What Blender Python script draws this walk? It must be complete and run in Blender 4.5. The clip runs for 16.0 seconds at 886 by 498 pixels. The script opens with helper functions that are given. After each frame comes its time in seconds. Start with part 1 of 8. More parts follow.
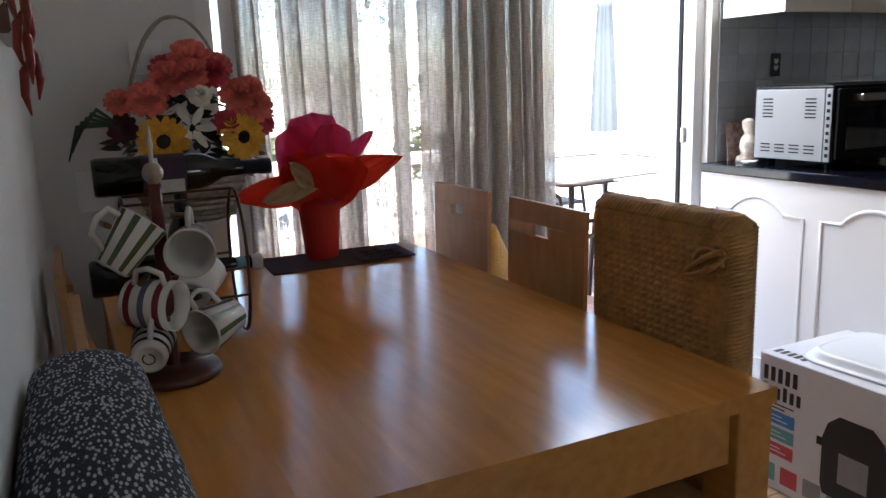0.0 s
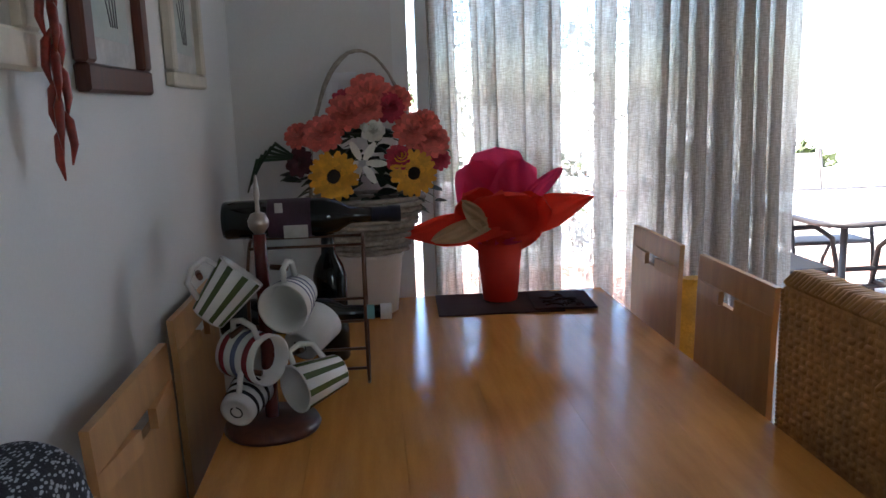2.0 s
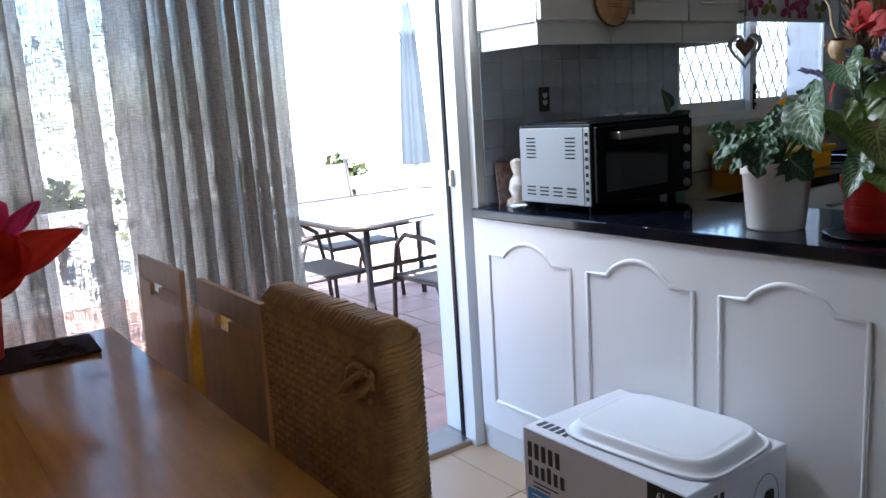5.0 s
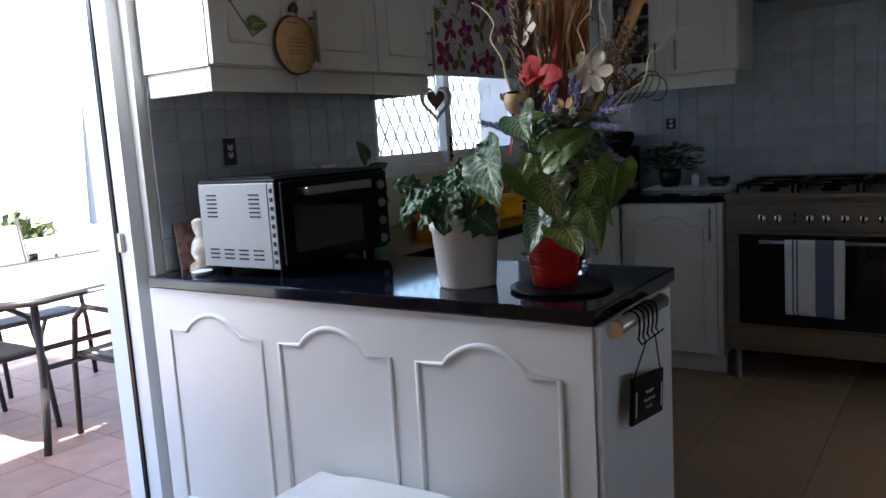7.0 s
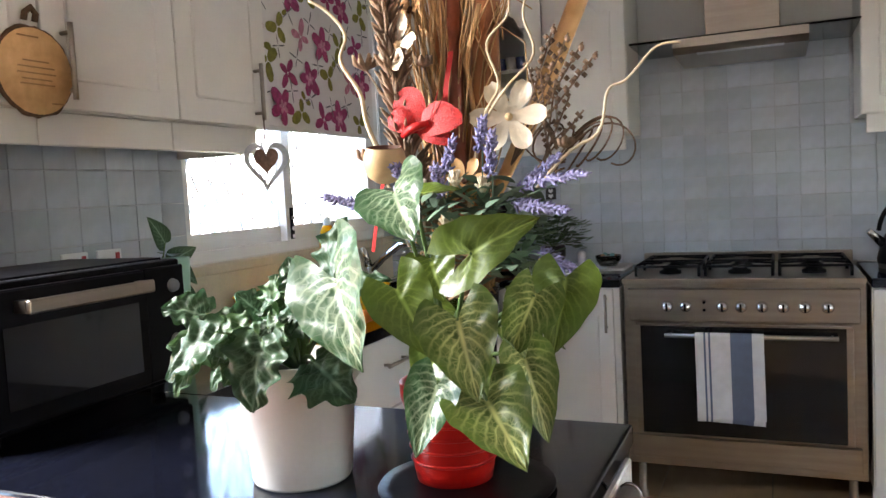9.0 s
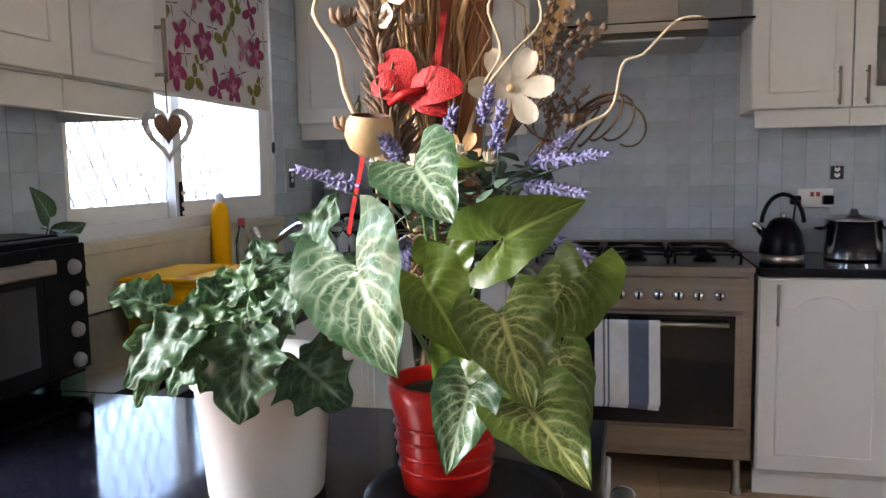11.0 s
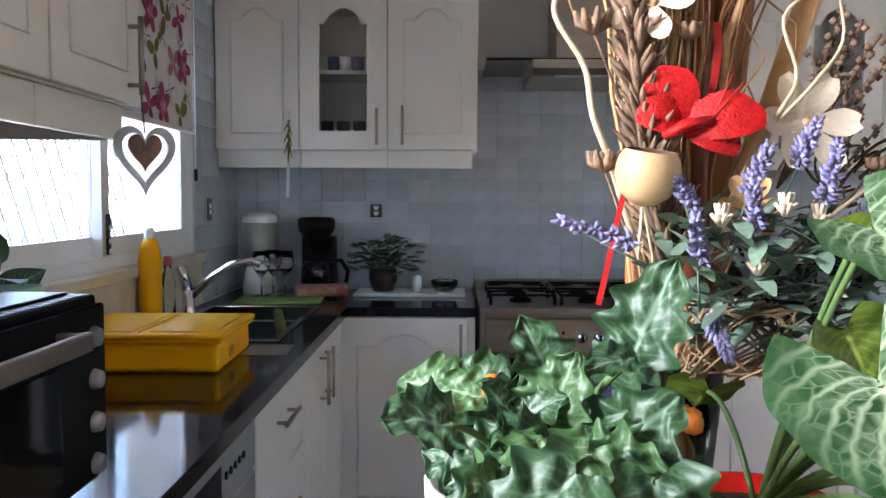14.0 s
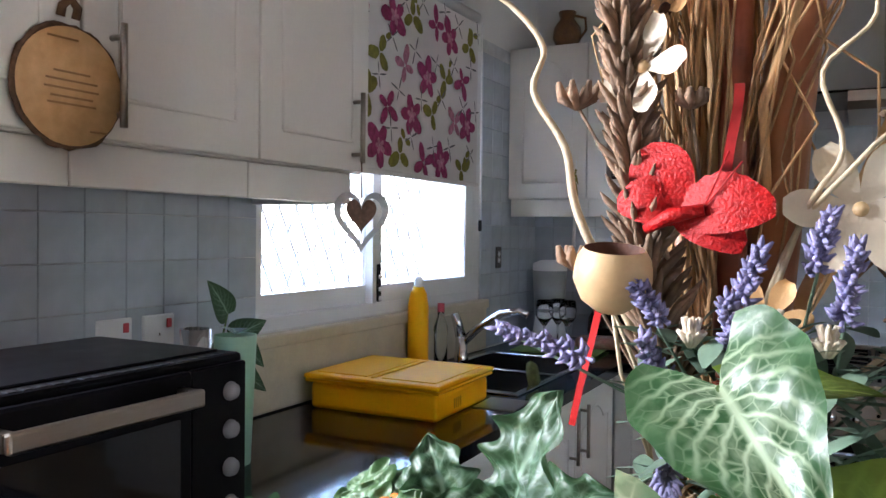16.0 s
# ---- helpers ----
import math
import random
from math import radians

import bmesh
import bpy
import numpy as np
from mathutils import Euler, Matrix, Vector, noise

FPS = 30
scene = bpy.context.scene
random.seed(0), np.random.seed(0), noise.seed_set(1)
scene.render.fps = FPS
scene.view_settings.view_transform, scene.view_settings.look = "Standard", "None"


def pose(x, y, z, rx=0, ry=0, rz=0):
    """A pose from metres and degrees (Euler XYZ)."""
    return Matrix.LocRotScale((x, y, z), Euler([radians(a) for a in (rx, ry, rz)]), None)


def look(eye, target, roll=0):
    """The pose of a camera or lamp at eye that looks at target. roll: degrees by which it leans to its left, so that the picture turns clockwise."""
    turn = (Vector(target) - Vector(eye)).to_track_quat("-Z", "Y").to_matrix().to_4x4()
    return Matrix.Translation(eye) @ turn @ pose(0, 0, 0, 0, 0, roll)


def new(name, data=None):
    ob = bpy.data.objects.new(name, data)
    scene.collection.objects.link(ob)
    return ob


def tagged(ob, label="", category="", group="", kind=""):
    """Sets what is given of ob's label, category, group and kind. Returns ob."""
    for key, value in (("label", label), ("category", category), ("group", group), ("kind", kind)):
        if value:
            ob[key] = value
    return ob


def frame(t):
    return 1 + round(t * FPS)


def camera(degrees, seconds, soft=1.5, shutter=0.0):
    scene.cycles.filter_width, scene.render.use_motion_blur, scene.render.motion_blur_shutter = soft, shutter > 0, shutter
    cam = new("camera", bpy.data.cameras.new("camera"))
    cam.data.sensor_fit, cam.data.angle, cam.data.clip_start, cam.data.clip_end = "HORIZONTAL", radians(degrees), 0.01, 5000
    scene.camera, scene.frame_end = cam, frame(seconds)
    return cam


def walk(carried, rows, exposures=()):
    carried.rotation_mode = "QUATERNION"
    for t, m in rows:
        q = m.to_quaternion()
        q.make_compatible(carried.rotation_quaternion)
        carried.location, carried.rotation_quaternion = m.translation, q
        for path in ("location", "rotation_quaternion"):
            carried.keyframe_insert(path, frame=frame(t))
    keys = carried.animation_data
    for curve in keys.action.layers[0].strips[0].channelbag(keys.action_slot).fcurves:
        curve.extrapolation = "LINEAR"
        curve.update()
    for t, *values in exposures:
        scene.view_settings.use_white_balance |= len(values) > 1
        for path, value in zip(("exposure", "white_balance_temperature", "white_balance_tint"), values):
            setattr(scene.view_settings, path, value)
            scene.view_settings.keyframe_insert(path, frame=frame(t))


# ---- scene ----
cam = camera(59.0, 16.0)
PATH = [
    (0, (0.023, -0.006, 1.244), (0.875, 1.757, 0.839), -2.1),
    (0.5, (0.09, 0.015, 1.267), (0.84, 1.826, 0.871), -1.5),
    (1, (0.197, 0.098, 1.281), (0.8, 1.965, 0.896), -0.2),
    (1.5, (0.267, 0.135, 1.288), (0.644, 2.062, 0.908), -1.5),
    (2, (0.365, 0.093, 1.302), (0.529, 2.053, 0.941), -1.8),
    (2.5, (0.45, 0.057, 1.3), (0.599, 2.019, 0.941), -2.4),
    (3, (0.519, 0.075, 1.295), (0.916, 2.0, 0.925), -1.9),
    (3.1, (0.527, 0.078, 1.291), (0.968, 1.994, 0.925), -2.1),
    (3.5, (0.548, 0.085, 1.293), (1.163, 1.952, 0.921), -2.5),
    (4, (0.567, 0.092, 1.297), (1.349, 1.895, 0.924), -3.4),
    (4.5, (0.565, 0.101, 1.302), (1.499, 1.83, 0.93), -3.7),
    (5, (0.556, 0.109, 1.292), (1.705, 1.706, 0.927), -3.7),
    (5.2, (0.55, 0.109, 1.292), (1.771, 1.651, 0.928), -3.8),
    (7.3, (0.898, 0.222, 1.288), (2.548, 1.319, 1.014), -3.4),
    (7.5, (0.964, 0.252, 1.295), (2.616, 1.349, 1.033), -3.1),
    (8, (1.142, 0.415, 1.307), (2.882, 1.386, 1.131), -3.0),
    (8.5, (1.306, 0.528, 1.317), (3.102, 1.395, 1.168), -3.1),
    (9, (1.506, 0.593, 1.315), (3.338, 1.383, 1.172), -3.0),
    (9.5, (1.576, 0.652, 1.32), (3.47, 1.277, 1.168), -2.6),
    (10, (1.551, 0.731, 1.321), (3.46, 1.301, 1.151), -2.4),
    (10.2, (1.532, 0.746, 1.32), (3.443, 1.306, 1.142), -2.2),
    (12.3, (1.686, 0.926, 1.309), (3.656, 1.202, 1.099), 0.6),
    (12.5, (1.707, 0.951, 1.312), (3.672, 1.259, 1.1), 0.3),
    (13, (1.743, 1.008, 1.311), (3.703, 1.347, 1.104), 0.5),
    (13.5, (1.759, 1.141, 1.311), (3.74, 1.33, 1.113), 0.9),
    (14, (1.758, 1.295, 1.337), (3.754, 1.32, 1.21), 0.3),
    (14.5, (1.771, 1.361, 1.384), (3.761, 1.528, 1.266), -0.1),
    (15, (1.84, 1.243, 1.412), (3.772, 1.749, 1.31), 0.3),
    (15.5, (1.903, 1.075, 1.404), (3.764, 1.804, 1.326), 0.6),
    (16, (1.899, 0.938, 1.395), (3.665, 1.876, 1.352), 0.7),
]
EXPOSURES = [(0, 3.1, 6350, 11), (1, 3.15, 6250, 11), (2, 3.25, 5850, 10), (3, 3.05, 5750, 10), (4, 2.75, 5650, 9), (5.2, 2.7, 5600, 9), (7.3, 2.55, 5850, 10), (7.6, 2.6, 5850, 10), (8.5, 4.35, 7000, 12), (9, 4.75, 6700, 12), (10, 4.55, 6550, 13), (12.5, 4.35, 6600, 15), (14.5, 4.4, 6050, 14), (16, 4.4, 6050, 14)]
walk(cam, [(t, look(eye, target, roll)) for t, eye, target, roll in PATH], EXPOSURES)

# ---- world, sun ----
world = bpy.data.worlds.new("sky")
scene.world = world
world.use_nodes = True
wn = world.node_tree
sky = wn.nodes.new("ShaderNodeTexSky")
sky.sky_type, sky.sun_disc = "NISHITA", False
sky.sun_elevation, sky.sun_rotation = radians(64), radians(215)
wn.links.new(sky.outputs["Color"], wn.nodes["Background"].inputs["Color"])
wn.nodes["Background"].inputs["Strength"].default_value = 0.15
sun = new("sun", bpy.data.lights.new("sun", "SUN"))
sun.data.energy, sun.data.angle, sun.data.color = 5.0, radians(0.6), (1.0, 0.95, 0.86)
SUN_DIR = Vector((math.sin(radians(215)) * math.cos(radians(64)), math.cos(radians(215)) * math.cos(radians(64)), math.sin(radians(64))))
sun.matrix_world = look(SUN_DIR * 30, (0, 0, 0))
# unseen area lamp added in the sliding door's upper opening, boosting the sky's light
sky_light = new("door_sky_light", bpy.data.lights.new("door_sky_light", "AREA"))
sky_light.data.shape, sky_light.data.size, sky_light.data.size_y = "RECTANGLE", 0.7, 0.36
sky_light.data.spread = radians(128)
sky_light.data.energy, sky_light.data.color = 2.15, (1.0, 0.98, 0.95)
sky_light.matrix_world = look((1.9, 2.47, 1.92), (2.75, 1.25, 0.8))


# ---- materials ----
def material(name, color, rough=0.6, metal=0.0, var=0.12, scale=9.0, fine=140.0, bump=0.15, depth=0.002, random_tint=0.0, island=False, coat=0.0,
             spec=0.5, stretch=(1, 1, 1), second=None, trans=0.0, subsurface=0.0, gloss_var=0.18):
    """A surface with blotches at one scale, grain at a finer one and fine relief; second: the colour of its stains."""
    m = bpy.data.materials.new(name)
    m.use_nodes = True
    nt = m.node_tree
    n, l = nt.nodes, nt.links
    b = n["Principled BSDF"]
    co = n.new("ShaderNodeTexCoord")
    mp = n.new("ShaderNodeMapping")
    mp.inputs["Scale"].default_value = stretch
    l.new(co.outputs["Object"], mp.inputs["Vector"])
    big = n.new("ShaderNodeTexNoise")
    big.inputs["Scale"].default_value, big.inputs["Detail"].default_value = scale, 5
    l.new(mp.outputs[0], big.inputs["Vector"])
    small = n.new("ShaderNodeTexNoise")
    small.inputs["Scale"].default_value, small.inputs["Detail"].default_value = fine, 3
    l.new(mp.outputs[0], small.inputs["Vector"])
    ramp = n.new("ShaderNodeMixRGB")
    dark = second or tuple(c * (1 - var) for c in color)
    lite = tuple(min(1, c * (1 + var * 0.6)) for c in color)
    ramp.inputs[1].default_value, ramp.inputs[2].default_value = (*dark, 1), (*lite, 1)
    cr = n.new("ShaderNodeValToRGB")
    cr.color_ramp.elements[0].position, cr.color_ramp.elements[1].position = 0.3, 0.68
    l.new(big.outputs["Fac"], cr.inputs["Fac"])
    l.new(cr.outputs["Color"], ramp.inputs[0])
    grain = n.new("ShaderNodeMixRGB")
    grain.blend_type = "MULTIPLY"
    grain.inputs[0].default_value = min(1.0, var * 1.6)
    l.new(ramp.outputs[0], grain.inputs[1])
    l.new(small.outputs["Fac"], grain.inputs[2])
    last = grain.outputs[0]
    if random_tint:
        src = n.new("ShaderNodeNewGeometry").outputs["Random Per Island"] if island else n.new("ShaderNodeObjectInfo").outputs["Random"]
        mr = n.new("ShaderNodeMapRange")
        mr.inputs["To Min"].default_value, mr.inputs["To Max"].default_value = 1 - random_tint, 1 + random_tint
        l.new(src, mr.inputs["Value"])
        hsv = n.new("ShaderNodeHueSaturation")
        l.new(mr.outputs[0], hsv.inputs["Value"])
        l.new(last, hsv.inputs["Color"])
        last = hsv.outputs[0]
    l.new(last, b.inputs["Base Color"])
    rr = n.new("ShaderNodeMapRange")
    rr.inputs["To Min"].default_value, rr.inputs["To Max"].default_value = max(0.02, rough * (1 - gloss_var)), min(1, rough * (1 + gloss_var))
    l.new(big.outputs["Fac"], rr.inputs["Value"])
    l.new(rr.outputs[0], b.inputs["Roughness"])
    b.inputs["Metallic"].default_value = metal
    b.inputs["Specular IOR Level"].default_value = spec
    b.inputs["Coat Weight"].default_value = coat
    b.inputs["Transmission Weight"].default_value = trans
    b.inputs["Subsurface Weight"].default_value = subsurface
    if bump:
        bp = n.new("ShaderNodeBump")
        bp.inputs["Strength"].default_value, bp.inputs["Distance"].default_value = bump, depth
        l.new(small.outputs["Fac"], bp.inputs["Height"])
        l.new(bp.outputs[0], b.inputs["Normal"])
    m.diffuse_color = (*color, 1)
    return m


def wood(name, light, dark, rough=0.35, axis=(1, 12, 12), scale=5.0, coat=0.0, random_tint=0.0, bump=0.05):
    m = material(name, light, rough, var=0.1, scale=scale, fine=60, bump=bump, stretch=axis, second=dark, coat=coat, random_tint=random_tint)
    return m


def glass(name, color=(1, 1, 1), rough=0.0, ior=1.45):
    m = bpy.data.materials.new(name)
    m.use_nodes = True
    b = m.node_tree.nodes["Principled BSDF"]
    b.inputs["Base Color"].default_value = (*color, 1)
    b.inputs["Roughness"].default_value, b.inputs["IOR"].default_value, b.inputs["Transmission Weight"].default_value = rough, ior, 1.0
    return m


def fabric_sheer(name, color, clear=0.3, glow=0.45):
    """A loosely woven cloth, its UV in metres: threads that scatter and pass light, with open slubs between them."""
    m = bpy.data.materials.new(name)
    m.use_nodes = True
    nt = m.node_tree
    n, l = nt.nodes, nt.links
    n.remove(n["Principled BSDF"])
    out = n["Material Output"]
    co = n.new("ShaderNodeTexCoord")

    def threads(sx_, sy_, detail):
        mp = n.new("ShaderNodeMapping")
        mp.inputs["Scale"].default_value = (sx_, sy_, 1)
        l.new(co.outputs["UV"], mp.inputs["Vector"])
        t = n.new("ShaderNodeTexNoise")
        t.inputs["Scale"].default_value, t.inputs["Detail"].default_value = 1.0, detail
        l.new(mp.outputs[0], t.inputs["Vector"])
        return t.outputs["Fac"]

    weft, warp, patch = threads(45, 260, 2), threads(330, 22, 2), threads(7, 4, 2)
    mul = n.new("ShaderNodeMath")
    mul.operation = "MULTIPLY"
    l.new(warp, mul.inputs[0])
    l.new(weft, mul.inputs[1])
    add = n.new("ShaderNodeMath")
    add.operation = "MULTIPLY_ADD"
    l.new(patch, add.inputs[0])
    add.inputs[1].default_value = 0.22
    l.new(mul.outputs[0], add.inputs[2])
    mr = n.new("ShaderNodeMapRange")
    mr.inputs["From Min"].default_value, mr.inputs["From Max"].default_value = 0.27, 0.5
    mr.inputs["To Min"].default_value, mr.inputs["To Max"].default_value = 0.0, clear * 2
    l.new(add.outputs[0], mr.inputs["Value"])
    col = n.new("ShaderNodeMixRGB")
    col.inputs[1].default_value, col.inputs[2].default_value = (*[c * 0.6 for c in color], 1), (*[min(1, c * 1.2) for c in color], 1)
    l.new(mul.outputs[0], col.inputs[0])
    mc2 = n.new("ShaderNodeMapRange")
    mc2.inputs["From Min"].default_value, mc2.inputs["From Max"].default_value = 0.12, 0.4
    l.new(mul.outputs[0], mc2.inputs["Value"])
    l.new(mc2.outputs[0], col.inputs[0])
    dif, tra, clr = n.new("ShaderNodeBsdfDiffuse"), n.new("ShaderNodeBsdfTranslucent"), n.new("ShaderNodeBsdfTransparent")
    l.new(col.outputs[0], dif.inputs["Color"])
    l.new(col.outputs[0], tra.inputs["Color"])
    a, b = n.new("ShaderNodeMixShader"), n.new("ShaderNodeMixShader")
    a.inputs[0].default_value = glow
    l.new(dif.outputs[0], a.inputs[1])
    l.new(tra.outputs[0], a.inputs[2])
    l.new(mr.outputs[0], b.inputs[0])
    l.new(a.outputs[0], b.inputs[1])
    l.new(clr.outputs[0], b.inputs[2])
    l.new(b.outputs[0], out.inputs["Surface"])
    return m


PAINT = material("white wall paint", (0.74, 0.74, 0.73), 0.8, var=0.05, scale=2.5, fine=220, bump=0.12)
CEIL = material("ceiling paint", (0.78, 0.78, 0.77), 0.85, var=0.04, scale=2, fine=200, bump=0.1)
GROUT = material("grey grout", (0.6, 0.62, 0.65), 0.8, var=0.12, scale=20)
TILE = material("glazed blue grey tile", (0.5, 0.56, 0.64), 0.16, var=0.1, scale=7, fine=22, bump=0.3, depth=0.004, random_tint=0.08)
FLOOR = material("beige floor tile", (0.44, 0.3, 0.18), 0.3, gloss_var=0.02, var=0.012, scale=14, fine=50, bump=0.05, random_tint=0.05)
JOINT = material("floor joint", (0.36, 0.33, 0.28), 0.8, var=0.2, scale=30)
TERRA = material("terracotta tile", (0.42, 0.23, 0.17), 0.5, var=0.2, scale=8, fine=90, bump=0.2, random_tint=0.1)
CAB = material("white lacquered panel", (0.8, 0.8, 0.79), 0.32, var=0.03, scale=3, fine=160, bump=0.04)
CREAM = material("cream cabinet panel", (0.74, 0.725, 0.69), 0.38, var=0.04, scale=3, fine=160, bump=0.05)
WHITE = material("white frame paint", (0.8, 0.81, 0.82), 0.35, var=0.04, scale=4, bump=0.03)
GRANITE = material("black granite", (0.009, 0.011, 0.02), 0.08, var=0.5, scale=160, fine=420, bump=0.0, second=(0.003, 0.003, 0.007), spec=0.36)
INOX = material("polished stainless steel", (0.6, 0.6, 0.62), 0.16, 1.0, var=0.06, scale=5, fine=80, bump=0.01)
STEEL = material("brushed steel", (0.43, 0.385, 0.335), 0.3, 1.0, var=0.1, scale=4, fine=90, bump=0.03, stretch=(1, 1, 14))
CHROME = material("chrome", (0.75, 0.75, 0.76), 0.12, 1.0, var=0.04, bump=0)
BLACK = material("black plastic", (0.004, 0.004, 0.006), 0.36, var=0.2, scale=20, bump=0.04, spec=0.13)
BLACKGLASS = material("dark oven glass", (0.008, 0.008, 0.01), 0.05, var=0.2, scale=3, bump=0, spec=0.45)
SILVER = material("silver painted sheet", (0.25, 0.265, 0.285), 0.5, 0.15, var=0.04, scale=5, bump=0.02)
BEECH = wood("varnished beech", (0.66, 0.3, 0.07), (0.57, 0.245, 0.052), 0.14, (9, 1.0, 9), 5, coat=0.0, random_tint=0.02)
PLY = wood("pale plywood", (0.56, 0.3, 0.12), (0.48, 0.245, 0.09), 0.4, (6, 6, 1.2), 6)
PLYEDGE = wood("plywood edge", (0.45, 0.27, 0.13), (0.3, 0.17, 0.08), 0.5, (1, 1, 40), 8)
DARKWOOD = wood("dark stained wood", (0.12, 0.035, 0.018), (0.06, 0.016, 0.01), 0.3, (10, 10, 1.5), 6)
WICKER = material("woven seagrass", (0.64, 0.34, 0.115), 0.7, var=0.25, scale=25, fine=160, bump=0.5, depth=0.002, random_tint=0.05, island=True)
YELLOW = material("yellow plastic", (0.98, 0.46, 0.0), 0.36, spec=0.16, var=0.06, scale=6, bump=0.03, subsurface=0.1)
REDPOT = material("red ceramic", (0.55, 0.014, 0.01), 0.3, var=0.12, scale=10, bump=0.06)
WHITEPOT = material("white plastic pot", (0.78, 0.74, 0.7), 0.35, var=0.05, scale=8, bump=0.04)
CARD = material("white printed cardboard", (0.72, 0.73, 0.77), 0.45, var=0.05, scale=6, bump=0.05)
INK = material("black ink", (0.015, 0.015, 0.018), 0.4, var=0.2, scale=10, bump=0)
PLASTICWHITE = material("white plastic", (0.78, 0.8, 0.83), 0.35, var=0.03, scale=6, bump=0.03)
CURTAIN = fabric_sheer("gathered linen curtain", (0.49, 0.44, 0.375), 0.055, 0.42)
CURTAIN_S = fabric_sheer("open linen curtain", (0.5, 0.46, 0.41), 0.42, 0.4)
PANE = glass("window glass")
RUSTY = material("brown twine", (0.2, 0.11, 0.06), 0.9, var=0.2, scale=60)


# ---- mesh tools ----
def box(x0, y0, z0, x1, y1, z1, bevel=0.0, seg=1):
    bm = bmesh.new()
    bmesh.ops.create_cube(bm, size=1)
    bmesh.ops.scale(bm, vec=(abs(x1 - x0), abs(y1 - y0), abs(z1 - z0)), verts=bm.verts)
    bmesh.ops.translate(bm, vec=((x0 + x1) / 2, (y0 + y1) / 2, (z0 + z1) / 2), verts=bm.verts)
    if bevel:
        bmesh.ops.bevel(bm, geom=bm.edges[:], offset=bevel, segments=seg, affect="EDGES", profile=0.5)
    return bm


def join(*bms):
    out = bmesh.new()
    for bm in bms:
        me = bpy.data.meshes.new("tmp")
        bm.to_mesh(me)
        bm.free()
        out.from_mesh(me)
        bpy.data.meshes.remove(me)
    return out


def moved(bm, m):
    bmesh.ops.transform(bm, matrix=m, verts=bm.verts)
    return bm


def lathe(profile, seg=24, arc=360.0):
    """A solid of revolution about z; profile: (radius, height) from the bottom up."""
    bm = bmesh.new()
    rings = []
    for r, z in profile:
        if r < 1e-5:
            rings.append([bm.verts.new((0, 0, z))])
        else:
            rings.append([bm.verts.new((r * math.cos(2 * math.pi * i / seg), r * math.sin(2 * math.pi * i / seg), z)) for i in range(seg)])
    for a, b in zip(rings, rings[1:]):
        for i in range(seg):
            j = (i + 1) % seg
            if len(a) == 1 and len(b) == 1:
                continue
            if len(a) == 1:
                f = bm.faces.new((a[0], b[j], b[i]))
            elif len(b) == 1:
                f = bm.faces.new((a[i], a[j], b[0]))
            else:
                f = bm.faces.new((a[i], a[j], b[j], b[i]))
            f.smooth = True
    return bm


def tube(points, radius, seg=8, taper=None, closed=False):
    """A round bar along points; radius: one, or one for each point."""
    pts = [Vector(p) for p in points]
    n = len(pts)
    bm = bmesh.new()
    rings = []
    up = Vector((0, 0, 1))
    prev = None
    for i, p in enumerate(pts):
        d = (pts[min(i + 1, n - 1)] - pts[max(i - 1, 0)])
        d = d.normalized() if d.length > 1e-9 else Vector((0, 0, 1))
        if prev is None:
            s = d.cross(up if abs(d.z) < 0.95 else Vector((1, 0, 0))).normalized()
        else:
            s = (prev - d * prev.dot(d)).normalized()
        prev = s
        t = d.cross(s)
        r = radius[i] if isinstance(radius, (list, tuple)) else radius
        rings.append([bm.verts.new(p + (s * math.cos(2 * math.pi * k / seg) + t * math.sin(2 * math.pi * k / seg)) * r) for k in range(seg)])
    for a, b in zip(rings, rings[1:]):
        for k in range(seg):
            f = bm.faces.new((a[k], a[(k + 1) % seg], b[(k + 1) % seg], b[k]))
            f.smooth = True
    bm.faces.new(rings[0][::-1])
    bm.faces.new(rings[-1])
    return bm


def rod(p0, p1, r, seg=10):
    return tube([p0, p1], r, seg)


def prism(outline, y0, y1):
    """A plate: an outline of (x, z) pushed from y0 to y1."""
    bm = bmesh.new()
    a = [bm.verts.new((x, y0, z)) for x, z in outline]
    b = [bm.verts.new((x, y1, z)) for x, z in outline]
    n = len(outline)
    bm.faces.new(a)
    bm.faces.new(b[::-1])
    for i in range(n):
        bm.faces.new((a[i], b[i], b[(i + 1) % n], a[(i + 1) % n]))
    bmesh.ops.recalc_face_normals(bm, faces=bm.faces[:])
    return bm


def grid(fn, nu, nv, smooth=True, uv=False):
    """A sheet: fn(u, v) for u, v from 0 to 1."""
    bm = bmesh.new()
    vs = [[bm.verts.new(fn(i / nu, j / nv)) for j in range(nv + 1)] for i in range(nu + 1)]
    lay = bm.loops.layers.uv.new("UVMap") if uv else None
    for i in range(nu):
        for j in range(nv):
            f = bm.faces.new((vs[i][j], vs[i + 1][j], vs[i + 1][j + 1], vs[i][j + 1]))
            f.smooth = smooth
            if lay:
                for lp, (a, b) in zip(f.loops, ((i, j), (i + 1, j), (i + 1, j + 1), (i, j + 1))):
                    lp[lay].uv = (a / nu, b / nv)
    return bm


def mesh_of(bm, name, mat):
    me = bpy.data.meshes.new(name)
    bm.normal_update()
    bm.to_mesh(me)
    bm.free()
    me.materials.append(mat)
    return me


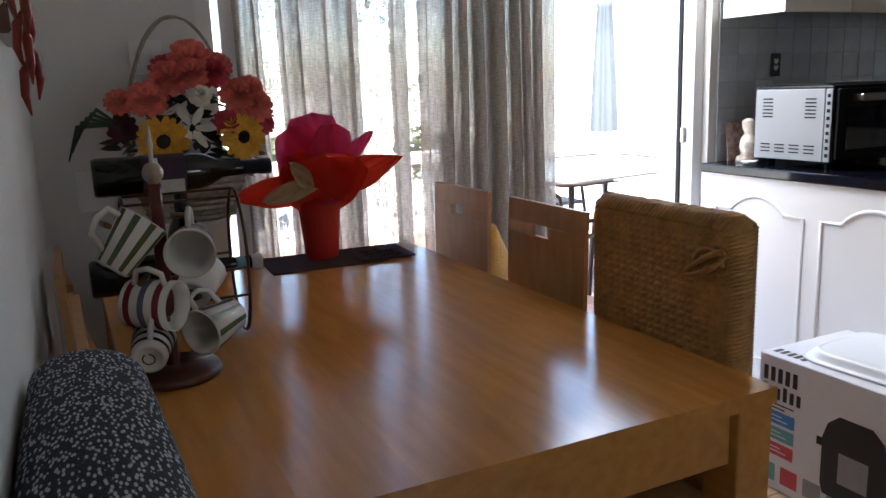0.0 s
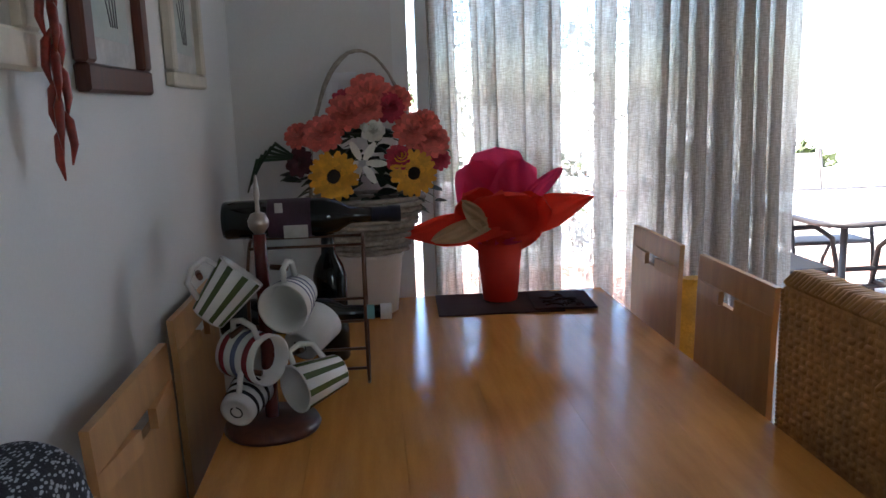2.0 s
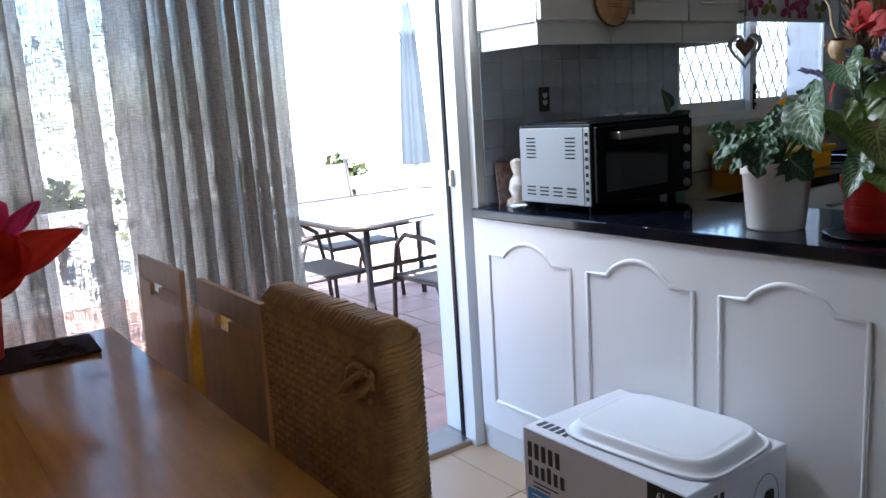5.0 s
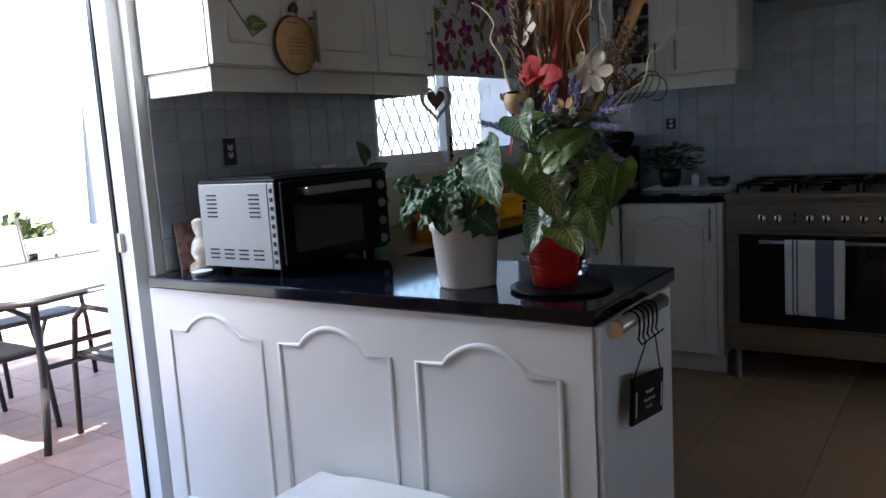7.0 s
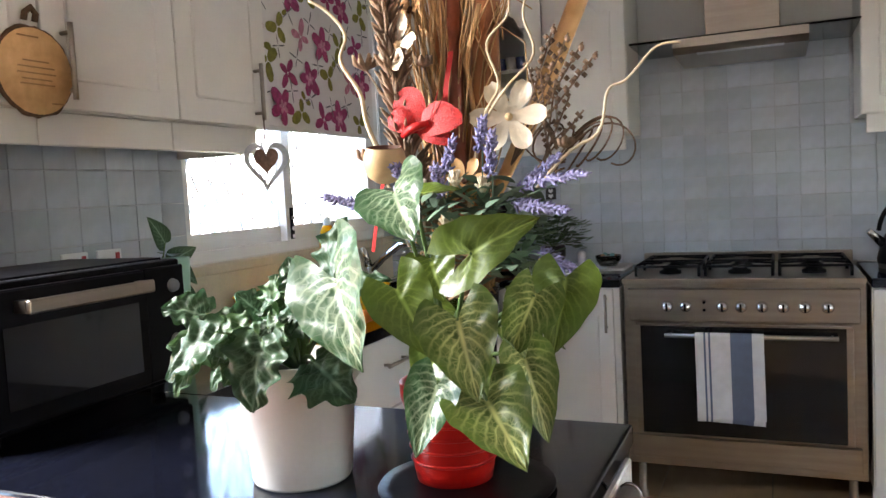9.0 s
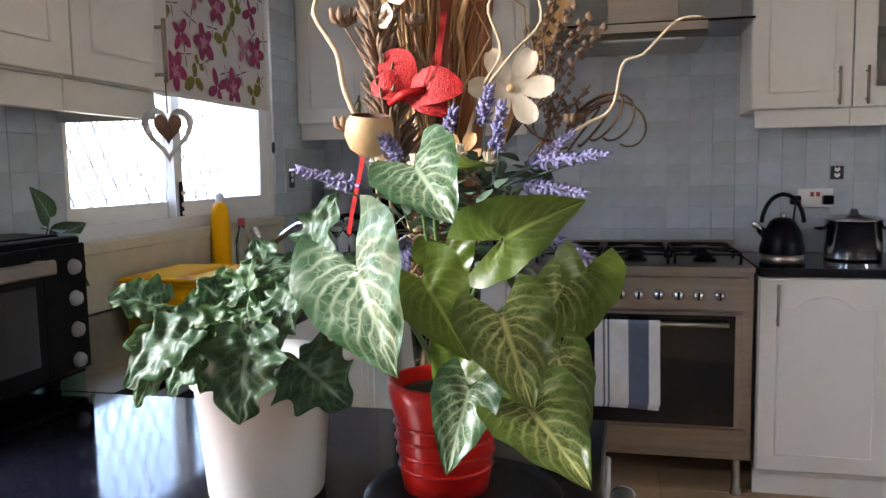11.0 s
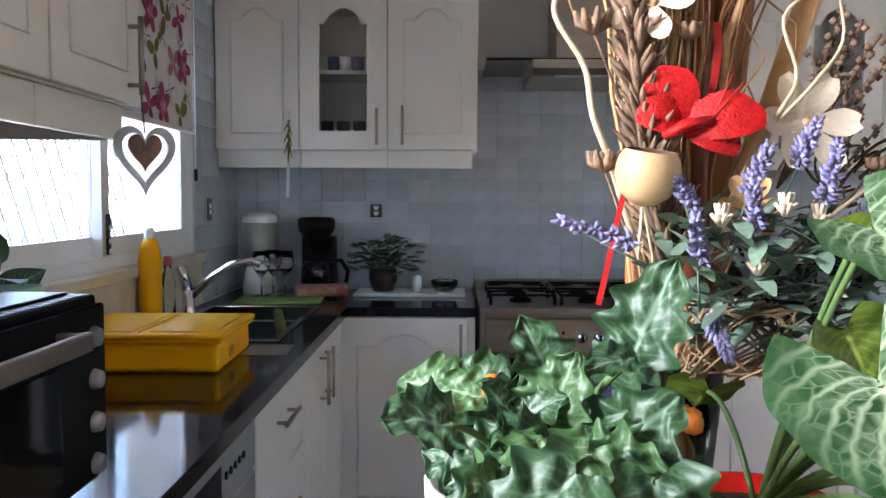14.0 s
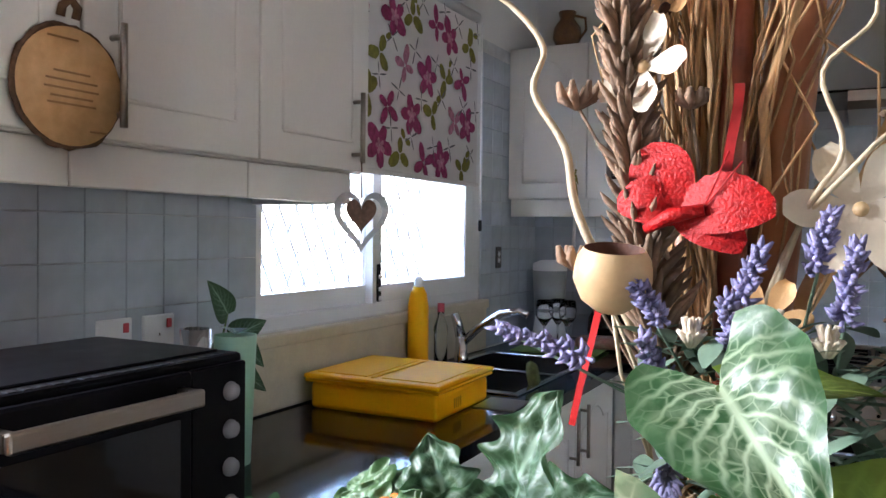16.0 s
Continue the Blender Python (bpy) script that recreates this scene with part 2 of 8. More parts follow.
def part(name, bm, mat, parent=None, label="", world_space=True):
    """Links a bmesh as one mesh object under a thing or a part; its coordinates are the world's."""
    if parent is not None and world_space:
        m = parent.matrix_basis.copy()
        p = parent.parent
        while p:
            m = p.matrix_basis @ m
            p = p.parent
        bmesh.ops.transform(bm, matrix=m.inverted(), verts=bm.verts)
    ob = new(name, mesh_of(bm, name, mat))
    ob.parent = parent
    if label:
        ob["label"] = label
    return ob


def thing(name, loc, label, category, group="", rz=0, kind=""):
    ob = new(name)
    ob.empty_display_size = 0.05
    ob.matrix_basis = pose(*loc, 0, 0, rz)
    return tagged(ob, label, category, group, kind)


def setting(name, bm, mat, label="", category=""):
    return tagged(part(name, bm, mat), label or name.replace("_", " "), category or name.split("_")[0], "", "structure")


# ---- the plan ----
WX = -0.035          # face of the long wall by the table
BY = 2.43            # face of the wall with the sliding door
KY = 2.30            # face of the kitchen's window wall
RX = 5.38            # face of the wall behind the stove
SY = -2.6            # wall that closes the room
TOP = 2.62
PX = 2.27            # front of the peninsula
floor = setting("floor", box(WX - 0.2, SY - 0.2, -0.15, RX + 0.2, BY + 0.15, -0.004), JOINT, "floor bed of beige joints", "floor")
setting("ceiling", box(WX - 0.2, SY - 0.2, TOP, RX + 0.2, BY + 0.15, TOP + 0.2), CEIL, "white painted ceiling", "ceiling")
setting("wall_west", box(WX - 0.2, SY - 0.2, 0, WX, BY + 0.15, TOP), PAINT, "white painted plaster wall with hanging pictures", "wall")
DL, DR, DH = 0.43, 2.275, 2.12
setting("wall_north", join(box(WX, BY, 0, DL, BY + 0.15, TOP), box(DL, BY, DH, DR + 0.06, BY + 0.15, TOP), box(DR + 0.025, KY, 0, DR + 0.075, BY + 0.15, TOP)), PAINT,
        "white plaster wall round the sliding door", "wall")
WL, WR, WB, WT = 3.40, 4.77, 1.13, 2.12
setting("wall_kitchen", join(box(DR + 0.075, KY, 0, WL, BY + 0.15, TOP), box(WR, KY, 0, RX, BY + 0.15, TOP), box(WL, KY, 0, WR, BY + 0.15, WB), box(WL, KY, WT, WR, BY + 0.15, TOP)),
        PAINT, "white plaster kitchen wall round the window", "wall")
setting("wall_east", box(RX, SY - 0.2, 0, RX + 0.2, BY + 0.15, TOP), PAINT, "white plaster wall behind the stove", "wall")
VA, VB, VC, VD = 1.7, 2.35, 1.05, 1.8   # unseen window opening, added behind the walk to let fill daylight in
setting("wall_south", join(box(WX, SY - 0.2, 0, VA, SY, TOP), box(VB, SY - 0.2, 0, RX, SY, TOP), box(VA, SY - 0.2, 0, VB, SY, VC), box(VA, SY - 0.2, VD, VB, SY, TOP)), PAINT, "white plaster wall that closes the room", "wall")

# ---- outdoors ----
OUT = BY + 0.15
GRASS = material("pale sandy ground", (0.5, 0.47, 0.4), 0.9, var=0.2, scale=3, fine=60, bump=0.4)
setting("ground", box(-400, -400, -0.6, 400, 400, -0.17), GRASS, "pale dry ground", "ground")
setting("pavement", box(-3, OUT, -0.17, 8, 6.4, -0.0262), JOINT, "terrace bed under terracotta tiles", "pavement")

# ---- large furniture as they stand ----
table = thing("dining_table", (0.55, 1.6, 0), "varnished beech dining table with plank top and square legs", "table")
TX0, TX1, TY0, TY1 = 0.08, 1.022, 0.835, 2.335
for k in range(6):
    x0 = TX0 + (TX1 - TX0) * k / 6
    x1 = TX0 + (TX1 - TX0) * (k + 1) / 6
    part("tabletop_plank", box(x0 + 0.00012, TY0, 0.722, x1 - 0.00005, TY1, 0.75), BEECH, table)
for x in (TX0 + 0.004, TX1 - 0.079):
    for y in (TY0 + 0.004, TY1 - 0.079):
        part("leg", box(x, y, 0, x + 0.075, y + 0.075, 0.722, 0.004, 2), BEECH, table)
for x0, y0, x1, y1 in ((TX0 + 0.08, TY0 + 0.02, TX1 - 0.08, TY0 + 0.042), (TX0 + 0.08, TY1 - 0.042, TX1 - 0.08, TY1 - 0.02), (TX0 + 0.02, TY0 + 0.08, TX0 + 0.042, TY1 - 0.08), (TX1 - 0.042, TY0 + 0.08, TX1 - 0.02, TY1 - 0.08)):
    part("apron", box(x0, y0, 0.625, x1, y1, 0.722, 0.002), BEECH, table)

pen = thing("peninsula_cabinet", (2.5, 1.5, 0), "white lacquered peninsula cabinet with arched raised panels", "cabinet")
PY0 = 0.83
part("body", box(PX, PY0, 0.1, 2.72, KY - 0.002, 0.885, 0.002), CAB, pen)
part("plinth", box(PX + 0.02, PY0 + 0.03, 0, 2.70, KY - 0.002, 0.1), CREAM, pen, "beige plinth board")


def granite(name, x0, y0, x1, y1, label):
    return tagged(part(name, box(x0, y0, 0.885, x1, y1, 0.92, 0.005, 2), GRANITE), label, "worktop")


granite("worktop", PX - 0.012, PY0 - 0.01, 2.785, KY - 0.0125, "black granite worktop on the peninsula")


def slab(xs, ys, z0, z1, holes):
    """One slab over a grid of cells, with some cells left open."""
    bm = bmesh.new()
    top = {(i, j): bm.verts.new((x, y, z1)) for i, x in enumerate(xs) for j, y in enumerate(ys)}
    low = {(i, j): bm.verts.new((x, y, z0)) for i, x in enumerate(xs) for j, y in enumerate(ys)}
    cells = {(i, j) for i in range(len(xs) - 1) for j in range(len(ys) - 1)} - set(holes)
    for i, j in cells:
        bm.faces.new((top[i, j], top[i + 1, j], top[i + 1, j + 1], top[i, j + 1]))
        bm.faces.new((low[i, j], low[i, j + 1], low[i + 1, j + 1], low[i + 1, j]))
        for (di, dj), a, b in (((-1, 0), (i, j), (i, j + 1)), ((1, 0), (i + 1, j), (i + 1, j + 1)), ((0, -1), (i, j), (i + 1, j)), ((0, 1), (i, j + 1), (i + 1, j + 1))):
            if (i + di, j + dj) not in cells:
                bm.faces.new((top[a], low[a], low[b], top[b]))
    bmesh.ops.recalc_face_normals(bm, faces=bm.faces[:])
    return bm


tagged(part("worktop", slab((2.7854, 4.03, 4.36, 4.385, 4.71, 4.745), (1.7004, 1.825, 2.2, KY - 0.0125), 0.885, 0.92, ((1, 1), (3, 1))), GRANITE), "black granite worktop along the window wall round the sink", "worktop")
granite("worktop", 4.7454, 1.205, RX - 0.0125, KY - 0.0125, "black granite corner worktop beside the stove")
granite("worktop", 4.7454, -0.95, RX - 0.0125, 0.285, "black granite worktop with kettle and pot")

# ---- wall, floor and terrace pieces come last; the fixed kitchen first ----
def arch_path(u0, u1, z0, z1, rise=0.055, flat=0.2):
    """The outline of a cathedral panel: straight sides, short shoulders and a raised arch."""
    w = u1 - u0
    pts = [(u0, z0), (u0, z1 - rise)]
    a, b = u0 + w * flat, u1 - w * flat
    pts.append((a, z1 - rise))
    for k in range(1, 12):
        s = k / 12
        pts.append((a + (b - a) * s, z1 - rise + rise * math.sin(math.pi * s) ** 0.75))
    pts += [(b, z1 - rise), (u1, z1 - rise), (u1, z0), (u0, z0)]
    return pts


def moulding(parent, base, pts, mat, r=0.006, y=-0.0005):
    """A raised bead along an outline of (u, z) on a front; base: the pose of the front."""
    bm = tube([(u, y, z) for u, z in pts], r, 8)
    bmesh.ops.scale(bm, vec=(1, 0.75, 1), verts=bm.verts)
    return part("panel_moulding", moved(bm, base), mat, parent)


def bar_handle(parent, base, u, z0, z1, y=-0.019, horizontal=False, r=0.006):
    if horizontal:
        bm = join(rod((z0, y - 0.028, u), (z1, y - 0.028, u), r), rod((z0 + 0.02, y, u), (z0 + 0.02, y - 0.028, u), r * 0.8), rod((z1 - 0.02, y, u), (z1 - 0.02, y - 0.028, u), r * 0.8))
    else:
        bm = join(rod((u, y - 0.028, z0), (u, y - 0.028, z1), r), rod((u, y, z0 + 0.02), (u, y - 0.028, z0 + 0.02), r * 0.8), rod((u, y, z1 - 0.02), (u, y - 0.028, z1 - 0.02), r * 0.8))
    return part("handle", moved(bm, base), STEEL, parent, "brushed steel bar handle")


def cupboard_door(parent, base, u0, u1, z0, z1, mat, handle=None, arch=True, glazed=False):
    """A door on a cabinet front: slab, raised bead, handle; glazed: an arched pane instead of the panel."""
    if not glazed:
        d = part("door", moved(box(u0, -0.019, z0, u1, 0, z1, 0.003, 2), base), mat, parent)
        m = 0.065
        if u1 - u0 > 0.2:
            pts = arch_path(u0 + m, u1 - m, z0 + m, z1 - m, 0.05 if arch else 0.0)
            moulding(d, base, pts, mat, 0.0045, -0.0255)
    else:
        g0, g1, h0, h1 = u0 + 0.08, u1 - 0.08, z0 + 0.075, z1 - 0.13
        bm = join(box(u0, -0.019, z0, g0, 0, z1), box(g1, -0.019, z0, u1, 0, z1), box(g0, -0.019, z0, g1, 0, h0))
        top = [(g0, z1), (g0, h1)]
        for k in range(0, 13):
            s = k / 12
            top.append((g0 + (g1 - g0) * (0.12 + 0.76 * s), h1 + 0.065 * math.sin(math.pi * s) ** 0.6))
        top += [(g1, h1), (g1, z1)]
        d = part("door", moved(join(bm, prism(top[::-1], -0.019, 0)), base), mat, parent)
        pane = part("pane", moved(box(g0 - 0.004, -0.011, h0 - 0.004, g1 + 0.004, -0.007, z1 - 0.05), base), PANE, d, "clear cabinet glass")
    if handle:
        bar_handle(d, base, *handle)
    return d


FRONT_N = lambda x, y: pose(x, y, 0, 0, 0, 0)
FRONT_E = lambda x, y: pose(x, y, 0, 0, 0, -90)

# peninsula panels: u runs from the window wall towards the room
pb = FRONT_E(PX, KY)
for a, b in ((0.085, 0.479), (0.554, 0.933), (1.017, 1.392)):
    moulding(pen, pb, arch_path(a, b, 0.213, 0.816, 0.056, 0.2), CAB, 0.0075)
part("end_panel", box(PX + 0.004, PY0 - 0.016, 0.02, 2.725, PY0 - 0.0004, 0.884, 0.003), CAB, pen)
rail = thing("hook_rail", (2.52, PY0 - 0.02, 0.86), "dark metal wall rail with hanging utensil hooks", "rail")
RY = PY0 - 0.034
part("bar", rod((2.305, RY, 0.872), (2.60, RY, 0.872), 0.0165, 16), STEEL, rail)
for u in (2.305, 2.60):
    part("end_cap", rod((u - 0.004, RY, 0.872), (u + 0.004, RY, 0.872), 0.0185, 16), CHROME, rail, "polished end cap")
for u in (2.36, 2.545):
    part("bracket", rod((u, RY, 0.872), (u, PY0 - 0.0165, 0.872), 0.008, 10), STEEL, rail)
for k in range(5):
    u = 2.40 + 0.028 * k
    hook = [(u, RY + 0.0195 * math.cos(a), 0.872 + 0.0195 * math.sin(a)) for a in np.linspace(-0.6, math.pi, 9)]
    hook += [(u, RY - 0.0195, 0.85), (u, RY - 0.016, 0.828), (u, RY - 0.024, 0.818), (u, RY - 0.034, 0.828)]
    part("hook", tube(hook, 0.0022, 6), BLACK, rail)
slate = thing("hanging_sign", (2.46, RY - 0.01, 0.66), "small black slate sign hanging on a cord", "sign")
sm_ = pose(2.455, RY - 0.012, 0.685, 0, 8, 0)
part("board", moved(box(-0.098, -0.005, -0.052, 0.098, 0.005, 0.052, 0.003), sm_), BLACK, slate)
for q in (-1, 1):
    part("cord", rod(sm_ @ Vector((q * 0.085, 0, 0.05)), (2.455 + q * 0.03, RY - 0.024, 0.818), 0.0018, 5), RUSTY, slate, "brown hanging cord")
    part("lettering", moved(box(q * 0.082 - 0.003, -0.0064, -0.035, q * 0.082 + 0.003, -0.0052, 0.02), sm_), WHITE, slate, "chalk-white flourish")
for w, z in ((0.05, 0.012), (0.075, -0.006), (0.04, -0.022)):
    part("lettering", moved(tube([(-w / 2 + w * k / 10, -0.0056, z + 0.004 * math.sin(k * 2.2)) for k in range(11)], 0.0011, 4), sm_), WHITE, slate, "chalk-white lettering")

# window-wall base units, facing the room
units = [("dishwasher", 2.80, 3.40), ("drawer_cabinet", 3.41, 3.93), ("sink_cabinet", 3.94, 4.735)]
for nm, a, b in units:
    base = FRONT_N(0, 1.735)
    if nm == "dishwasher":
        u = thing(nm, ((a + b) / 2, 2.0, 0), "built-in dishwasher with grey front and black buttons", "dishwasher")
        part("body", box(a, 1.74, 0.1, b, KY - 0.02, 0.883), SILVER, u)
        part("door", moved(box(a + 0.003, -0.02, 0.11, b - 0.003, 0, 0.76, 0.004), base), SILVER, u)
        part("control_strip", moved(box(a + 0.003, -0.02, 0.765, b - 0.003, 0, 0.88, 0.004), base), SILVER, u)
        for k in range(5):
            part("button", moved(rod((b - 0.1 - 0.03 * k, -0.024, 0.822), (b - 0.1 - 0.03 * k, -0.0202, 0.822), 0.008, 12), base), BLACK, u)
        part("grip_recess", moved(box((a + b) / 2 - 0.1, -0.0215, 0.79, (a + b) / 2 + 0.05, -0.0202, 0.85, 0.0005), base), BLACK, u)
    elif nm == "drawer_cabinet":
        u = thing(nm, ((a + b) / 2, 2.0, 0), "cream kitchen drawer unit with steel bar handles", "cabinet", "kitchen base units")
        part("body", box(a, 1.74, 0.1, b, KY - 0.02, 0.883), CREAM, u)
        for z0, z1 in ((0.12, 0.4), (0.405, 0.65), (0.655, 0.878)):
            d = part("drawer_front", moved(box(a + 0.002, -0.019, z0, b - 0.002, 0, z1, 0.003), base), CREAM, u)
            bar_handle(d, base, (z0 + z1) / 2 + 0.03, (a + b) / 2 - 0.08, (a + b) / 2 + 0.08, -0.019, True)
    else:
        u = thing(nm, ((a + b) / 2, 2.0, 0), "cream double-door sink cabinet with steel bar handles", "cabinet", "kitchen base units")
        part("body", box(a, 1.74, 0.1, b, KY - 0.02, 0.76), CREAM, u)
        mid = (a + b) / 2 - 0.07
        cupboard_door(u, base, a + 0.002, mid, 0.12, 0.878, CREAM, (mid - 0.05, 0.68, 0.85))
        cupboard_door(u, base, mid + 0.003, b - 0.04, 0.12, 0.878, CREAM, (mid + 0.05, 0.68, 0.85))
    part("plinth", box(a, 1.79, 0, b, 1.81, 0.1), CREAM, u)

# stove-wall base units
eb = FRONT_E(4.765, 0)
u = thing("corner_cabinet", (5.07, 1.45, 0), "cream corner base cabinet with arched door panel", "cabinet", "kitchen base units")
part("body", box(4.77, 1.207, 0.1, RX - 0.014, 1.735, 0.884), CREAM, u)
cupboard_door(u, eb, -1.725, -1.235, 0.11, 0.88, CREAM, (-1.262, 0.70, 0.86))
part("filler", box(4.75, 1.2075, 0.1, 4.7695, 1.23, 0.883), CREAM, u)
part("plinth", box(4.81, 1.207, 0, 4.83, 1.735, 0.1), CREAM, u)
for k, (y1, y0, hy) in enumerate(((0.283, -0.2, 0.218), (-0.203, -0.58, -0.53), (-0.583, -0.95, -0.63))):
    u = thing("base_cabinet", (5.07, (y0 + y1) / 2, 0), "cream kitchen base cabinet with arched door panel", "cabinet", "kitchen base units")
    part("body", box(4.77, y0, 0.1, RX - 0.014, y1, 0.884), CREAM, u)
    cupboard_door(u, eb, -y1 + 0.003, -y0 - 0.003, 0.12, 0.878, CREAM, (-hy, 0.70, 0.86))
    part("plinth", box(4.81, y0, 0, 4.83, y1, 0.1), CREAM, u)

# wall cabinets
wb = FRONT_N(0, 1.99)
for k, (a, b, h) in enumerate(((2.33, 2.684, None), (2.686, 3.079, (2.737, 1.55, 1.71)), (3.081, 3.46, (3.395, 1.55, 1.71)))):
    u = thing("wall_cabinet", ((a + b) / 2, KY - 0.15, 1.53), "cream wall cabinet with raised door panel beside the window", "cabinet", "wall cabinets")
    part("body", box(a, 1.992, 1.53, b - 0.0005, KY - 0.012, 2.19), CREAM, u)
    cupboard_door(u, wb, a + 0.002, b - 0.002, 1.533, 2.19, CREAM, h)
    part("pelmet", box(a + (0.0 if k else 0.012), 2.0, 1.458, b - 0.0005 - (0.03 if k == 2 else 0), 2.018, 1.5295, 0.002), CREAM, u)
    if k == 0:
        part("side_pelmet", box(2.342, 2.0182, 1.458, 2.36, KY - 0.012, 1.5295, 0.002), CREAM, u)
    if k == 2:
        part("side_pelmet", box(3.412, 2.0182, 1.458, 3.43, KY - 0.012, 1.5295, 0.002), CREAM, u)
eu = FRONT_E(5.052, 0)
for y1, y0, h, gl in ((2.288, 1.937, None, False), (1.936, 1.571, (-1.613, 1.56, 1.71), True), (1.57, 1.195, (-1.507, 1.56, 1.72), False), (0.286, -0.096, (0.043, 1.55, 1.70), False), (-0.097, -0.47, (0.147, 1.55, 1.70), True), (-0.471, -0.95, None, False)):
    u = thing("wall_cabinet", (5.2, (y0 + y1) / 2, 1.53), "cream wall cabinet with " + ("arched glass door" if gl else "raised door panel") + " on the stove wall", "cabinet", "wall cabinets")
    if gl:
        part("body", join(box(5.054, y0 + 0.0005, 1.54, RX - 0.012, y0 + 0.018, 2.18), box(5.054, y1 - 0.018, 1.54, RX - 0.012, y1 - 0.0005, 2.18), box(5.054, y0 + 0.019, 1.54, RX - 0.012, y1 - 0.019, 1.558),
                              box(5.054, y0 + 0.019, 2.162, RX - 0.012, y1 - 0.019, 2.18), box(RX - 0.024, y0 + 0.019, 1.559, RX - 0.012, y1 - 0.019, 2.161)), CREAM, u)
        part("shelf", box(5.09, y0 + 0.019, 1.86, RX - 0.025, y1 - 0.019, 1.876), CREAM, u)
    else:
        part("body", box(5.054, y0, 1.54, RX - 0.012, y1 - 0.0005, 2.18), CREAM, u)
    cupboard_door(u, eu, -y1 + 0.002, -y0 - 0.002, 1.543, 2.185, CREAM, h, True, gl)
    part("pelmet", box(5.066, y0 + (0.02 if abs(y0 - 1.195) < 0.01 else 0), 1.466, 5.084, y1 - (0.02 if abs(y1 - 0.286) < 0.01 else 0.0005), 1.5395, 0.002), CREAM, u)
CUPBLUE = material("blue glazed cup", (0.10, 0.13, 0.28), 0.25, var=0.1, bump=0.02)
for k in range(5):
    c = tagged(part("cup", moved(lathe([(0.0, 0.0), (0.022, 0.0), (0.03, 0.065), (0.027, 0.065), (0.02, 0.006), (0, 0.006)], 14), pose(5.16, 1.86 - 0.05 * k, 1.876)), CUPBLUE if k % 2 else PLASTICWHITE), "small glazed cup on the cabinet shelf", "cup", "cups in the glass cabinet")
for k in range(3):
    tagged(part("drinking_glass", moved(lathe([(0.0, 0.0), (0.024, 0.0), (0.03, 0.11), (0.028, 0.11), (0.022, 0.005), (0, 0.005)], 14), pose(5.16, 1.84 - 0.07 * k, 1.5582)), PANE), "clear drinking glass standing in the cabinet", "glass", "glasses in the cabinet")

# stove
stove = thing("range_cooker", (5.04, 0.745, 0), "wide stainless steel range cooker with six-burner hob", "stove")
sy0, sy1, sx = 0.302, 1.19, 4.745
se = FRONT_E(sx, 0)
part("body", box(sx + 0.002, sy0, 0.15, RX - 0.02, sy1, 0.905, 0.004), STEEL, stove)
for x in (sx + 0.03, RX - 0.1):
    for y in (sy0 + 0.05, sy1 - 0.05):
        part("foot", moved(lathe([(0.022, 0), (0.022, 0.02), (0.016, 0.03), (0.016, 0.15)], 14), pose(x, y, 0)), STEEL, stove)
part("hob", box(sx - 0.03, sy0, 0.905, RX - 0.02, sy1, 0.925, 0.004, 2), STEEL, stove)
part("back_ledge", box(RX - 0.06, sy0, 0.926, RX - 0.02, sy1, 0.975, 0.003), STEEL, stove)
part("control_panel", box(sx - 0.025, sy0 + 0.02, 0.752, sx + 0.001, sy1 - 0.02, 0.885, 0.004), STEEL, stove)
od = part("oven_door", box(sx - 0.028, sy0 + 0.045, 0.285, sx + 0.001, sy1 - 0.045, 0.742, 0.004), STEEL, stove)
part("window", box(sx - 0.0315, sy0 + 0.07, 0.295, sx - 0.0285, sy1 - 0.07, 0.735), BLACKGLASS, od, "dark oven door glass")
part("handle", join(rod((sx - 0.072, 0.40, 0.705), (sx - 0.072, 1.02, 0.705), 0.009), rod((sx - 0.072, 0.42, 0.705), (sx - 0.03, 0.42, 0.705), 0.006), rod((sx - 0.072, 1.0, 0.705), (sx - 0.03, 1.0, 0.705), 0.006)), STEEL, od)
part("drawer", box(sx - 0.02, sy0 + 0.02, 0.185, sx + 0.001, sy1 - 0.02, 0.278, 0.003), STEEL, stove)
for y in (1.011, 0.941, 0.803, 0.735, 0.659, 0.585, 0.51, 0.432):
    kn = part("knob", moved(lathe([(0.0225, 0), (0.0225, 0.008), (0.017, 0.012), (0.0155, 0.03), (0.0, 0.03)], 18), pose(sx - 0.025, y, 0.815, 0, -90, 0)), CHROME, stove)
    part("grip", box(sx - 0.064, y - 0.0035, 0.80, sx - 0.053, y + 0.0035, 0.83, 0.001), BLACK, kn)
for z in (0.80, 0.83):
    part("indicator", moved(lathe([(0.006, 0), (0.005, 0.004), (0, 0.004)], 10), pose(sx - 0.025, 0.872, z, 0, -90, 0)), BLACK, stove)
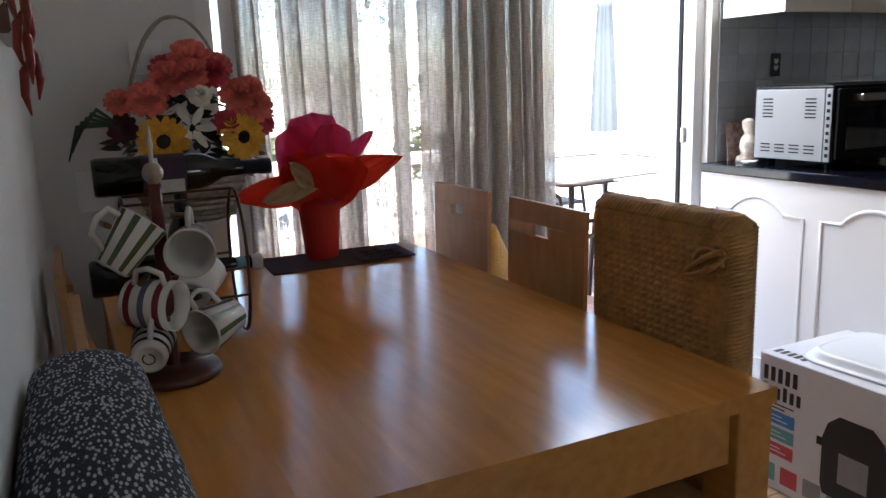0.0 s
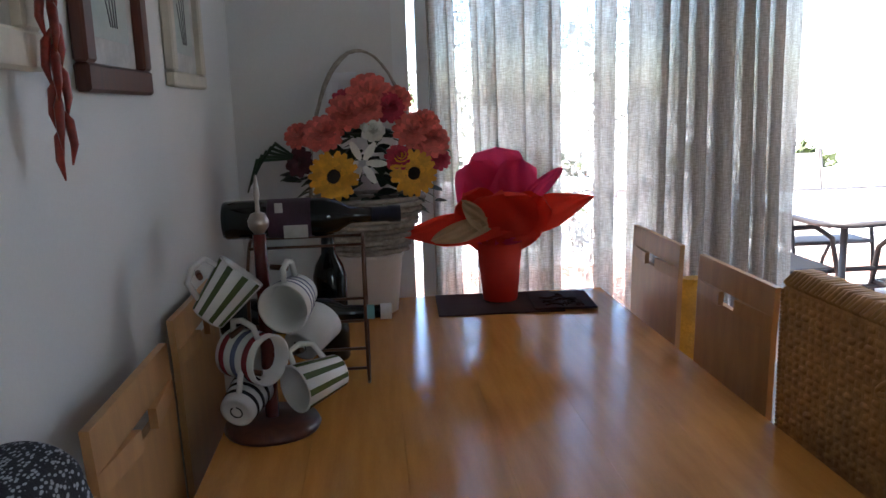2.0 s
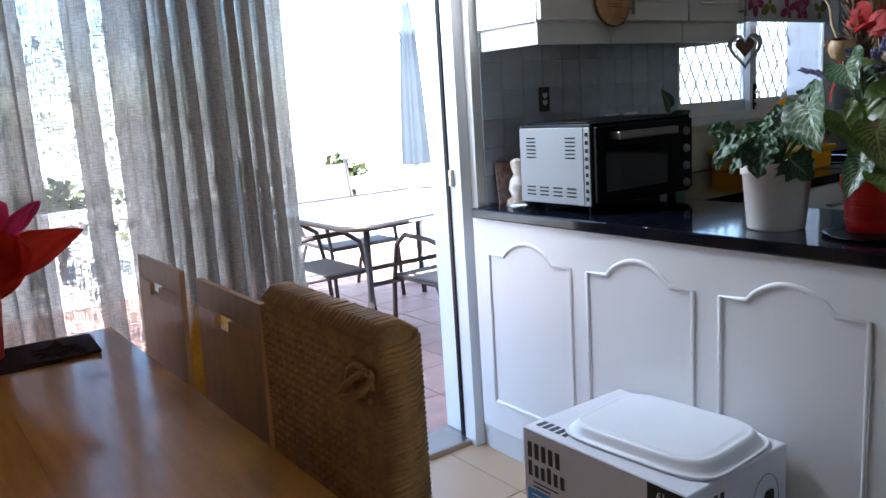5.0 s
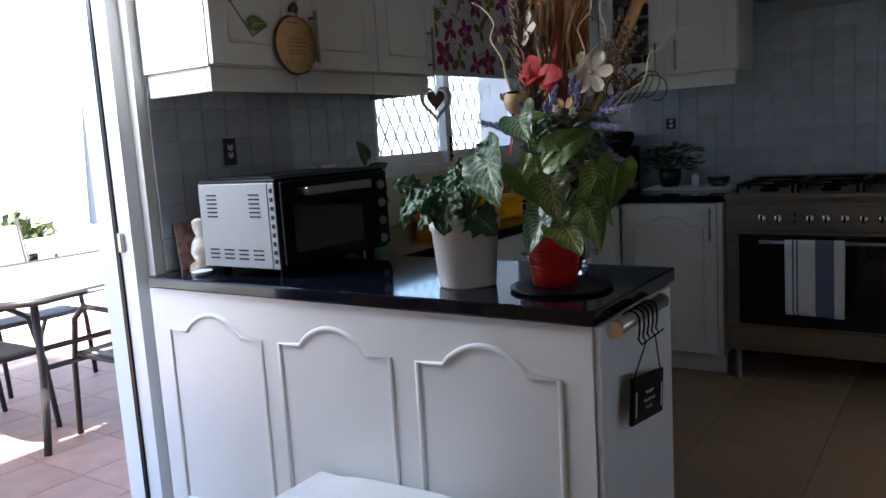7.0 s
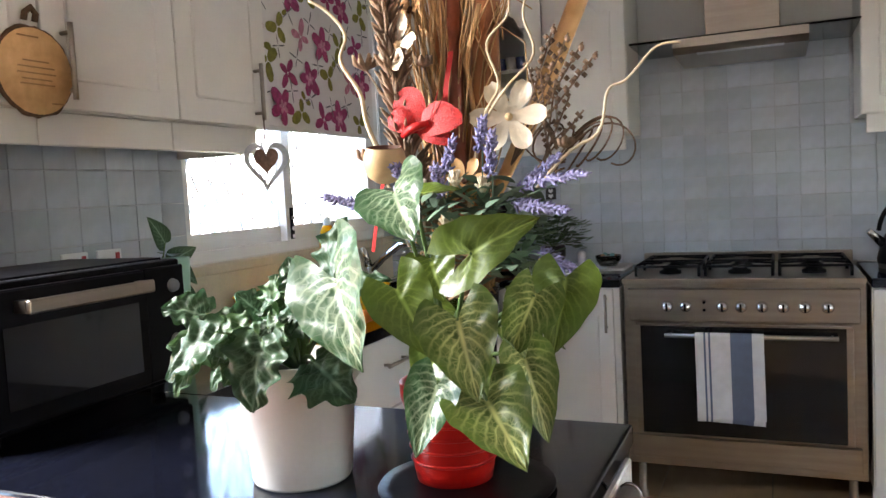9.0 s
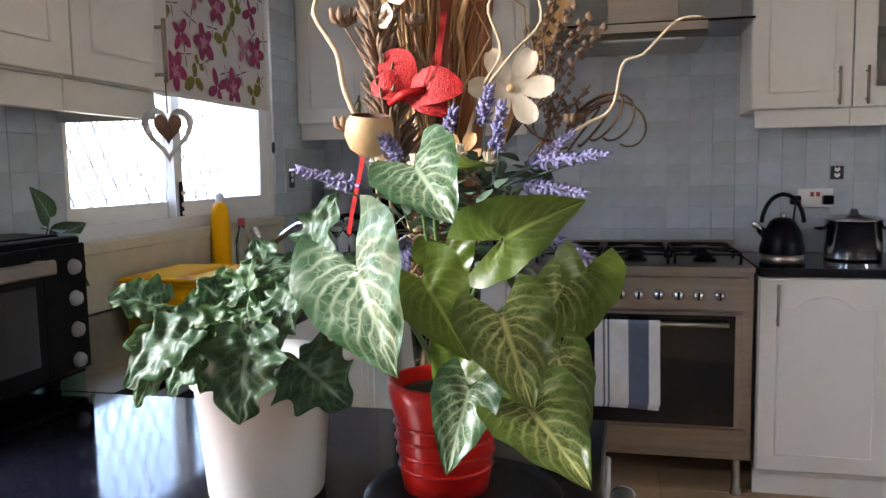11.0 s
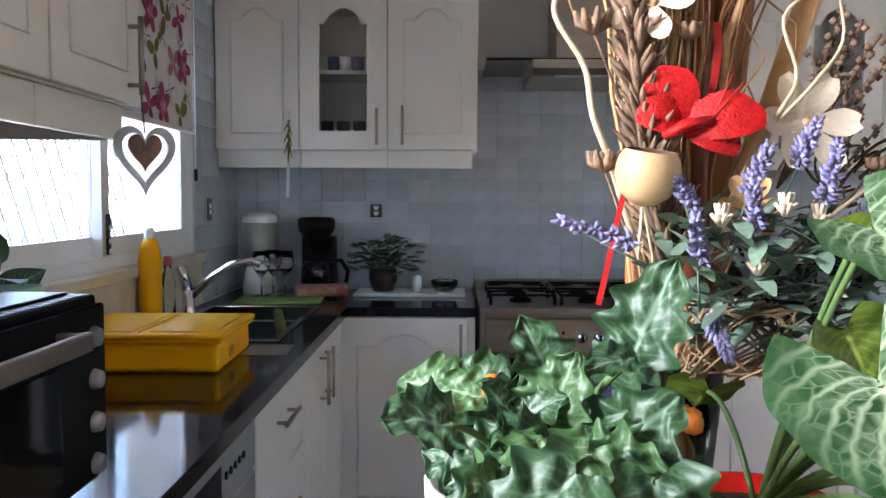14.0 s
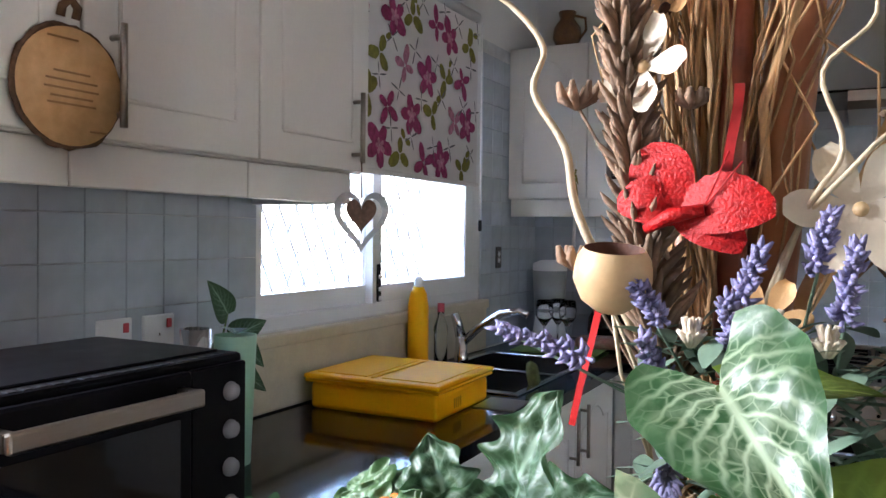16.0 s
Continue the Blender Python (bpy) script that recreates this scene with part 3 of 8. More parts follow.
for k, yc in enumerate((1.02, 0.745, 0.47)):
    g = []
    x0, x1, y0, y1 = 4.80, 5.26, yc - 0.125, yc + 0.125
    z = 0.965
    g += [rod((x0, y0, z), (x1, y0, z), 0.006, 6), rod((x0, y1, z), (x1, y1, z), 0.006, 6), rod((x0, y0, z), (x0, y1, z), 0.006, 6), rod((x1, y0, z), (x1, y1, z), 0.006, 6), rod((5.03, y0, z), (5.03, y1, z), 0.006, 6)]
    for xc in (4.91, 5.15):
        g += [rod((xc, y0, z), (xc, yc - 0.03, z + 0.006), 0.005, 6), rod((xc, y1, z), (xc, yc + 0.03, z + 0.006), 0.005, 6)]
    for x in (x0, x1, 5.03):
        for y in (y0, y1):
            g.append(rod((x, y, 0.9252), (x, y, z), 0.006, 6))
    part("pan_support", join(*g), BLACK, stove, "black cast iron pan support")
    for xc in (4.91, 5.15):
        part("burner", moved(lathe([(0.045, 0), (0.045, 0.012), (0.03, 0.018), (0.03, 0.026), (0, 0.028)], 18), pose(xc, yc, 0.9252)), BLACK, stove)
TOWEL = material("white tea towel", (0.72, 0.72, 0.72), 0.9, var=0.08, scale=30, fine=300, bump=0.4)
TOWELB = material("grey blue towel stripe", (0.12, 0.15, 0.22), 0.9, var=0.1, scale=30, fine=300, bump=0.4)
tw = thing("tea_towel", (sx - 0.075, 0.78, 0.5), "white tea towel with blue stripes hung on the oven handle", "towel")


def towel_strip(v0, v1, mat):
    def f(u, v):
        y = 0.905 + (0.655 - 0.905) * (v0 + (v1 - v0) * v)
        w = 0.004 * math.sin(y * 60) + 0.003 * math.sin(y * 23 + 1)
        s = u * 0.72
        if s < 0.36:
            return (sx - 0.055 + w * 0.3, y, 0.715 - 0.36 + s + 0.005 * math.sin(y * 9))
        if s < 0.39:
            a = (s - 0.36) / 0.03 * math.pi
            return (sx - 0.072 + 0.016 * math.cos(a), y, 0.713 + 0.009 * math.sin(a))
        return (sx - 0.088 - w * (s - 0.39) * 4, y - 0.012 * (s - 0.39), 0.713 - (s - 0.39))
    bm = grid(f, 36, max(2, int(26 * (v1 - v0))))
    part("stripe" if mat is TOWELB else "cloth", bm, mat, tw)


for v0, v1, mt in ((0, 0.13, TOWEL), (0.13, 0.16, TOWELB), (0.16, 0.2, TOWEL), (0.2, 0.23, TOWELB), (0.23, 0.52, TOWEL), (0.52, 0.83, TOWELB), (0.83, 1, TOWEL)):
    towel_strip(v0, v1, mt)

# hood
hood = thing("cooker_hood", (5.2, 0.72, 1.81), "stainless steel chimney cooker hood with glass canopy", "hood")
part("chimney", box(5.085, 0.573, 1.905, RX - 0.001, 0.868, TOP - 0.001, 0.003), STEEL, hood)
SMOKE = glass("smoked glass", (0.42, 0.46, 0.46))
part("canopy", box(4.93, 0.29, 1.893, RX - 0.001, 1.165, 1.9025, 0.002), SMOKE, hood, "grey glass canopy plate")
part("housing", moved(prism([(0.0, 0.0), (0.0, -0.035), (0.03, -0.06), (0.47, -0.06), (0.47, 0.0)], -0.255, 0.255), pose(4.9, 0.727, 1.892)), STEEL, hood)
part("light_strip", box(4.91, 0.56, 1.829, 4.96, 0.89, 1.8315), PLASTICWHITE, hood)

# window and blind
win = tagged(new("window_1"), "white aluminium sliding window with two sashes", "window", "", "structure")
part("window_frame", join(box(WL, 2.30, WB, WL + 0.05, 2.37, WT), box(WR - 0.05, 2.30, WB, WR, 2.37, WT), box(WL + 0.05, 2.30, WB, WR - 0.05, 2.37, WB + 0.035), box(WL + 0.05, 2.30, WT - 0.05, WR - 0.05, 2.37, WT)), WHITE, win)
for a, b, y in ((WL + 0.05, 4.06, 2.345), (3.99, WR - 0.05, 2.315)):
    s = part("sash", join(box(a, y - 0.014, WB + 0.036, a + 0.05, y + 0.014, WT - 0.051), box(b - 0.07, y - 0.014, WB + 0.036, b, y + 0.014, WT - 0.051), box(a + 0.05, y - 0.014, WB + 0.036, b - 0.07, y + 0.014, WB + 0.092), box(a + 0.05, y - 0.014, WT - 0.1, b - 0.07, y + 0.014, WT - 0.051)), WHITE, win)
    p = part("pane", box(a + 0.05, y - 0.002, WB + 0.092, b - 0.07, y + 0.002, WT - 0.1), PANE, s)
    p.visible_shadow = False
part("latch", box(4.01, 2.292, 1.17, 4.03, 2.3, 1.29, 0.002), BLACK, win)
for z in (1.18, 1.21, 1.25):
    part("latch_pin", moved(lathe([(0.008, 0), (0.006, 0.006), (0, 0.006)], 10), pose(4.02, 2.2915, z, 90, 0, 0)), WHITE, win)
SILL = material("cream stone sill", (0.62, 0.55, 0.42), 0.4, var=0.1, scale=14, bump=0.08)
part("window_sill", box(WL - 0.03, 2.262, 1.09, WR + 0.03, KY - 0.0005, 1.125, 0.004), SILL, win, "cream stone sill")
part("sill_apron", box(WL - 0.03, 2.275, 0.925, WR + 0.03, KY - 0.0005, 1.0895), SILL, win)

BLINDC = material("blind cloth", (0.72, 0.7, 0.7), 0.9, var=0.05, fine=350, bump=0.3)
MAG = material("magenta petal print", (0.45, 0.06, 0.2), 0.9, var=0.35, scale=60, fine=350, bump=0.3)
OLIVE = material("olive leaf print", (0.28, 0.27, 0.05), 0.9, var=0.3, scale=60, fine=350, bump=0.3)
GREYP = material("grey sprig print", (0.2, 0.2, 0.22), 0.9, var=0.3, scale=60, fine=350, bump=0.3)
blind = thing("roller_blind", (4.15, 2.25, 1.58), "white roller blind printed with magenta flowers and olive leaves", "blind")
BX0, BX1, BZ0, BZ1 = 3.44, 4.64, 1.582, 2.2
part("cloth", grid(lambda u, v: (BX0 + (BX1 - BX0) * u, 2.25 + 0.004 * math.sin(u * 9), BZ0 + (BZ1 - BZ0) * v), 24, 2), BLINDC, blind)
part("hem_bar", box(BX0, 2.243, BZ0 - 0.012, BX1, 2.257, BZ0 + 0.004, 0.003), BLINDC, blind)
part("roller", rod((BX0, 2.262, BZ1 + 0.02), (BX1, 2.262, BZ1 + 0.02), 0.024, 14), WHITE, blind)
part("chain", rod((4.70, 2.262, 1.44), (4.70, 2.262, BZ1 + 0.02), 0.002, 5), WHITE, blind)
part("chain_weight", box(4.693, 2.256, 1.40, 4.707, 2.268, 1.445, 0.003), BLACK, blind, "black chain weight")
rnd = random.Random(5)


LAYER = {"printed_leaf": 0.0, "printed_flower": 0.0016, "printed_flower_heart": 0.0034, "printed_sprig": 0.0052}


def print_blob(cx, cz, r, petals, mat, name, turn, width=0.55):
    """A printed flower or spray: petals lying 1 mm before the cloth."""
    bm = bmesh.new()
    for k in range(petals):
        a = turn + 2 * math.pi * k / petals if petals > 2 else turn + k * math.pi * 0.8
        rr = r * rnd.uniform(0.75, 1.1)
        vs = []
        for s in range(10):
            t = 2 * math.pi * s / 10
            px, pz = rr * (0.52 + 0.48 * math.cos(t)), rr * width * 0.5 * math.sin(t) * rnd.uniform(0.85, 1.1)
            x, z = cx + px * math.cos(a) - pz * math.sin(a), cz + px * math.sin(a) + pz * math.cos(a)
            u = (min(max(x, BX0 + 0.002), BX1 - 0.002) - BX0) / (BX1 - BX0)
            vs.append(bm.verts.new((BX0 + u * (BX1 - BX0), 2.2488 - 0.0003 * k - LAYER[name] + 0.004 * math.sin(u * 9), min(max(z, BZ0 + 0.006), BZ1))))
        bm.faces.new(vs)
    part(name, bm, mat, blind)


PINKP = material("pale pink petal print", (0.7, 0.3, 0.42), 0.9, var=0.35, scale=60, fine=350, bump=0.3)
for i in range(8):
    for j in range(4):
        cx = BX0 + 0.06 + (BX1 - BX0 - 0.06) * (i + 0.5 * (j % 2)) / 8 + rnd.uniform(-0.025, 0.025)
        cz = BZ0 + 0.06 + j * 0.15 + rnd.uniform(-0.025, 0.025)
        k3 = (i + 2 * j) % 3
        if k3 == 0:
            print_blob(cx, cz, 0.078, 5, MAG, "printed_flower", rnd.uniform(0, 6), 0.62)
            print_blob(cx, cz, 0.03, 5, PINKP, "printed_flower_heart", rnd.uniform(0, 6), 0.6)
        elif k3 == 1:
            print_blob(cx, cz, 0.072, 3, OLIVE, "printed_leaf", rnd.uniform(0, 6), 0.6)
            print_blob(cx + 0.03, cz + 0.05, 0.045, 2, OLIVE, "printed_leaf", rnd.uniform(0, 6), 0.6)
        else:
            print_blob(cx, cz, 0.07, 4, MAG if i % 2 else PINKP, "printed_flower", rnd.uniform(0, 6), 0.5)
        print_blob(cx + 0.06, cz + 0.06, 0.05, 4, GREYP, "printed_sprig", rnd.uniform(0, 6), 0.14)

# sliding door
door = tagged(new("door_1"), "white aluminium sliding glass door, half open", "door", "", "structure")
part("door_frame", join(box(DR - 0.02, 2.335, 0, DR + 0.0249, 2.415, DH), box(DL, 2.44, 0, DL + 0.045, 2.52, DH), box(DL + 0.046, 2.44, DH - 0.05, DR - 0.021, 2.52, DH)), WHITE, door)
part("door_track", box(DL + 0.046, 2.36, -0.003, DR - 0.021, 2.52, 0.022, 0.003), STEEL, door, "aluminium floor track")
part("door_seal", box(DR - 0.0265, 2.40, 0.022, DR - 0.0202, 2.418, DH), BLACK, door, "black rubber seal")
part("door_handle", box(DR - 0.034, 2.372, 0.995, DR - 0.0203, 2.39, 1.055, 0.002), STEEL, door)
sash = part("door_sash", join(box(0.50, 2.455, 0.03, 0.56, 2.49, DH - 0.055), box(1.42, 2.455, 0.03, 1.48, 2.49, DH - 0.055), box(0.56, 2.455, 0.03, 1.42, 2.49, 0.1), box(0.56, 2.455, DH - 0.12, 1.42, 2.49, DH - 0.055)), WHITE, door)
pn = part("pane", box(0.56, 2.47, 0.1, 1.42, 2.475, DH - 0.12), PANE, sash)
pn.visible_shadow = False


# curtain: one sheet of loose linen, gathered into folds in some stretches and hanging single in others
FOLDS = ((0.53, 1.75), (0.61, 0.35), (0.655, 1.75), (0.74, 1.2), (0.785, 1.75), (0.927, 0.35), (1.02, 1.55), (1.095, 0.4), (1.125, 1.45), (1.185, 1.95), (1.63, 1.95))


def curtain_curve():
    """The folded hem seen from above: (x, y, length along the cloth)."""
    x, y, s, ph = 0.53, 0.0, 0.0, 0.6
    out = []
    step = 0.006
    while x < 1.628 and s < 9:
        swing = [b for a, b in FOLDS if a <= x][-1] if x >= 0.53 else 1.75
        ph += step * (36 + 9 * math.sin(s * 5.3)) * (0.72 if swing > 1.9 else 1.0)
        a = swing * math.sin(ph)
        out.append((x, y, s))
        x += math.cos(a) * step
        y += math.sin(a) * step - y * 0.02
        s += step
    return out


cur = thing("curtain", (1.05, 2.385, 0.02), "long loosely woven linen curtain hanging in folds before the glass", "curtain")
CC = curtain_curve()
NV = 24


def curtain_piece(c0):
    """A stretch of the cloth between two changes of gathering."""
    bm = bmesh.new()
    lay = bm.loops.layers.uv.new("UVMap")
    cols = []
    for x, y, q in c0:
        cols.append([bm.verts.new((x + 0.006 * math.sin(j / NV * 4 + q * 3), 2.388 + y * (1.05 - 0.25 * j / NV) + 0.004 * math.sin(j / NV * 7 + q * 8), 0.03 + 2.18 * j / NV)) for j in range(NV + 1)])
    for i in range(len(c0) - 1):
        for j in range(NV):
            f = bm.faces.new((cols[i][j], cols[i + 1][j], cols[i + 1][j + 1], cols[i][j + 1]))
            f.smooth = True
            for lp, (a, b) in zip(f.loops, ((i, j), (i + 1, j), (i + 1, j + 1), (i, j + 1))):
                lp[lay].uv = (c0[a][2], 2.18 * b / NV)
    return bm


def single(x):
    return [b for a, b in FOLDS if a <= max(x, 0.53)][-1] < 1


piece = [CC[0]]
for c0, c1 in zip(CC, CC[1:]):
    piece.append(c1)
    if single(c0[0]) != single(c1[0]) or c1 is CC[-1]:
        part("open_weave" if single(c0[0]) else "gathered_fold", curtain_piece(piece), CURTAIN_S if single(c0[0]) else CURTAIN, cur)
        piece = [c1]
part("rail", rod((0.42, 2.39, 2.225), (1.75, 2.39, 2.225), 0.012, 10), WHITE, cur)


# ---- chairs ----
def rounded(u0, u1, z0, z1, r, n=4):
    out = []
    for cx, cz, a0 in ((u1 - r, z0 + r, -90), (u1 - r, z1 - r, 0), (u0 + r, z1 - r, 90), (u0 + r, z0 + r, 180)):
        for k in range(n + 1):
            a = radians(a0 + 90 * k / n)
            out.append((cx + r * math.cos(a), cz + r * math.sin(a)))
    return out


def ply_chair(x, y, rz, label):
    """A bent plywood chair with a slot in its back; local -y is its front."""
    c = thing("dining_chair", (x, y, 0), label, "chair", "plywood chairs at the table", rz)
    w = 0.172
    hx0, hx1, hz0, hz1 = -0.036, 0.036, 0.862, 0.892
    # the back as a sheet with a slot, built from strips round the slot
    def strip(x0, x1, z0, z1):
        return box(x0, -0.006, z0, x1, 0.006, z1)
    bm = join(strip(-w, w, 0.40, hz0), strip(-w, hx0, hz0, hz1), strip(hx1, w, hz0, hz1), strip(-w, w, hz1, 0.948))
    bmesh.ops.remove_doubles(bm, verts=bm.verts, dist=1e-5)
    for v in bm.verts:
        t = v.co.z - 0.45
        v.co.y += 0.06 * t * t + 0.012 * (v.co.x / w) ** 2
    part("backrest", bm, PLY, c, "", False)
    part("seat", box(-0.19, -0.40, 0.435, 0.19, -0.008, 0.452, 0.006, 2), PLY, c, "", False)
    for sx_ in (-1, 1):
        part("leg", tube([(sx_ * 0.165, 0.0, 0.44), (sx_ * 0.175, 0.012, 0.0)], [0.016, 0.012], 10), PLYEDGE, c, "", False)
        part("leg", tube([(sx_ * 0.165, -0.36, 0.436), (sx_ * 0.175, -0.375, 0.0)], [0.016, 0.012], 10), PLYEDGE, c, "", False)
    return c


ply_chair(1.078, 1.628, -90, "pale plywood dining chair with slotted backrest at the table")
ply_chair(1.078, 2.087, -90, "pale plywood dining chair with slotted backrest near the curtain")
ply_chair(0.047, 1.14, 90, "pale plywood dining chair with slotted backrest against the wall")
ply_chair(0.024, 1.62, 90, "shaded plywood dining chair against the wall behind mugs")


def wicker_chair(x, y, rz, label, w=0.207, top=0.995):
    c = thing("wicker_chair", (x, y, 0), label, "chair", "woven chairs at the table", rz)
    core = box(-w, -0.033, 0.12, w, 0.033, top, 0.03, 4)
    part("back_core", core, WICKER, c, "", False)
    part("seat", box(-w, -0.42, 0.36, w, -0.036, 0.46, 0.025, 3), WICKER, c, "", False)
    for sx_ in (-1, 1):
        part("leg", box(sx_ * w - 0.022 * sx_ - 0.02, -0.41, 0, sx_ * w - 0.022 * sx_ + 0.02, -0.37, 0.36, 0.004), DARKWOOD, c, "", False)
        part("leg", box(sx_ * w - 0.022 * sx_ - 0.02, -0.02, 0, sx_ * w - 0.022 * sx_ + 0.02, 0.02, 0.12, 0.004), DARKWOOD, c, "", False)
    # plaited blocks of strand round the back, row on row, over and under
    rw = random.Random(int(1000 * abs(x) + 10 * y))
    bm = bmesh.new()
    nu, nz = 18, 31
    du, dz = (2 * w - 0.02) / nu, (top - 0.03 - 0.50) / nz
    for face in (-1, 1):
        for r in range(nz):
            for k in range(nu):
                over = (r + k) % 2
                cu, cz = -w + 0.01 + du * (k + 0.5) + rw.uniform(-0.0012, 0.0012), 0.50 + dz * (r + 0.5) + rw.uniform(-0.001, 0.001)
                hu, hz = du * (0.62 if over else 0.42), dz * (0.5 if over else 0.58)
                hgt = (0.0054 if over else 0.0036) * rw.uniform(0.8, 1.25)
                tip_ = rw.uniform(-0.25, 0.25)
                vs_ = []
                for i in range(5):
                    a = i / 2 - 1
                    row = []
                    for j in range(4):
                        b = j / 1.5 - 1
                        lift = max(0, 1 - a ** 4) * max(0, 1 - b * b * 0.9)
                        row.append(bm.verts.new((cu + hu * a, face * (0.031 + hgt * lift), cz + hz * b + tip_ * hz * a)))
                    vs_.append(row)
                for i in range(4):
                    for j in range(3):
                        f = bm.faces.new((vs_[i][j], vs_[i + 1][j], vs_[i + 1][j + 1], vs_[i][j + 1]))
                        f.smooth = True
    part("weave", bm, WICKER, c, "", False)
    edge = []
    for k in range(30):
        u = -w + 0.03 + (2 * w - 0.06) * k / 29
        edge.append(tube([(u - 0.008, -0.034, top - 0.022), (u, -0.02, top - 0.003), (u + 0.004, 0.008, top - 0.001), (u + 0.01, 0.034, top - 0.02)], 0.0085 * rw.uniform(0.85, 1.15), 6))
    for face in (-1, 1):
        for k in range(60):
            z = 0.5 + (top - 0.53) * k / 59
            edge.append(tube([(face * (w - 0.015), -0.036, z - 0.006), (face * (w - 0.003), -0.015, z), (face * (w - 0.003), 0.015, z + 0.003), (face * (w - 0.015), 0.036, z + 0.008)], 0.0046, 5))
    part("braided_edge", join(*edge), WICKER, c, "", False)
    for k in range(3):
        part("knot", tube([(w - 0.05 + 0.035 * math.cos(a) * (1 + 0.2 * k), -0.046 - 0.004 * k, top - 0.085 + 0.028 * math.sin(a + k)) for a in np.linspace(0, 5.6, 14)], 0.0045, 6), WICKER, c, "", False)
    return c


wicker_chair(1.112, 1.197, -90, "woven seagrass dining chair with high back at the table")
wicker_chair(0.012, 0.645, 90, "woven seagrass chair by the wall under a dark knit", 0.21, 0.985)
KNIT = material("black and white knit", (0.02, 0.02, 0.028), 0.95, var=0.3, scale=60, fine=400, bump=0.6, depth=0.003)
nt = KNIT.node_tree
vor = nt.nodes.new("ShaderNodeTexVoronoi")
vor.inputs["Scale"].default_value = 150
tc = nt.nodes.new("ShaderNodeTexCoord")
mpk = nt.nodes.new("ShaderNodeMapping")
mpk.inputs["Scale"].default_value, mpk.inputs["Rotation"].default_value = (2.2, 0.8, 1.0), (0, 0, 0.5)
nt.links.new(tc.outputs["Object"], mpk.inputs["Vector"])
nt.links.new(mpk.outputs[0], vor.inputs["Vector"])
crk = nt.nodes.new("ShaderNodeValToRGB")
crk.color_ramp.elements[0].position, crk.color_ramp.elements[0].color = 0.34, (0.4, 0.41, 0.44, 1)
crk.color_ramp.elements[1].position, crk.color_ramp.elements[1].color = 0.42, (0.014, 0.015, 0.022, 1)
nt.links.new(vor.outputs["Distance"], crk.inputs["Fac"])
nt.links.new(crk.outputs[0], nt.nodes["Principled BSDF"].inputs["Base Color"])
knit = thing("knit_throw", (0.03, 0.6, 0.98), "black and white speckled knit draped over a chair back", "throw")


def knit_fn(u, v):
    y = 0.425 + 0.40 * v + 0.012 * math.sin(u * 7)
    if u < 0.25:
        return (-0.031, y, 0.86 + 0.11 * (u / 0.25))
    if u < 0.6:
        a = math.pi * (1 - (u - 0.25) / 0.35)
        return (0.022 + 0.054 * math.cos(a), y, 0.985 + 0.035 * math.sin(a) - 0.02 * v * v)
    s = (u - 0.6) / 0.4
    return (0.077 + 0.035 * math.sin(s * 2.6) + 0.01 * math.sin(y * 40) * s, y + 0.02 * s, 0.985 - 0.38 * s - 0.02 * v * v)


kb = grid(knit_fn, 40, 26)
part("cloth", kb, KNIT, knit)
sol = knit.children[0].modifiers.new("thick", "SOLIDIFY")
sol.thickness = 0.008

# ---- mini oven on the peninsula ----
mo = thing("mini_oven", (2.59, 1.95, 0.92), "black countertop oven with silver side and steel handle", "oven")
ox0, ox1, oy0, oy1, oz0, oz1 = 2.345, 2.835, 1.79, 2.115, 0.944, 1.204
part("body", box(ox0 + 0.004, oy0, oz0, ox1, oy1, oz1, 0.006, 2), BLACK, mo)
sp = part("side_panel", box(ox0 - 0.001, oy0 + 0.03, oz0 + 0.003, ox0 + 0.0035, oy1 - 0.003, oz1 - 0.012, 0.002), SILVER, mo, "silver painted side sheet")
for (ya, zs) in ((oy1 - 0.06, range(6)), (oy0 + 0.085, range(6))):
    for k in zs:
        part("vent_slot", box(ox0 - 0.0028, ya - 0.022, oz1 - 0.045 - 0.0125 * k - 0.0022, ox0 - 0.0012, ya + 0.022, oz1 - 0.045 - 0.0125 * k + 0.0022, 0.0006), BLACK, sp)
for c in range(4):
    for k in range(3):
        ya = oy1 - 0.055 - 0.062 * c
        part("vent_slot", box(ox0 - 0.0028, ya - 0.021, oz0 + 0.03 + 0.0125 * k - 0.0022, ox0 - 0.0012, ya + 0.021, oz0 + 0.03 + 0.0125 * k + 0.0022, 0.0006), BLACK, sp)
part("front_edge", box(ox0 - 0.001, oy0 + 0.002, oz0 + 0.003, ox0 + 0.0035, oy0 + 0.029, oz1 - 0.012, 0.002), SILVER, mo)
for k in range(9):
    part("edge_slot", box(ox0 - 0.0022, oy0 + 0.009, oz0 + 0.02 + 0.025 * k, ox0 - 0.0012, oy0 + 0.021, oz0 + 0.032 + 0.025 * k), BLACK, mo)
md = part("door", box(ox0 + 0.01, oy0 - 0.018, oz0 + 0.012, 2.715, oy0 - 0.0005, oz1 - 0.012, 0.004), BLACK, mo)
part("window", box(ox0 + 0.045, oy0 - 0.0205, oz0 + 0.045, 2.69, oy0 - 0.0183, oz1 - 0.075), BLACKGLASS, md, "dark glass oven window")
part("handle", join(box(ox0 + 0.07, oy0 - 0.058, oz1 - 0.055, 2.70, oy0 - 0.046, oz1 - 0.03, 0.004, 2), box(ox0 + 0.07, oy0 - 0.046, oz1 - 0.053, ox0 + 0.085, oy0 - 0.018, oz1 - 0.032), box(2.685, oy0 - 0.046, oz1 - 0.053, 2.70, oy0 - 0.018, oz1 - 0.032)), STEEL, md, "brushed steel door handle")
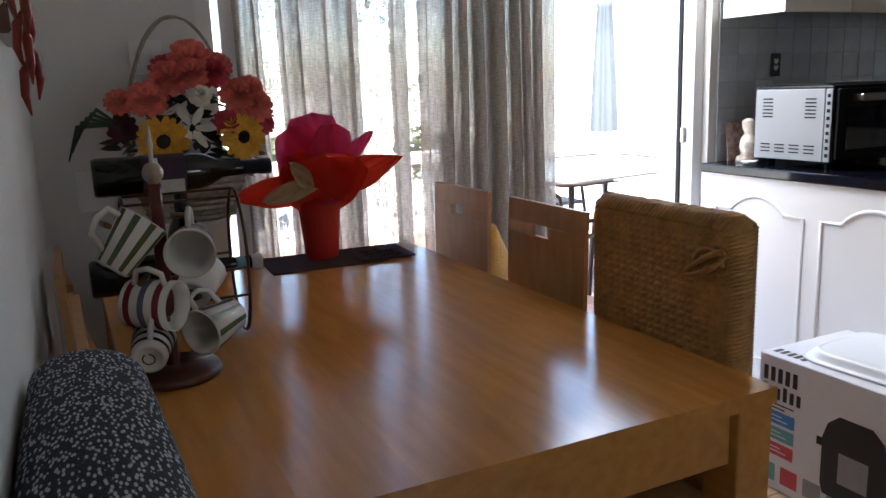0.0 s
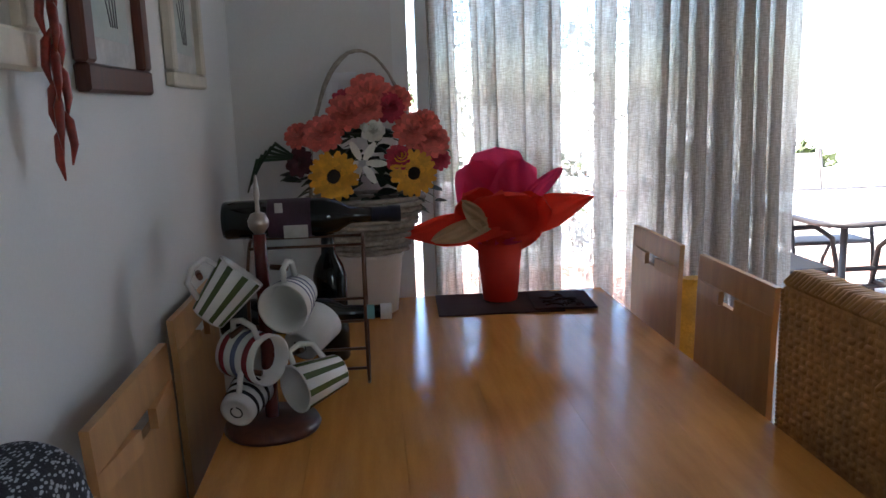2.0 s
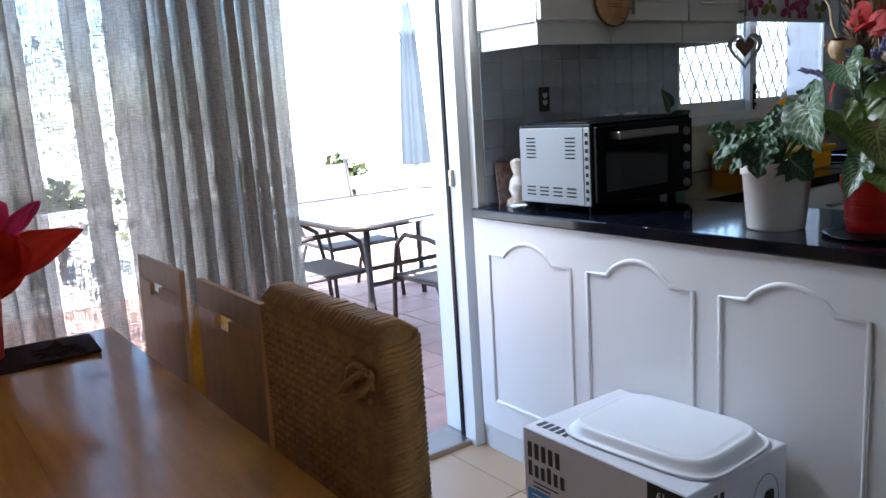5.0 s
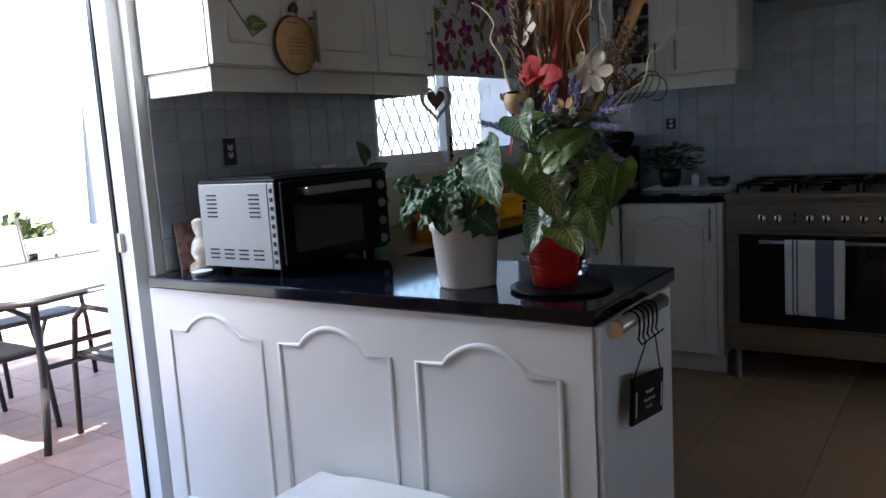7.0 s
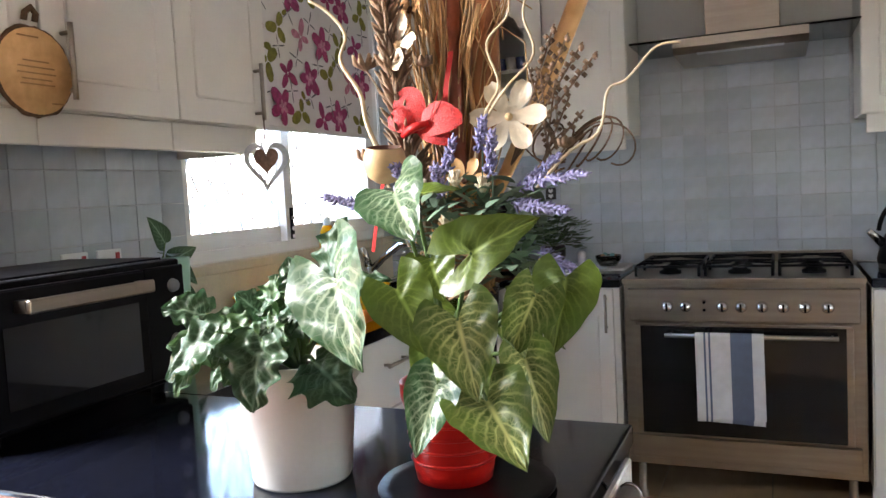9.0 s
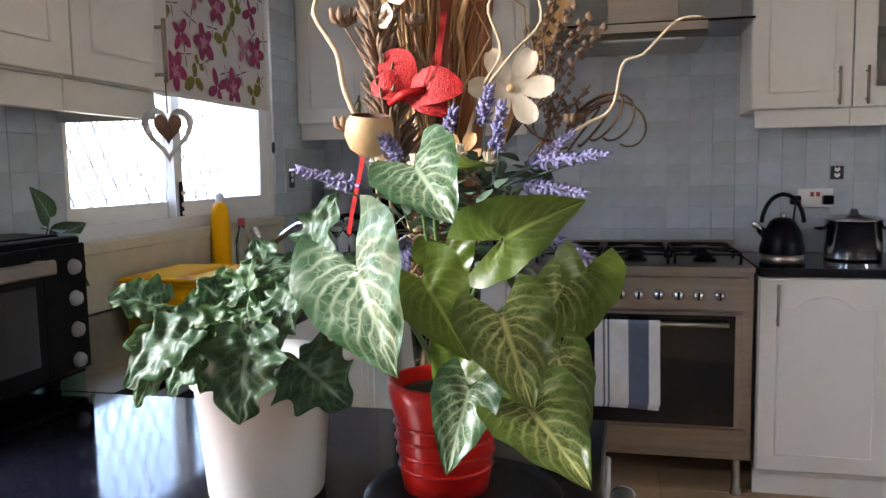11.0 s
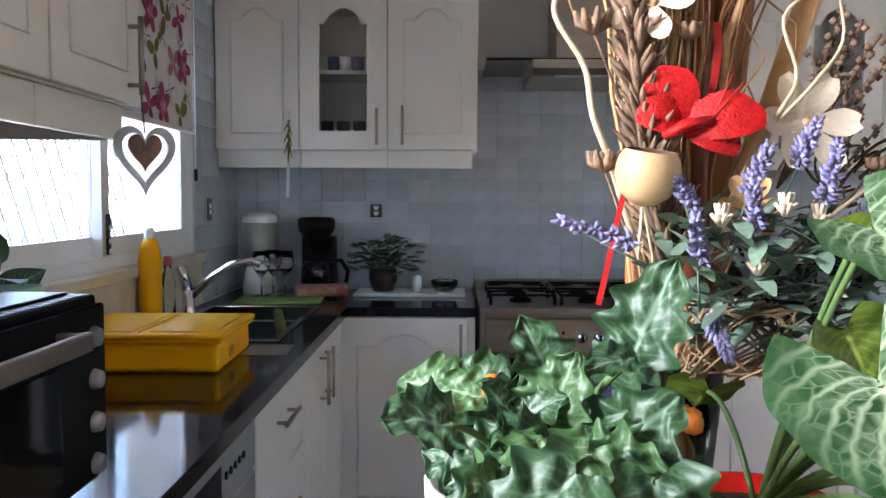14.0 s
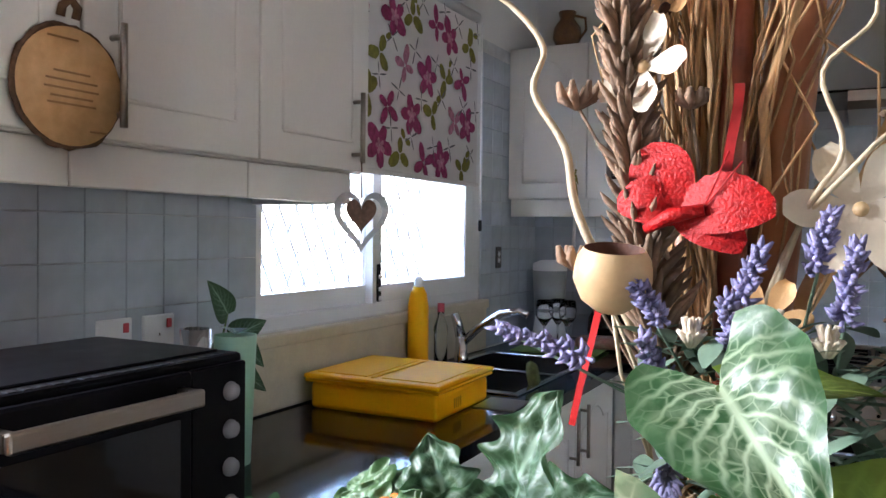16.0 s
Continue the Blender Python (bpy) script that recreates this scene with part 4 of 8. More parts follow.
part("control_panel", box(2.718, oy0 - 0.012, oz0 + 0.012, ox1 - 0.003, oy0 - 0.0005, oz1 - 0.012, 0.003), BLACK, mo)
for z in (1.15, 1.092, 1.034, 0.977):
    part("knob", moved(lathe([(0.0145, 0), (0.0145, 0.003), (0.013, 0.005), (0.012, 0.010), (0, 0.010)], 18), pose(2.795, oy0 - 0.012, z, 90, 0, 0)), SILVER, mo, "silver control knob")
for k in range(22):
    part("top_vent", box(ox0 + 0.03 + 0.02 * k, oy0 + 0.006, oz1 - 0.0004, ox0 + 0.041 + 0.02 * k, oy0 + 0.02, oz1 + 0.0008), INK, mo)
part("top_plate", box(ox0 + 0.02, oy0 + 0.03, oz1, ox1 - 0.02, oy1 - 0.02, oz1 + 0.004, 0.002), BLACK, mo)
for x in (ox0 + 0.05, ox1 - 0.05):
    for y in (oy0 + 0.04, oy1 - 0.04):
        part("foot", moved(lathe([(0.014, 0), (0.017, 0.0245)], 12), pose(x, y, 0.9202)), BLACK, mo)

# porcelain figure beside the oven, and a small card behind it
PORC = material("glazed porcelain", (0.8, 0.78, 0.73), 0.2, var=0.25, scale=25, bump=0.05, second=(0.5, 0.36, 0.26))
fig = lathe([(0.0, 0.0), (0.045, 0.0), (0.048, 0.02), (0.035, 0.03), (0.04, 0.06), (0.03, 0.09), (0.02, 0.11), (0.03, 0.13), (0.026, 0.155), (0.01, 0.165), (0.0, 0.166)], 16)
for v in fig.verts:
    v.co.x += 0.01 * math.sin(v.co.z * 60)
    v.co.y += 0.008 * math.cos(v.co.z * 45)
fo = tagged(part("figurine", moved(fig, pose(2.40, 2.185, 0.9202)), PORC), "small glazed porcelain figurine on the worktop", "figurine")
CARDB = material("printed card", (0.55, 0.45, 0.4), 0.6, var=0.4, scale=40, second=(0.3, 0.12, 0.1))
tagged(part("picture_card", moved(box(-0.05, -0.002, 0, 0.05, 0.002, 0.15), pose(2.42, 2.262, 0.9202, -6, 0, 0)), CARDB), "faded printed picture card leaning on the tiles", "card")

# ---- carton with the lid on it ----
bxx0, bxx1, bxy0, bxy1, bxh = 1.865, 2.253, 1.085, 1.615, 0.425
cart = thing("carton", (2.06, 1.35, 0), "white printed appliance carton standing on the floor", "box")
part("body", box(bxx0, bxy0, 0.002, bxx1, bxy1, bxh, 0.003), CARD, cart)
BLUEP = material("blue print", (0.05, 0.25, 0.62), 0.45, var=0.06, bump=0)
TEALP = material("teal print", (0.13, 0.36, 0.4), 0.45, var=0.06, bump=0)
REDP = material("red print", (0.55, 0.06, 0.08), 0.45, var=0.06, bump=0)
GREYP2 = material("grey print", (0.3, 0.31, 0.34), 0.45, var=0.1, bump=0)


def printed(name, y_top, z0, y_bot, z1, mat, lift=0.0008):
    return part(name, box(bxx0 - lift, y_bot, z0, bxx0 - lift + 0.0006, y_top, z1), mat, cart)


for k in range(5):
    printed("brand_mark", bxy1 - 0.018 - 0.026 * k, 0.345, bxy1 - 0.034 - 0.026 * k, 0.39, INK)
for k in range(6):
    printed("brand_mark", bxy1 - 0.018 - 0.024 * k, 0.292, bxy1 - 0.032 - 0.024 * k, 0.328 if k % 3 else 0.336, INK)
for k in range(2):
    printed("text_line", bxy1 - 0.035, 0.275 - 0.012 * k, bxy1 - 0.13 + 0.03 * k, 0.279 - 0.012 * k, INK)
for k, (m_, z) in enumerate(((BLUEP, 0.215), (TEALP, 0.165), (REDP, 0.115))):
    printed("colour_panel", bxy1 - 0.012, z, bxy1 - 0.135, z + 0.04, m_)
    for j in range(2):
        printed("text_line", bxy1 - 0.03, z + 0.012 + 0.012 * j, bxy1 - 0.11 + 0.02 * j, z + 0.015 + 0.012 * j, CARD, 0.0014)
for k in range(6):
    printed("food_picture", bxy1 - 0.015 - 0.08 * k, 0.03, bxy1 - 0.075 - 0.08 * k, 0.085, (TEALP, REDP, GREYP2)[k % 3])
pot_shape = [(-0.09, 0.03), (-0.1, 0.06), (-0.1, 0.20), (-0.085, 0.245), (-0.05, 0.275), (0.05, 0.275), (0.085, 0.245), (0.1, 0.20), (0.1, 0.06), (0.09, 0.03)]
part("printed_cooker", moved(prism([(u, z + 0.04) for u, z in pot_shape], -0.0009, -0.0002), pose(bxx0, bxy1 - 0.33, 0, 0, 0, -90)), INK, cart, "picture of a black cooker")
part("printed_display", moved(box(-0.045, -0.0016, 0.12, 0.045, -0.001, 0.21), pose(bxx0, bxy1 - 0.33, 0, 0, 0, -90)), GREYP2, cart)
part("printed_handle", moved(box(-0.118, -0.0009, 0.21, -0.1005, -0.0002, 0.235), pose(bxx0, bxy1 - 0.33, 0, 0, 0, -90)), INK, cart)
part("printed_handle", moved(box(0.1005, -0.0009, 0.15, 0.118, -0.0002, 0.175), pose(bxx0, bxy1 - 0.33, 0, 0, 0, -90)), INK, cart)
# end face and top prints
for k in range(5):
    part("brand_mark", box(bxx0 + 0.02 + 0.024 * k, bxy0 - 0.0009, 0.355, bxx0 + 0.034 + 0.024 * k, bxy0 - 0.0002, 0.392), INK, cart)
part("capacity_label", box(bxx0 - 0.0009, bxy0 + 0.001, 0.375, bxx0 - 0.0002, bxy0 + 0.11, bxh - 0.004), INK, cart)
fc = bpy.data.curves.new("capacity", "FONT")
fc.body, fc.size, fc.extrude = "6L", 0.034, 0.0002
fo_ = new("capacity_text", fc)
fo_.data.materials.append(CARD)
fo_.parent = cart
fo_.matrix_basis = cart.matrix_basis.inverted() @ pose(bxx0 - 0.0014, bxy0 + 0.085, 0.384, 90, 0, -90)
ring = tube([(0.055 * math.cos(a), 0, 0.075 * math.sin(a)) for a in np.linspace(0, 2 * math.pi, 25)], 0.0012, 5)
part("printed_ring", moved(ring, pose(bxx1 - 0.09, bxy0 - 0.0006, 0.30)), GREYP2, cart)
for a, b, c_, d in ((-0.03, 0.24, 0.0, 0.30), (-0.005, 0.29, 0.035, 0.33), (0.0, 0.235, 0.03, 0.255)):
    part("printed_cooker", moved(prism(rounded(a, c_, b, d, 0.012), -0.0009, -0.0002), pose(bxx1 - 0.09, bxy0, 0)), INK, cart)
for k in range(5):
    part("brand_mark", box(bxx0 + 0.03, bxy1 - 0.035 - 0.024 * k, bxh + 0.0002, bxx0 + 0.065, bxy1 - 0.02 - 0.024 * k, bxh + 0.0009), INK, cart)
lid = thing("storage_lid", (2.09, 1.33, bxh), "white plastic storage box lid lying on the carton", "lid")
lm = pose(2.075, 1.315, bxh + 0.0005, 0, 0, 4)


def lid_fn(u, v):
    x, y = (u - 0.5) * 2, (v - 0.5) * 2
    n = 5.0
    q = (abs(x) ** n + abs(y) ** n) ** (1 / n) if (x or y) else 0
    s = max(abs(x), abs(y))
    k = (s / q) if q > 1e-6 else 1
    h = 0.034 if s < 0.78 else 0.031 if s < 0.81 else 0.034 if s < 0.87 else 0.034 - 0.027 * (s - 0.87) / 0.08 if s < 0.95 else 0.007
    return (x * k * 0.165, y * k * 0.225, h)


part("shell", moved(grid(lid_fn, 60, 60), lm), PLASTICWHITE, lid)
part("rim", moved(tube([(0.165 * math.copysign(abs(math.cos(a)) ** 0.4, math.cos(a)), 0.225 * math.copysign(abs(math.sin(a)) ** 0.4, math.sin(a)), 0.0045) for a in np.linspace(0, 2 * math.pi, 73)], 0.0042, 6), lm), PLASTICWHITE, lid)
for q in (-1, 1):
    part("clip_recess", moved(box(-0.035, q * 0.213 - 0.004, 0.0072, 0.035, q * 0.213 + 0.004, 0.0095, 0.001), lm), PLASTICWHITE, lid)

# ---- yellow storage box at the sink ----
yb = thing("plastic_box", (3.77, 2.05, 0.92), "yellow plastic storage box with hinged lid beside the sink", "box")
ym = pose(3.75, 2.045, 0.9206, 0, 0, 2) @ Matrix.Diagonal((1.06, 1.08, 1.08, 1))
part("body", moved(box(-0.155, -0.175, 0, 0.155, 0.175, 0.066, 0.012, 3), ym), YELLOW, yb)
part("rim", moved(box(-0.165, -0.185, 0.0665, 0.165, 0.185, 0.074, 0.003), ym), YELLOW, yb)
ld = part("lid", moved(box(-0.168, -0.188, 0.0745, 0.168, 0.188, 0.088, 0.006, 2), ym), YELLOW, yb)
part("lid_rib", moved(box(-0.15, -0.004, 0.0882, 0.15, 0.004, 0.092, 0.002), ym), YELLOW, ld)
part("lid_panel", moved(box(-0.14, 0.02, 0.0882, 0.14, 0.165, 0.0905, 0.002), ym), YELLOW, ld)
part("lid_panel", moved(box(-0.14, -0.165, 0.0882, 0.14, -0.02, 0.0905, 0.002), ym), YELLOW, ld)
part("sticker", moved(box(0.1555, -0.1, 0.02, 0.1563, -0.04, 0.06), ym), CARD, yb, "white paper sticker")
for k in range(4):
    part("moulded_mark", moved(box(-0.06 + 0.012 * k, -0.1766, 0.018, -0.055 + 0.012 * k, -0.1753, 0.042), ym), material("orange shade plastic", (0.6, 0.25, 0.01), 0.3, bump=0) if k == 0 else bpy.data.materials["orange shade plastic"], yb)
tagged(part("drip_tray", moved(box(-0.07, -0.06, 0, 0.07, 0.06, 0.003, 0.001), pose(3.88, 1.80, 0.9203, 0, 0, 3)), STEEL), "thin steel plate lying by the yellow box", "tray")

# sink set in the worktop
sink = thing("sink", (4.38, 2.0, 0.92), "stainless steel double sink with draining rim", "sink")
part("rim", join(box(4.0, 1.80, 0.9203, 4.74, 1.825, 0.926, 0.002), box(4.0, 2.20, 0.9203, 4.74, 2.225, 0.926, 0.002), box(4.0, 1.8252, 0.9203, 4.03, 2.1998, 0.926, 0.002), box(4.36, 1.8252, 0.9203, 4.385, 2.1998, 0.926, 0.002), box(4.71, 1.8252, 0.9203, 4.74, 2.1998, 0.926, 0.002)), INOX, sink)
for a, b in ((4.032, 4.358), (4.387, 4.708)):
    y0, y1, zb = 1.828, 2.197, 0.775
    part("bowl", join(box(a, y0, zb, b, y1, zb + 0.003), box(a, y0, zb + 0.003, a + 0.003, y1, 0.9203), box(b - 0.003, y0, zb + 0.003, b, y1, 0.9203), box(a + 0.003, y0, zb + 0.003, b - 0.003, y0 + 0.003, 0.9203),
                      box(a + 0.003, y1 - 0.003, zb + 0.003, b - 0.003, y1, 0.9203)), INOX, sink)
    part("drain", moved(lathe([(0.0, 0.001), (0.03, 0.001), (0.036, 0.004), (0.04, 0.0)], 18), pose((a + b) / 2, 2.0, zb + 0.003)), CHROME, sink)
tap = thing("kitchen_tap", (4.45, 2.215, 0.92), "chrome single-lever kitchen tap with slanted spout", "tap")
part("base", moved(lathe([(0.026, 0), (0.026, 0.02), (0.022, 0.03), (0.022, 0.09), (0, 0.092)], 18), pose(4.45, 2.212, 0.9262)), CHROME, tap)
part("spout", tube([(4.45, 2.21, 0.99), (4.46, 2.15, 1.05), (4.475, 2.07, 1.105), (4.485, 2.0, 1.118), (4.487, 1.97, 1.105)], [0.016, 0.015, 0.014, 0.014, 0.014], 12), CHROME, tap)
part("lever", tube([(4.45, 2.215, 1.018), (4.44, 2.225, 1.07), (4.435, 2.235, 1.10)], [0.02, 0.017, 0.015], 10), CHROME, tap)
CLEAR = glass("clear plastic", (0.95, 0.97, 0.96), 0.05)
bt = thing("detergent_bottle", (4.28, 2.235, 0.92), "yellow washing-up bottle with white cap", "bottle")
part("bottle", moved(lathe([(0.0, 0), (0.033, 0), (0.036, 0.02), (0.035, 0.22), (0.028, 0.262), (0.017, 0.285), (0, 0.286)], 18), pose(4.17, 2.235, 0.9263)), YELLOW, bt)
part("cap", moved(lathe([(0.016, 0), (0.015, 0.025), (0.008, 0.035), (0, 0.036)], 14), pose(4.17, 2.235, 1.211)), WHITE, bt, "white cap")
b2 = thing("soap_bottle", (4.36, 2.24, 0.92), "clear soap bottle with red cap", "bottle")
part("bottle", moved(lathe([(0.0, 0), (0.024, 0), (0.025, 0.13), (0.012, 0.17), (0.012, 0.185), (0, 0.185)], 16), pose(4.36, 2.25, 0.9263)), CLEAR, b2)
part("cap", moved(lathe([(0.013, 0), (0.013, 0.03), (0, 0.031)], 14), pose(4.36, 2.25, 1.111)), REDP, b2, "red cap")
BOARD = material("green cutting mat", (0.2, 0.34, 0.07), 0.5, var=0.1, scale=20, bump=0.1)
tagged(part("cutting_board", moved(box(-0.13, -0.17, 0, 0.13, 0.17, 0.008, 0.003), pose(4.90, 1.99, 0.9266, 0, 0, 4)), BOARD), "thin green cutting mat lying by the sink", "board")
SPONGE = material("olive dish sponge", (0.17, 0.18, 0.05), 0.95, var=0.4, scale=60, fine=200, bump=0.6)
tagged(part("dish_sponge", moved(lathe([(0, 0), (0.045, 0.004), (0.052, 0.02), (0.04, 0.034), (0, 0.036)], 16), pose(4.22, 1.86, 0.935, 78, 0, 15)), SPONGE), "round olive scouring sponge propped in the sink", "sponge")
for k, (x, y) in enumerate(((4.95, 2.08), (4.98, 1.99), (5.03, 2.05))):
    tagged(part("wine_glass", moved(lathe([(0, 0), (0.034, 0), (0.034, 0.002), (0.004, 0.006), (0.0035, 0.075), (0.012, 0.085), (0.034, 0.115), (0.037, 0.145), (0.031, 0.185), (0.0302, 0.185), (0.036, 0.145), (0.033, 0.115), (0.0, 0.088)], 20), pose(x, y, 0.9348)), PANE), "clear stemmed wine glass upright on the mat", "glass", "wine glasses by the sink")
blender_m = thing("food_blender", (5.17, 2.13, 0.92), "white kitchen blender with clear jug and lid", "blender")
part("base", moved(lathe([(0.07, 0), (0.075, 0.02), (0.06, 0.11), (0.05, 0.12), (0, 0.12)], 20), pose(5.17, 2.14, 0.9203)), PLASTICWHITE, blender_m)
part("jug", moved(lathe([(0.05, 0), (0.068, 0.04), (0.075, 0.19), (0.073, 0.19), (0.064, 0.04), (0, 0.008)], 20), pose(5.17, 2.14, 1.041)), material("smoky plastic", (0.3, 0.32, 0.33), 0.3, var=0.1, bump=0.02), blender_m)
part("lid", moved(lathe([(0.076, 0), (0.074, 0.03), (0.04, 0.045), (0, 0.046)], 20), pose(5.17, 2.14, 1.232)), PLASTICWHITE, blender_m)
cm = thing("coffee_maker", (5.2, 1.89, 0.92), "black filter coffee maker with glass jug and handle", "coffee maker")
part("base", box(5.08, 1.82, 0.9203, 5.32, 1.97, 0.95, 0.01, 2), BLACK, cm)
part("column", box(5.24, 1.82, 0.9502, 5.32, 1.97, 1.17, 0.012, 2), BLACK, cm)
part("head", moved(lathe([(0.06, 0), (0.08, 0.03), (0.083, 0.075), (0.07, 0.085), (0, 0.088)], 20), pose(5.19, 1.895, 1.17)), BLACK, cm)
part("jug", moved(lathe([(0.05, 0), (0.065, 0.03), (0.06, 0.09), (0.045, 0.115), (0, 0.115)], 20), pose(5.16, 1.895, 0.9502)), BLACKGLASS, cm, "dark glass jug")
part("jug_handle", tube([(5.12, 1.83, 1.07), (5.08, 1.77, 1.075), (5.07, 1.74, 1.03), (5.08, 1.75, 0.98)], 0.009, 8), BLACK, cm)
tagged(part("bread_pack", moved(box(-0.06, -0.11, 0, 0.06, 0.11, 0.045, 0.018, 3), pose(4.99, 1.86 - 0.02, 0.9348, 0, 0, 10)), material("red brown wrapper", (0.3, 0.07, 0.045), 0.35, var=0.4, scale=30, bump=0.3, second=(0.5, 0.35, 0.25))), "red-brown wrapped food pack on the worktop", "food pack")
tr = thing("serving_tray", (5.18, 1.46, 0.92), "long white tray along the tiles under pots", "tray")
part("tray", box(5.06, 1.24, 0.9203, 5.30, 1.72, 0.934, 0.004), PLASTICWHITE, tr)
tagged(part("trinket_bowl", moved(lathe([(0, 0), (0.04, 0), (0.058, 0.03), (0.06, 0.05), (0.056, 0.05), (0.05, 0.02), (0, 0.01)], 20), pose(5.16, 1.33, 0.9345)), CLEAR), "clear glass bowl holding small colourful trinkets", "bowl")
for k in range(9):
    a = k * 2.4
    tagged(part("trinket", moved(lathe([(0, -0.012), (0.011, -0.006), (0.012, 0.004), (0, 0.013)], 8), pose(5.16 + 0.024 * math.cos(a), 1.33 + 0.024 * math.sin(a), 0.965 + 0.007 * (k % 4))), (REDP, BLUEP, PLY, TEALP)[k % 4]), "small coloured trinket in the glass bowl", "trinket", "trinkets in the bowl")
tagged(part("salt_jar", moved(lathe([(0, 0), (0.02, 0), (0.02, 0.06), (0.014, 0.07), (0, 0.075)], 14), pose(5.14, 1.45, 0.9345)), PLASTICWHITE), "small white jar beside the herb pot", "jar")

# kettle, pot and wall sockets on the far worktop
kt = thing("kettle", (5.1, 0.14, 0.92), "black electric kettle with arched handle and steel spout", "kettle")
part("stand", moved(lathe([(0.085, 0), (0.085, 0.018), (0, 0.02)], 20), pose(5.1, 0.14, 0.9203)), STEEL, kt)
part("body", moved(lathe([(0.09, 0), (0.092, 0.02), (0.075, 0.09), (0.05, 0.135), (0.03, 0.15), (0, 0.152)], 24), pose(5.1, 0.14, 0.941)), BLACK, kt)
part("handle", tube([(5.1, 0.14 + 0.085 * math.cos(a), 1.05 + 0.14 * math.sin(a)) for a in np.linspace(0.15, math.pi - 0.15, 15)], 0.009, 8), BLACK, kt)
part("spout", tube([(5.08, 0.21, 1.02), (5.07, 0.25, 1.06), (5.065, 0.265, 1.075)], [0.02, 0.014, 0.012], 10), CHROME, kt)
part("lid_knob", moved(lathe([(0.012, 0), (0.014, 0.015), (0, 0.02)], 10), pose(5.1, 0.14, 1.0935)), CHROME, kt)
sp_ = thing("stock_pot", (5.08, -0.1, 0.92), "tall steel stock pot with lid on the worktop", "pot")
part("body", moved(lathe([(0.0, 0), (0.108, 0), (0.11, 0.01), (0.11, 0.16), (0.116, 0.165), (0, 0.166)], 28), pose(5.08, -0.13, 0.9203)), INOX, sp_)
part("lid", moved(lathe([(0.114, 0), (0.09, 0.014), (0.02, 0.02), (0.015, 0.04), (0, 0.044)], 28), pose(5.08, -0.13, 1.0865)), INOX, sp_)
for s in (-1, 1):
    part("handle", tube([(5.06, -0.13 + s * 0.108, 1.05), (5.02, -0.13 + s * 0.145, 1.05), (5.06, -0.13 + s * 0.15, 1.05), (5.1, -0.13 + s * 0.108, 1.05)], 0.006, 8), BLACK, sp_)
cn = thing("canister", (5.05, -0.34, 0.92), "black canister with steel band on the worktop", "canister")
part("body", moved(lathe([(0, 0), (0.07, 0), (0.07, 0.2), (0.065, 0.21), (0, 0.212)], 22), pose(5.05, -0.36, 0.9203)), BLACK, cn)
part("band", moved(lathe([(0.071, 0), (0.0715, 0.03), (0.071, 0.03)], 22), pose(5.05, -0.36, 0.94)), STEEL, cn)
so = thing("wall_socket", (RX - 0.02, -0.02, 1.15), "white double wall socket with black plugs and red switch", "socket")
part("plate", box(RX - 0.022, -0.115, 1.12, RX - 0.0115, 0.03, 1.205, 0.003), PLASTICWHITE, so)
part("switch", box(RX - 0.026, -0.06, 1.17, RX - 0.0225, -0.045, 1.19), REDP, so)
part("switch", box(RX - 0.026, -0.035, 1.17, RX - 0.0225, -0.02, 1.19), REDP, so)
for y in (-0.09, 0.045):
    part("plug", box(RX - 0.06, y - 0.022, 1.135, RX - 0.0225, y + 0.022, 1.175, 0.006, 2), BLACK, so)
part("cable", tube([(RX - 0.05, 0.045, 1.135), (RX - 0.07, 0.06, 1.05), (RX - 0.1, 0.08, 0.97), (5.2, 0.12, 0.93)], 0.004, 6), BLACK, so)

for x in (3.0, 3.115):
    so = thing("wall_socket", (x, KY - 0.012, 1.165), "white wall socket plate on the tiles behind the oven", "socket", "sockets behind the oven")
    part("plate", box(x - 0.043, KY - 0.0185, 1.122, x + 0.043, KY - 0.0092, 1.208, 0.003), PLASTICWHITE, so)
    for dx, dz, w, h in ((-0.011, -0.012, 0.006, 0.003), (0.011, -0.012, 0.006, 0.003), (0.0, 0.01, 0.003, 0.006)):
        part("pin_slot", box(x + dx - w / 2, KY - 0.0192, 1.155 + dz - h / 2, x + dx + w / 2, KY - 0.0187, 1.155 + dz + h / 2), INK, so)
    part("rocker", box(x + 0.018, KY - 0.022, 1.178, x + 0.032, KY - 0.0187, 1.198, 0.001), REDP, so, "red-marked rocker switch")
tagged(part("small_dish", moved(lathe([(0, 0), (0.02, 0), (0.033, 0.012), (0.031, 0.013), (0.018, 0.004), (0, 0.004)], 18), pose(2.335, 2.12, 0.9203)), PLASTICWHITE), "small glossy white dish at the worktop edge", "dish")

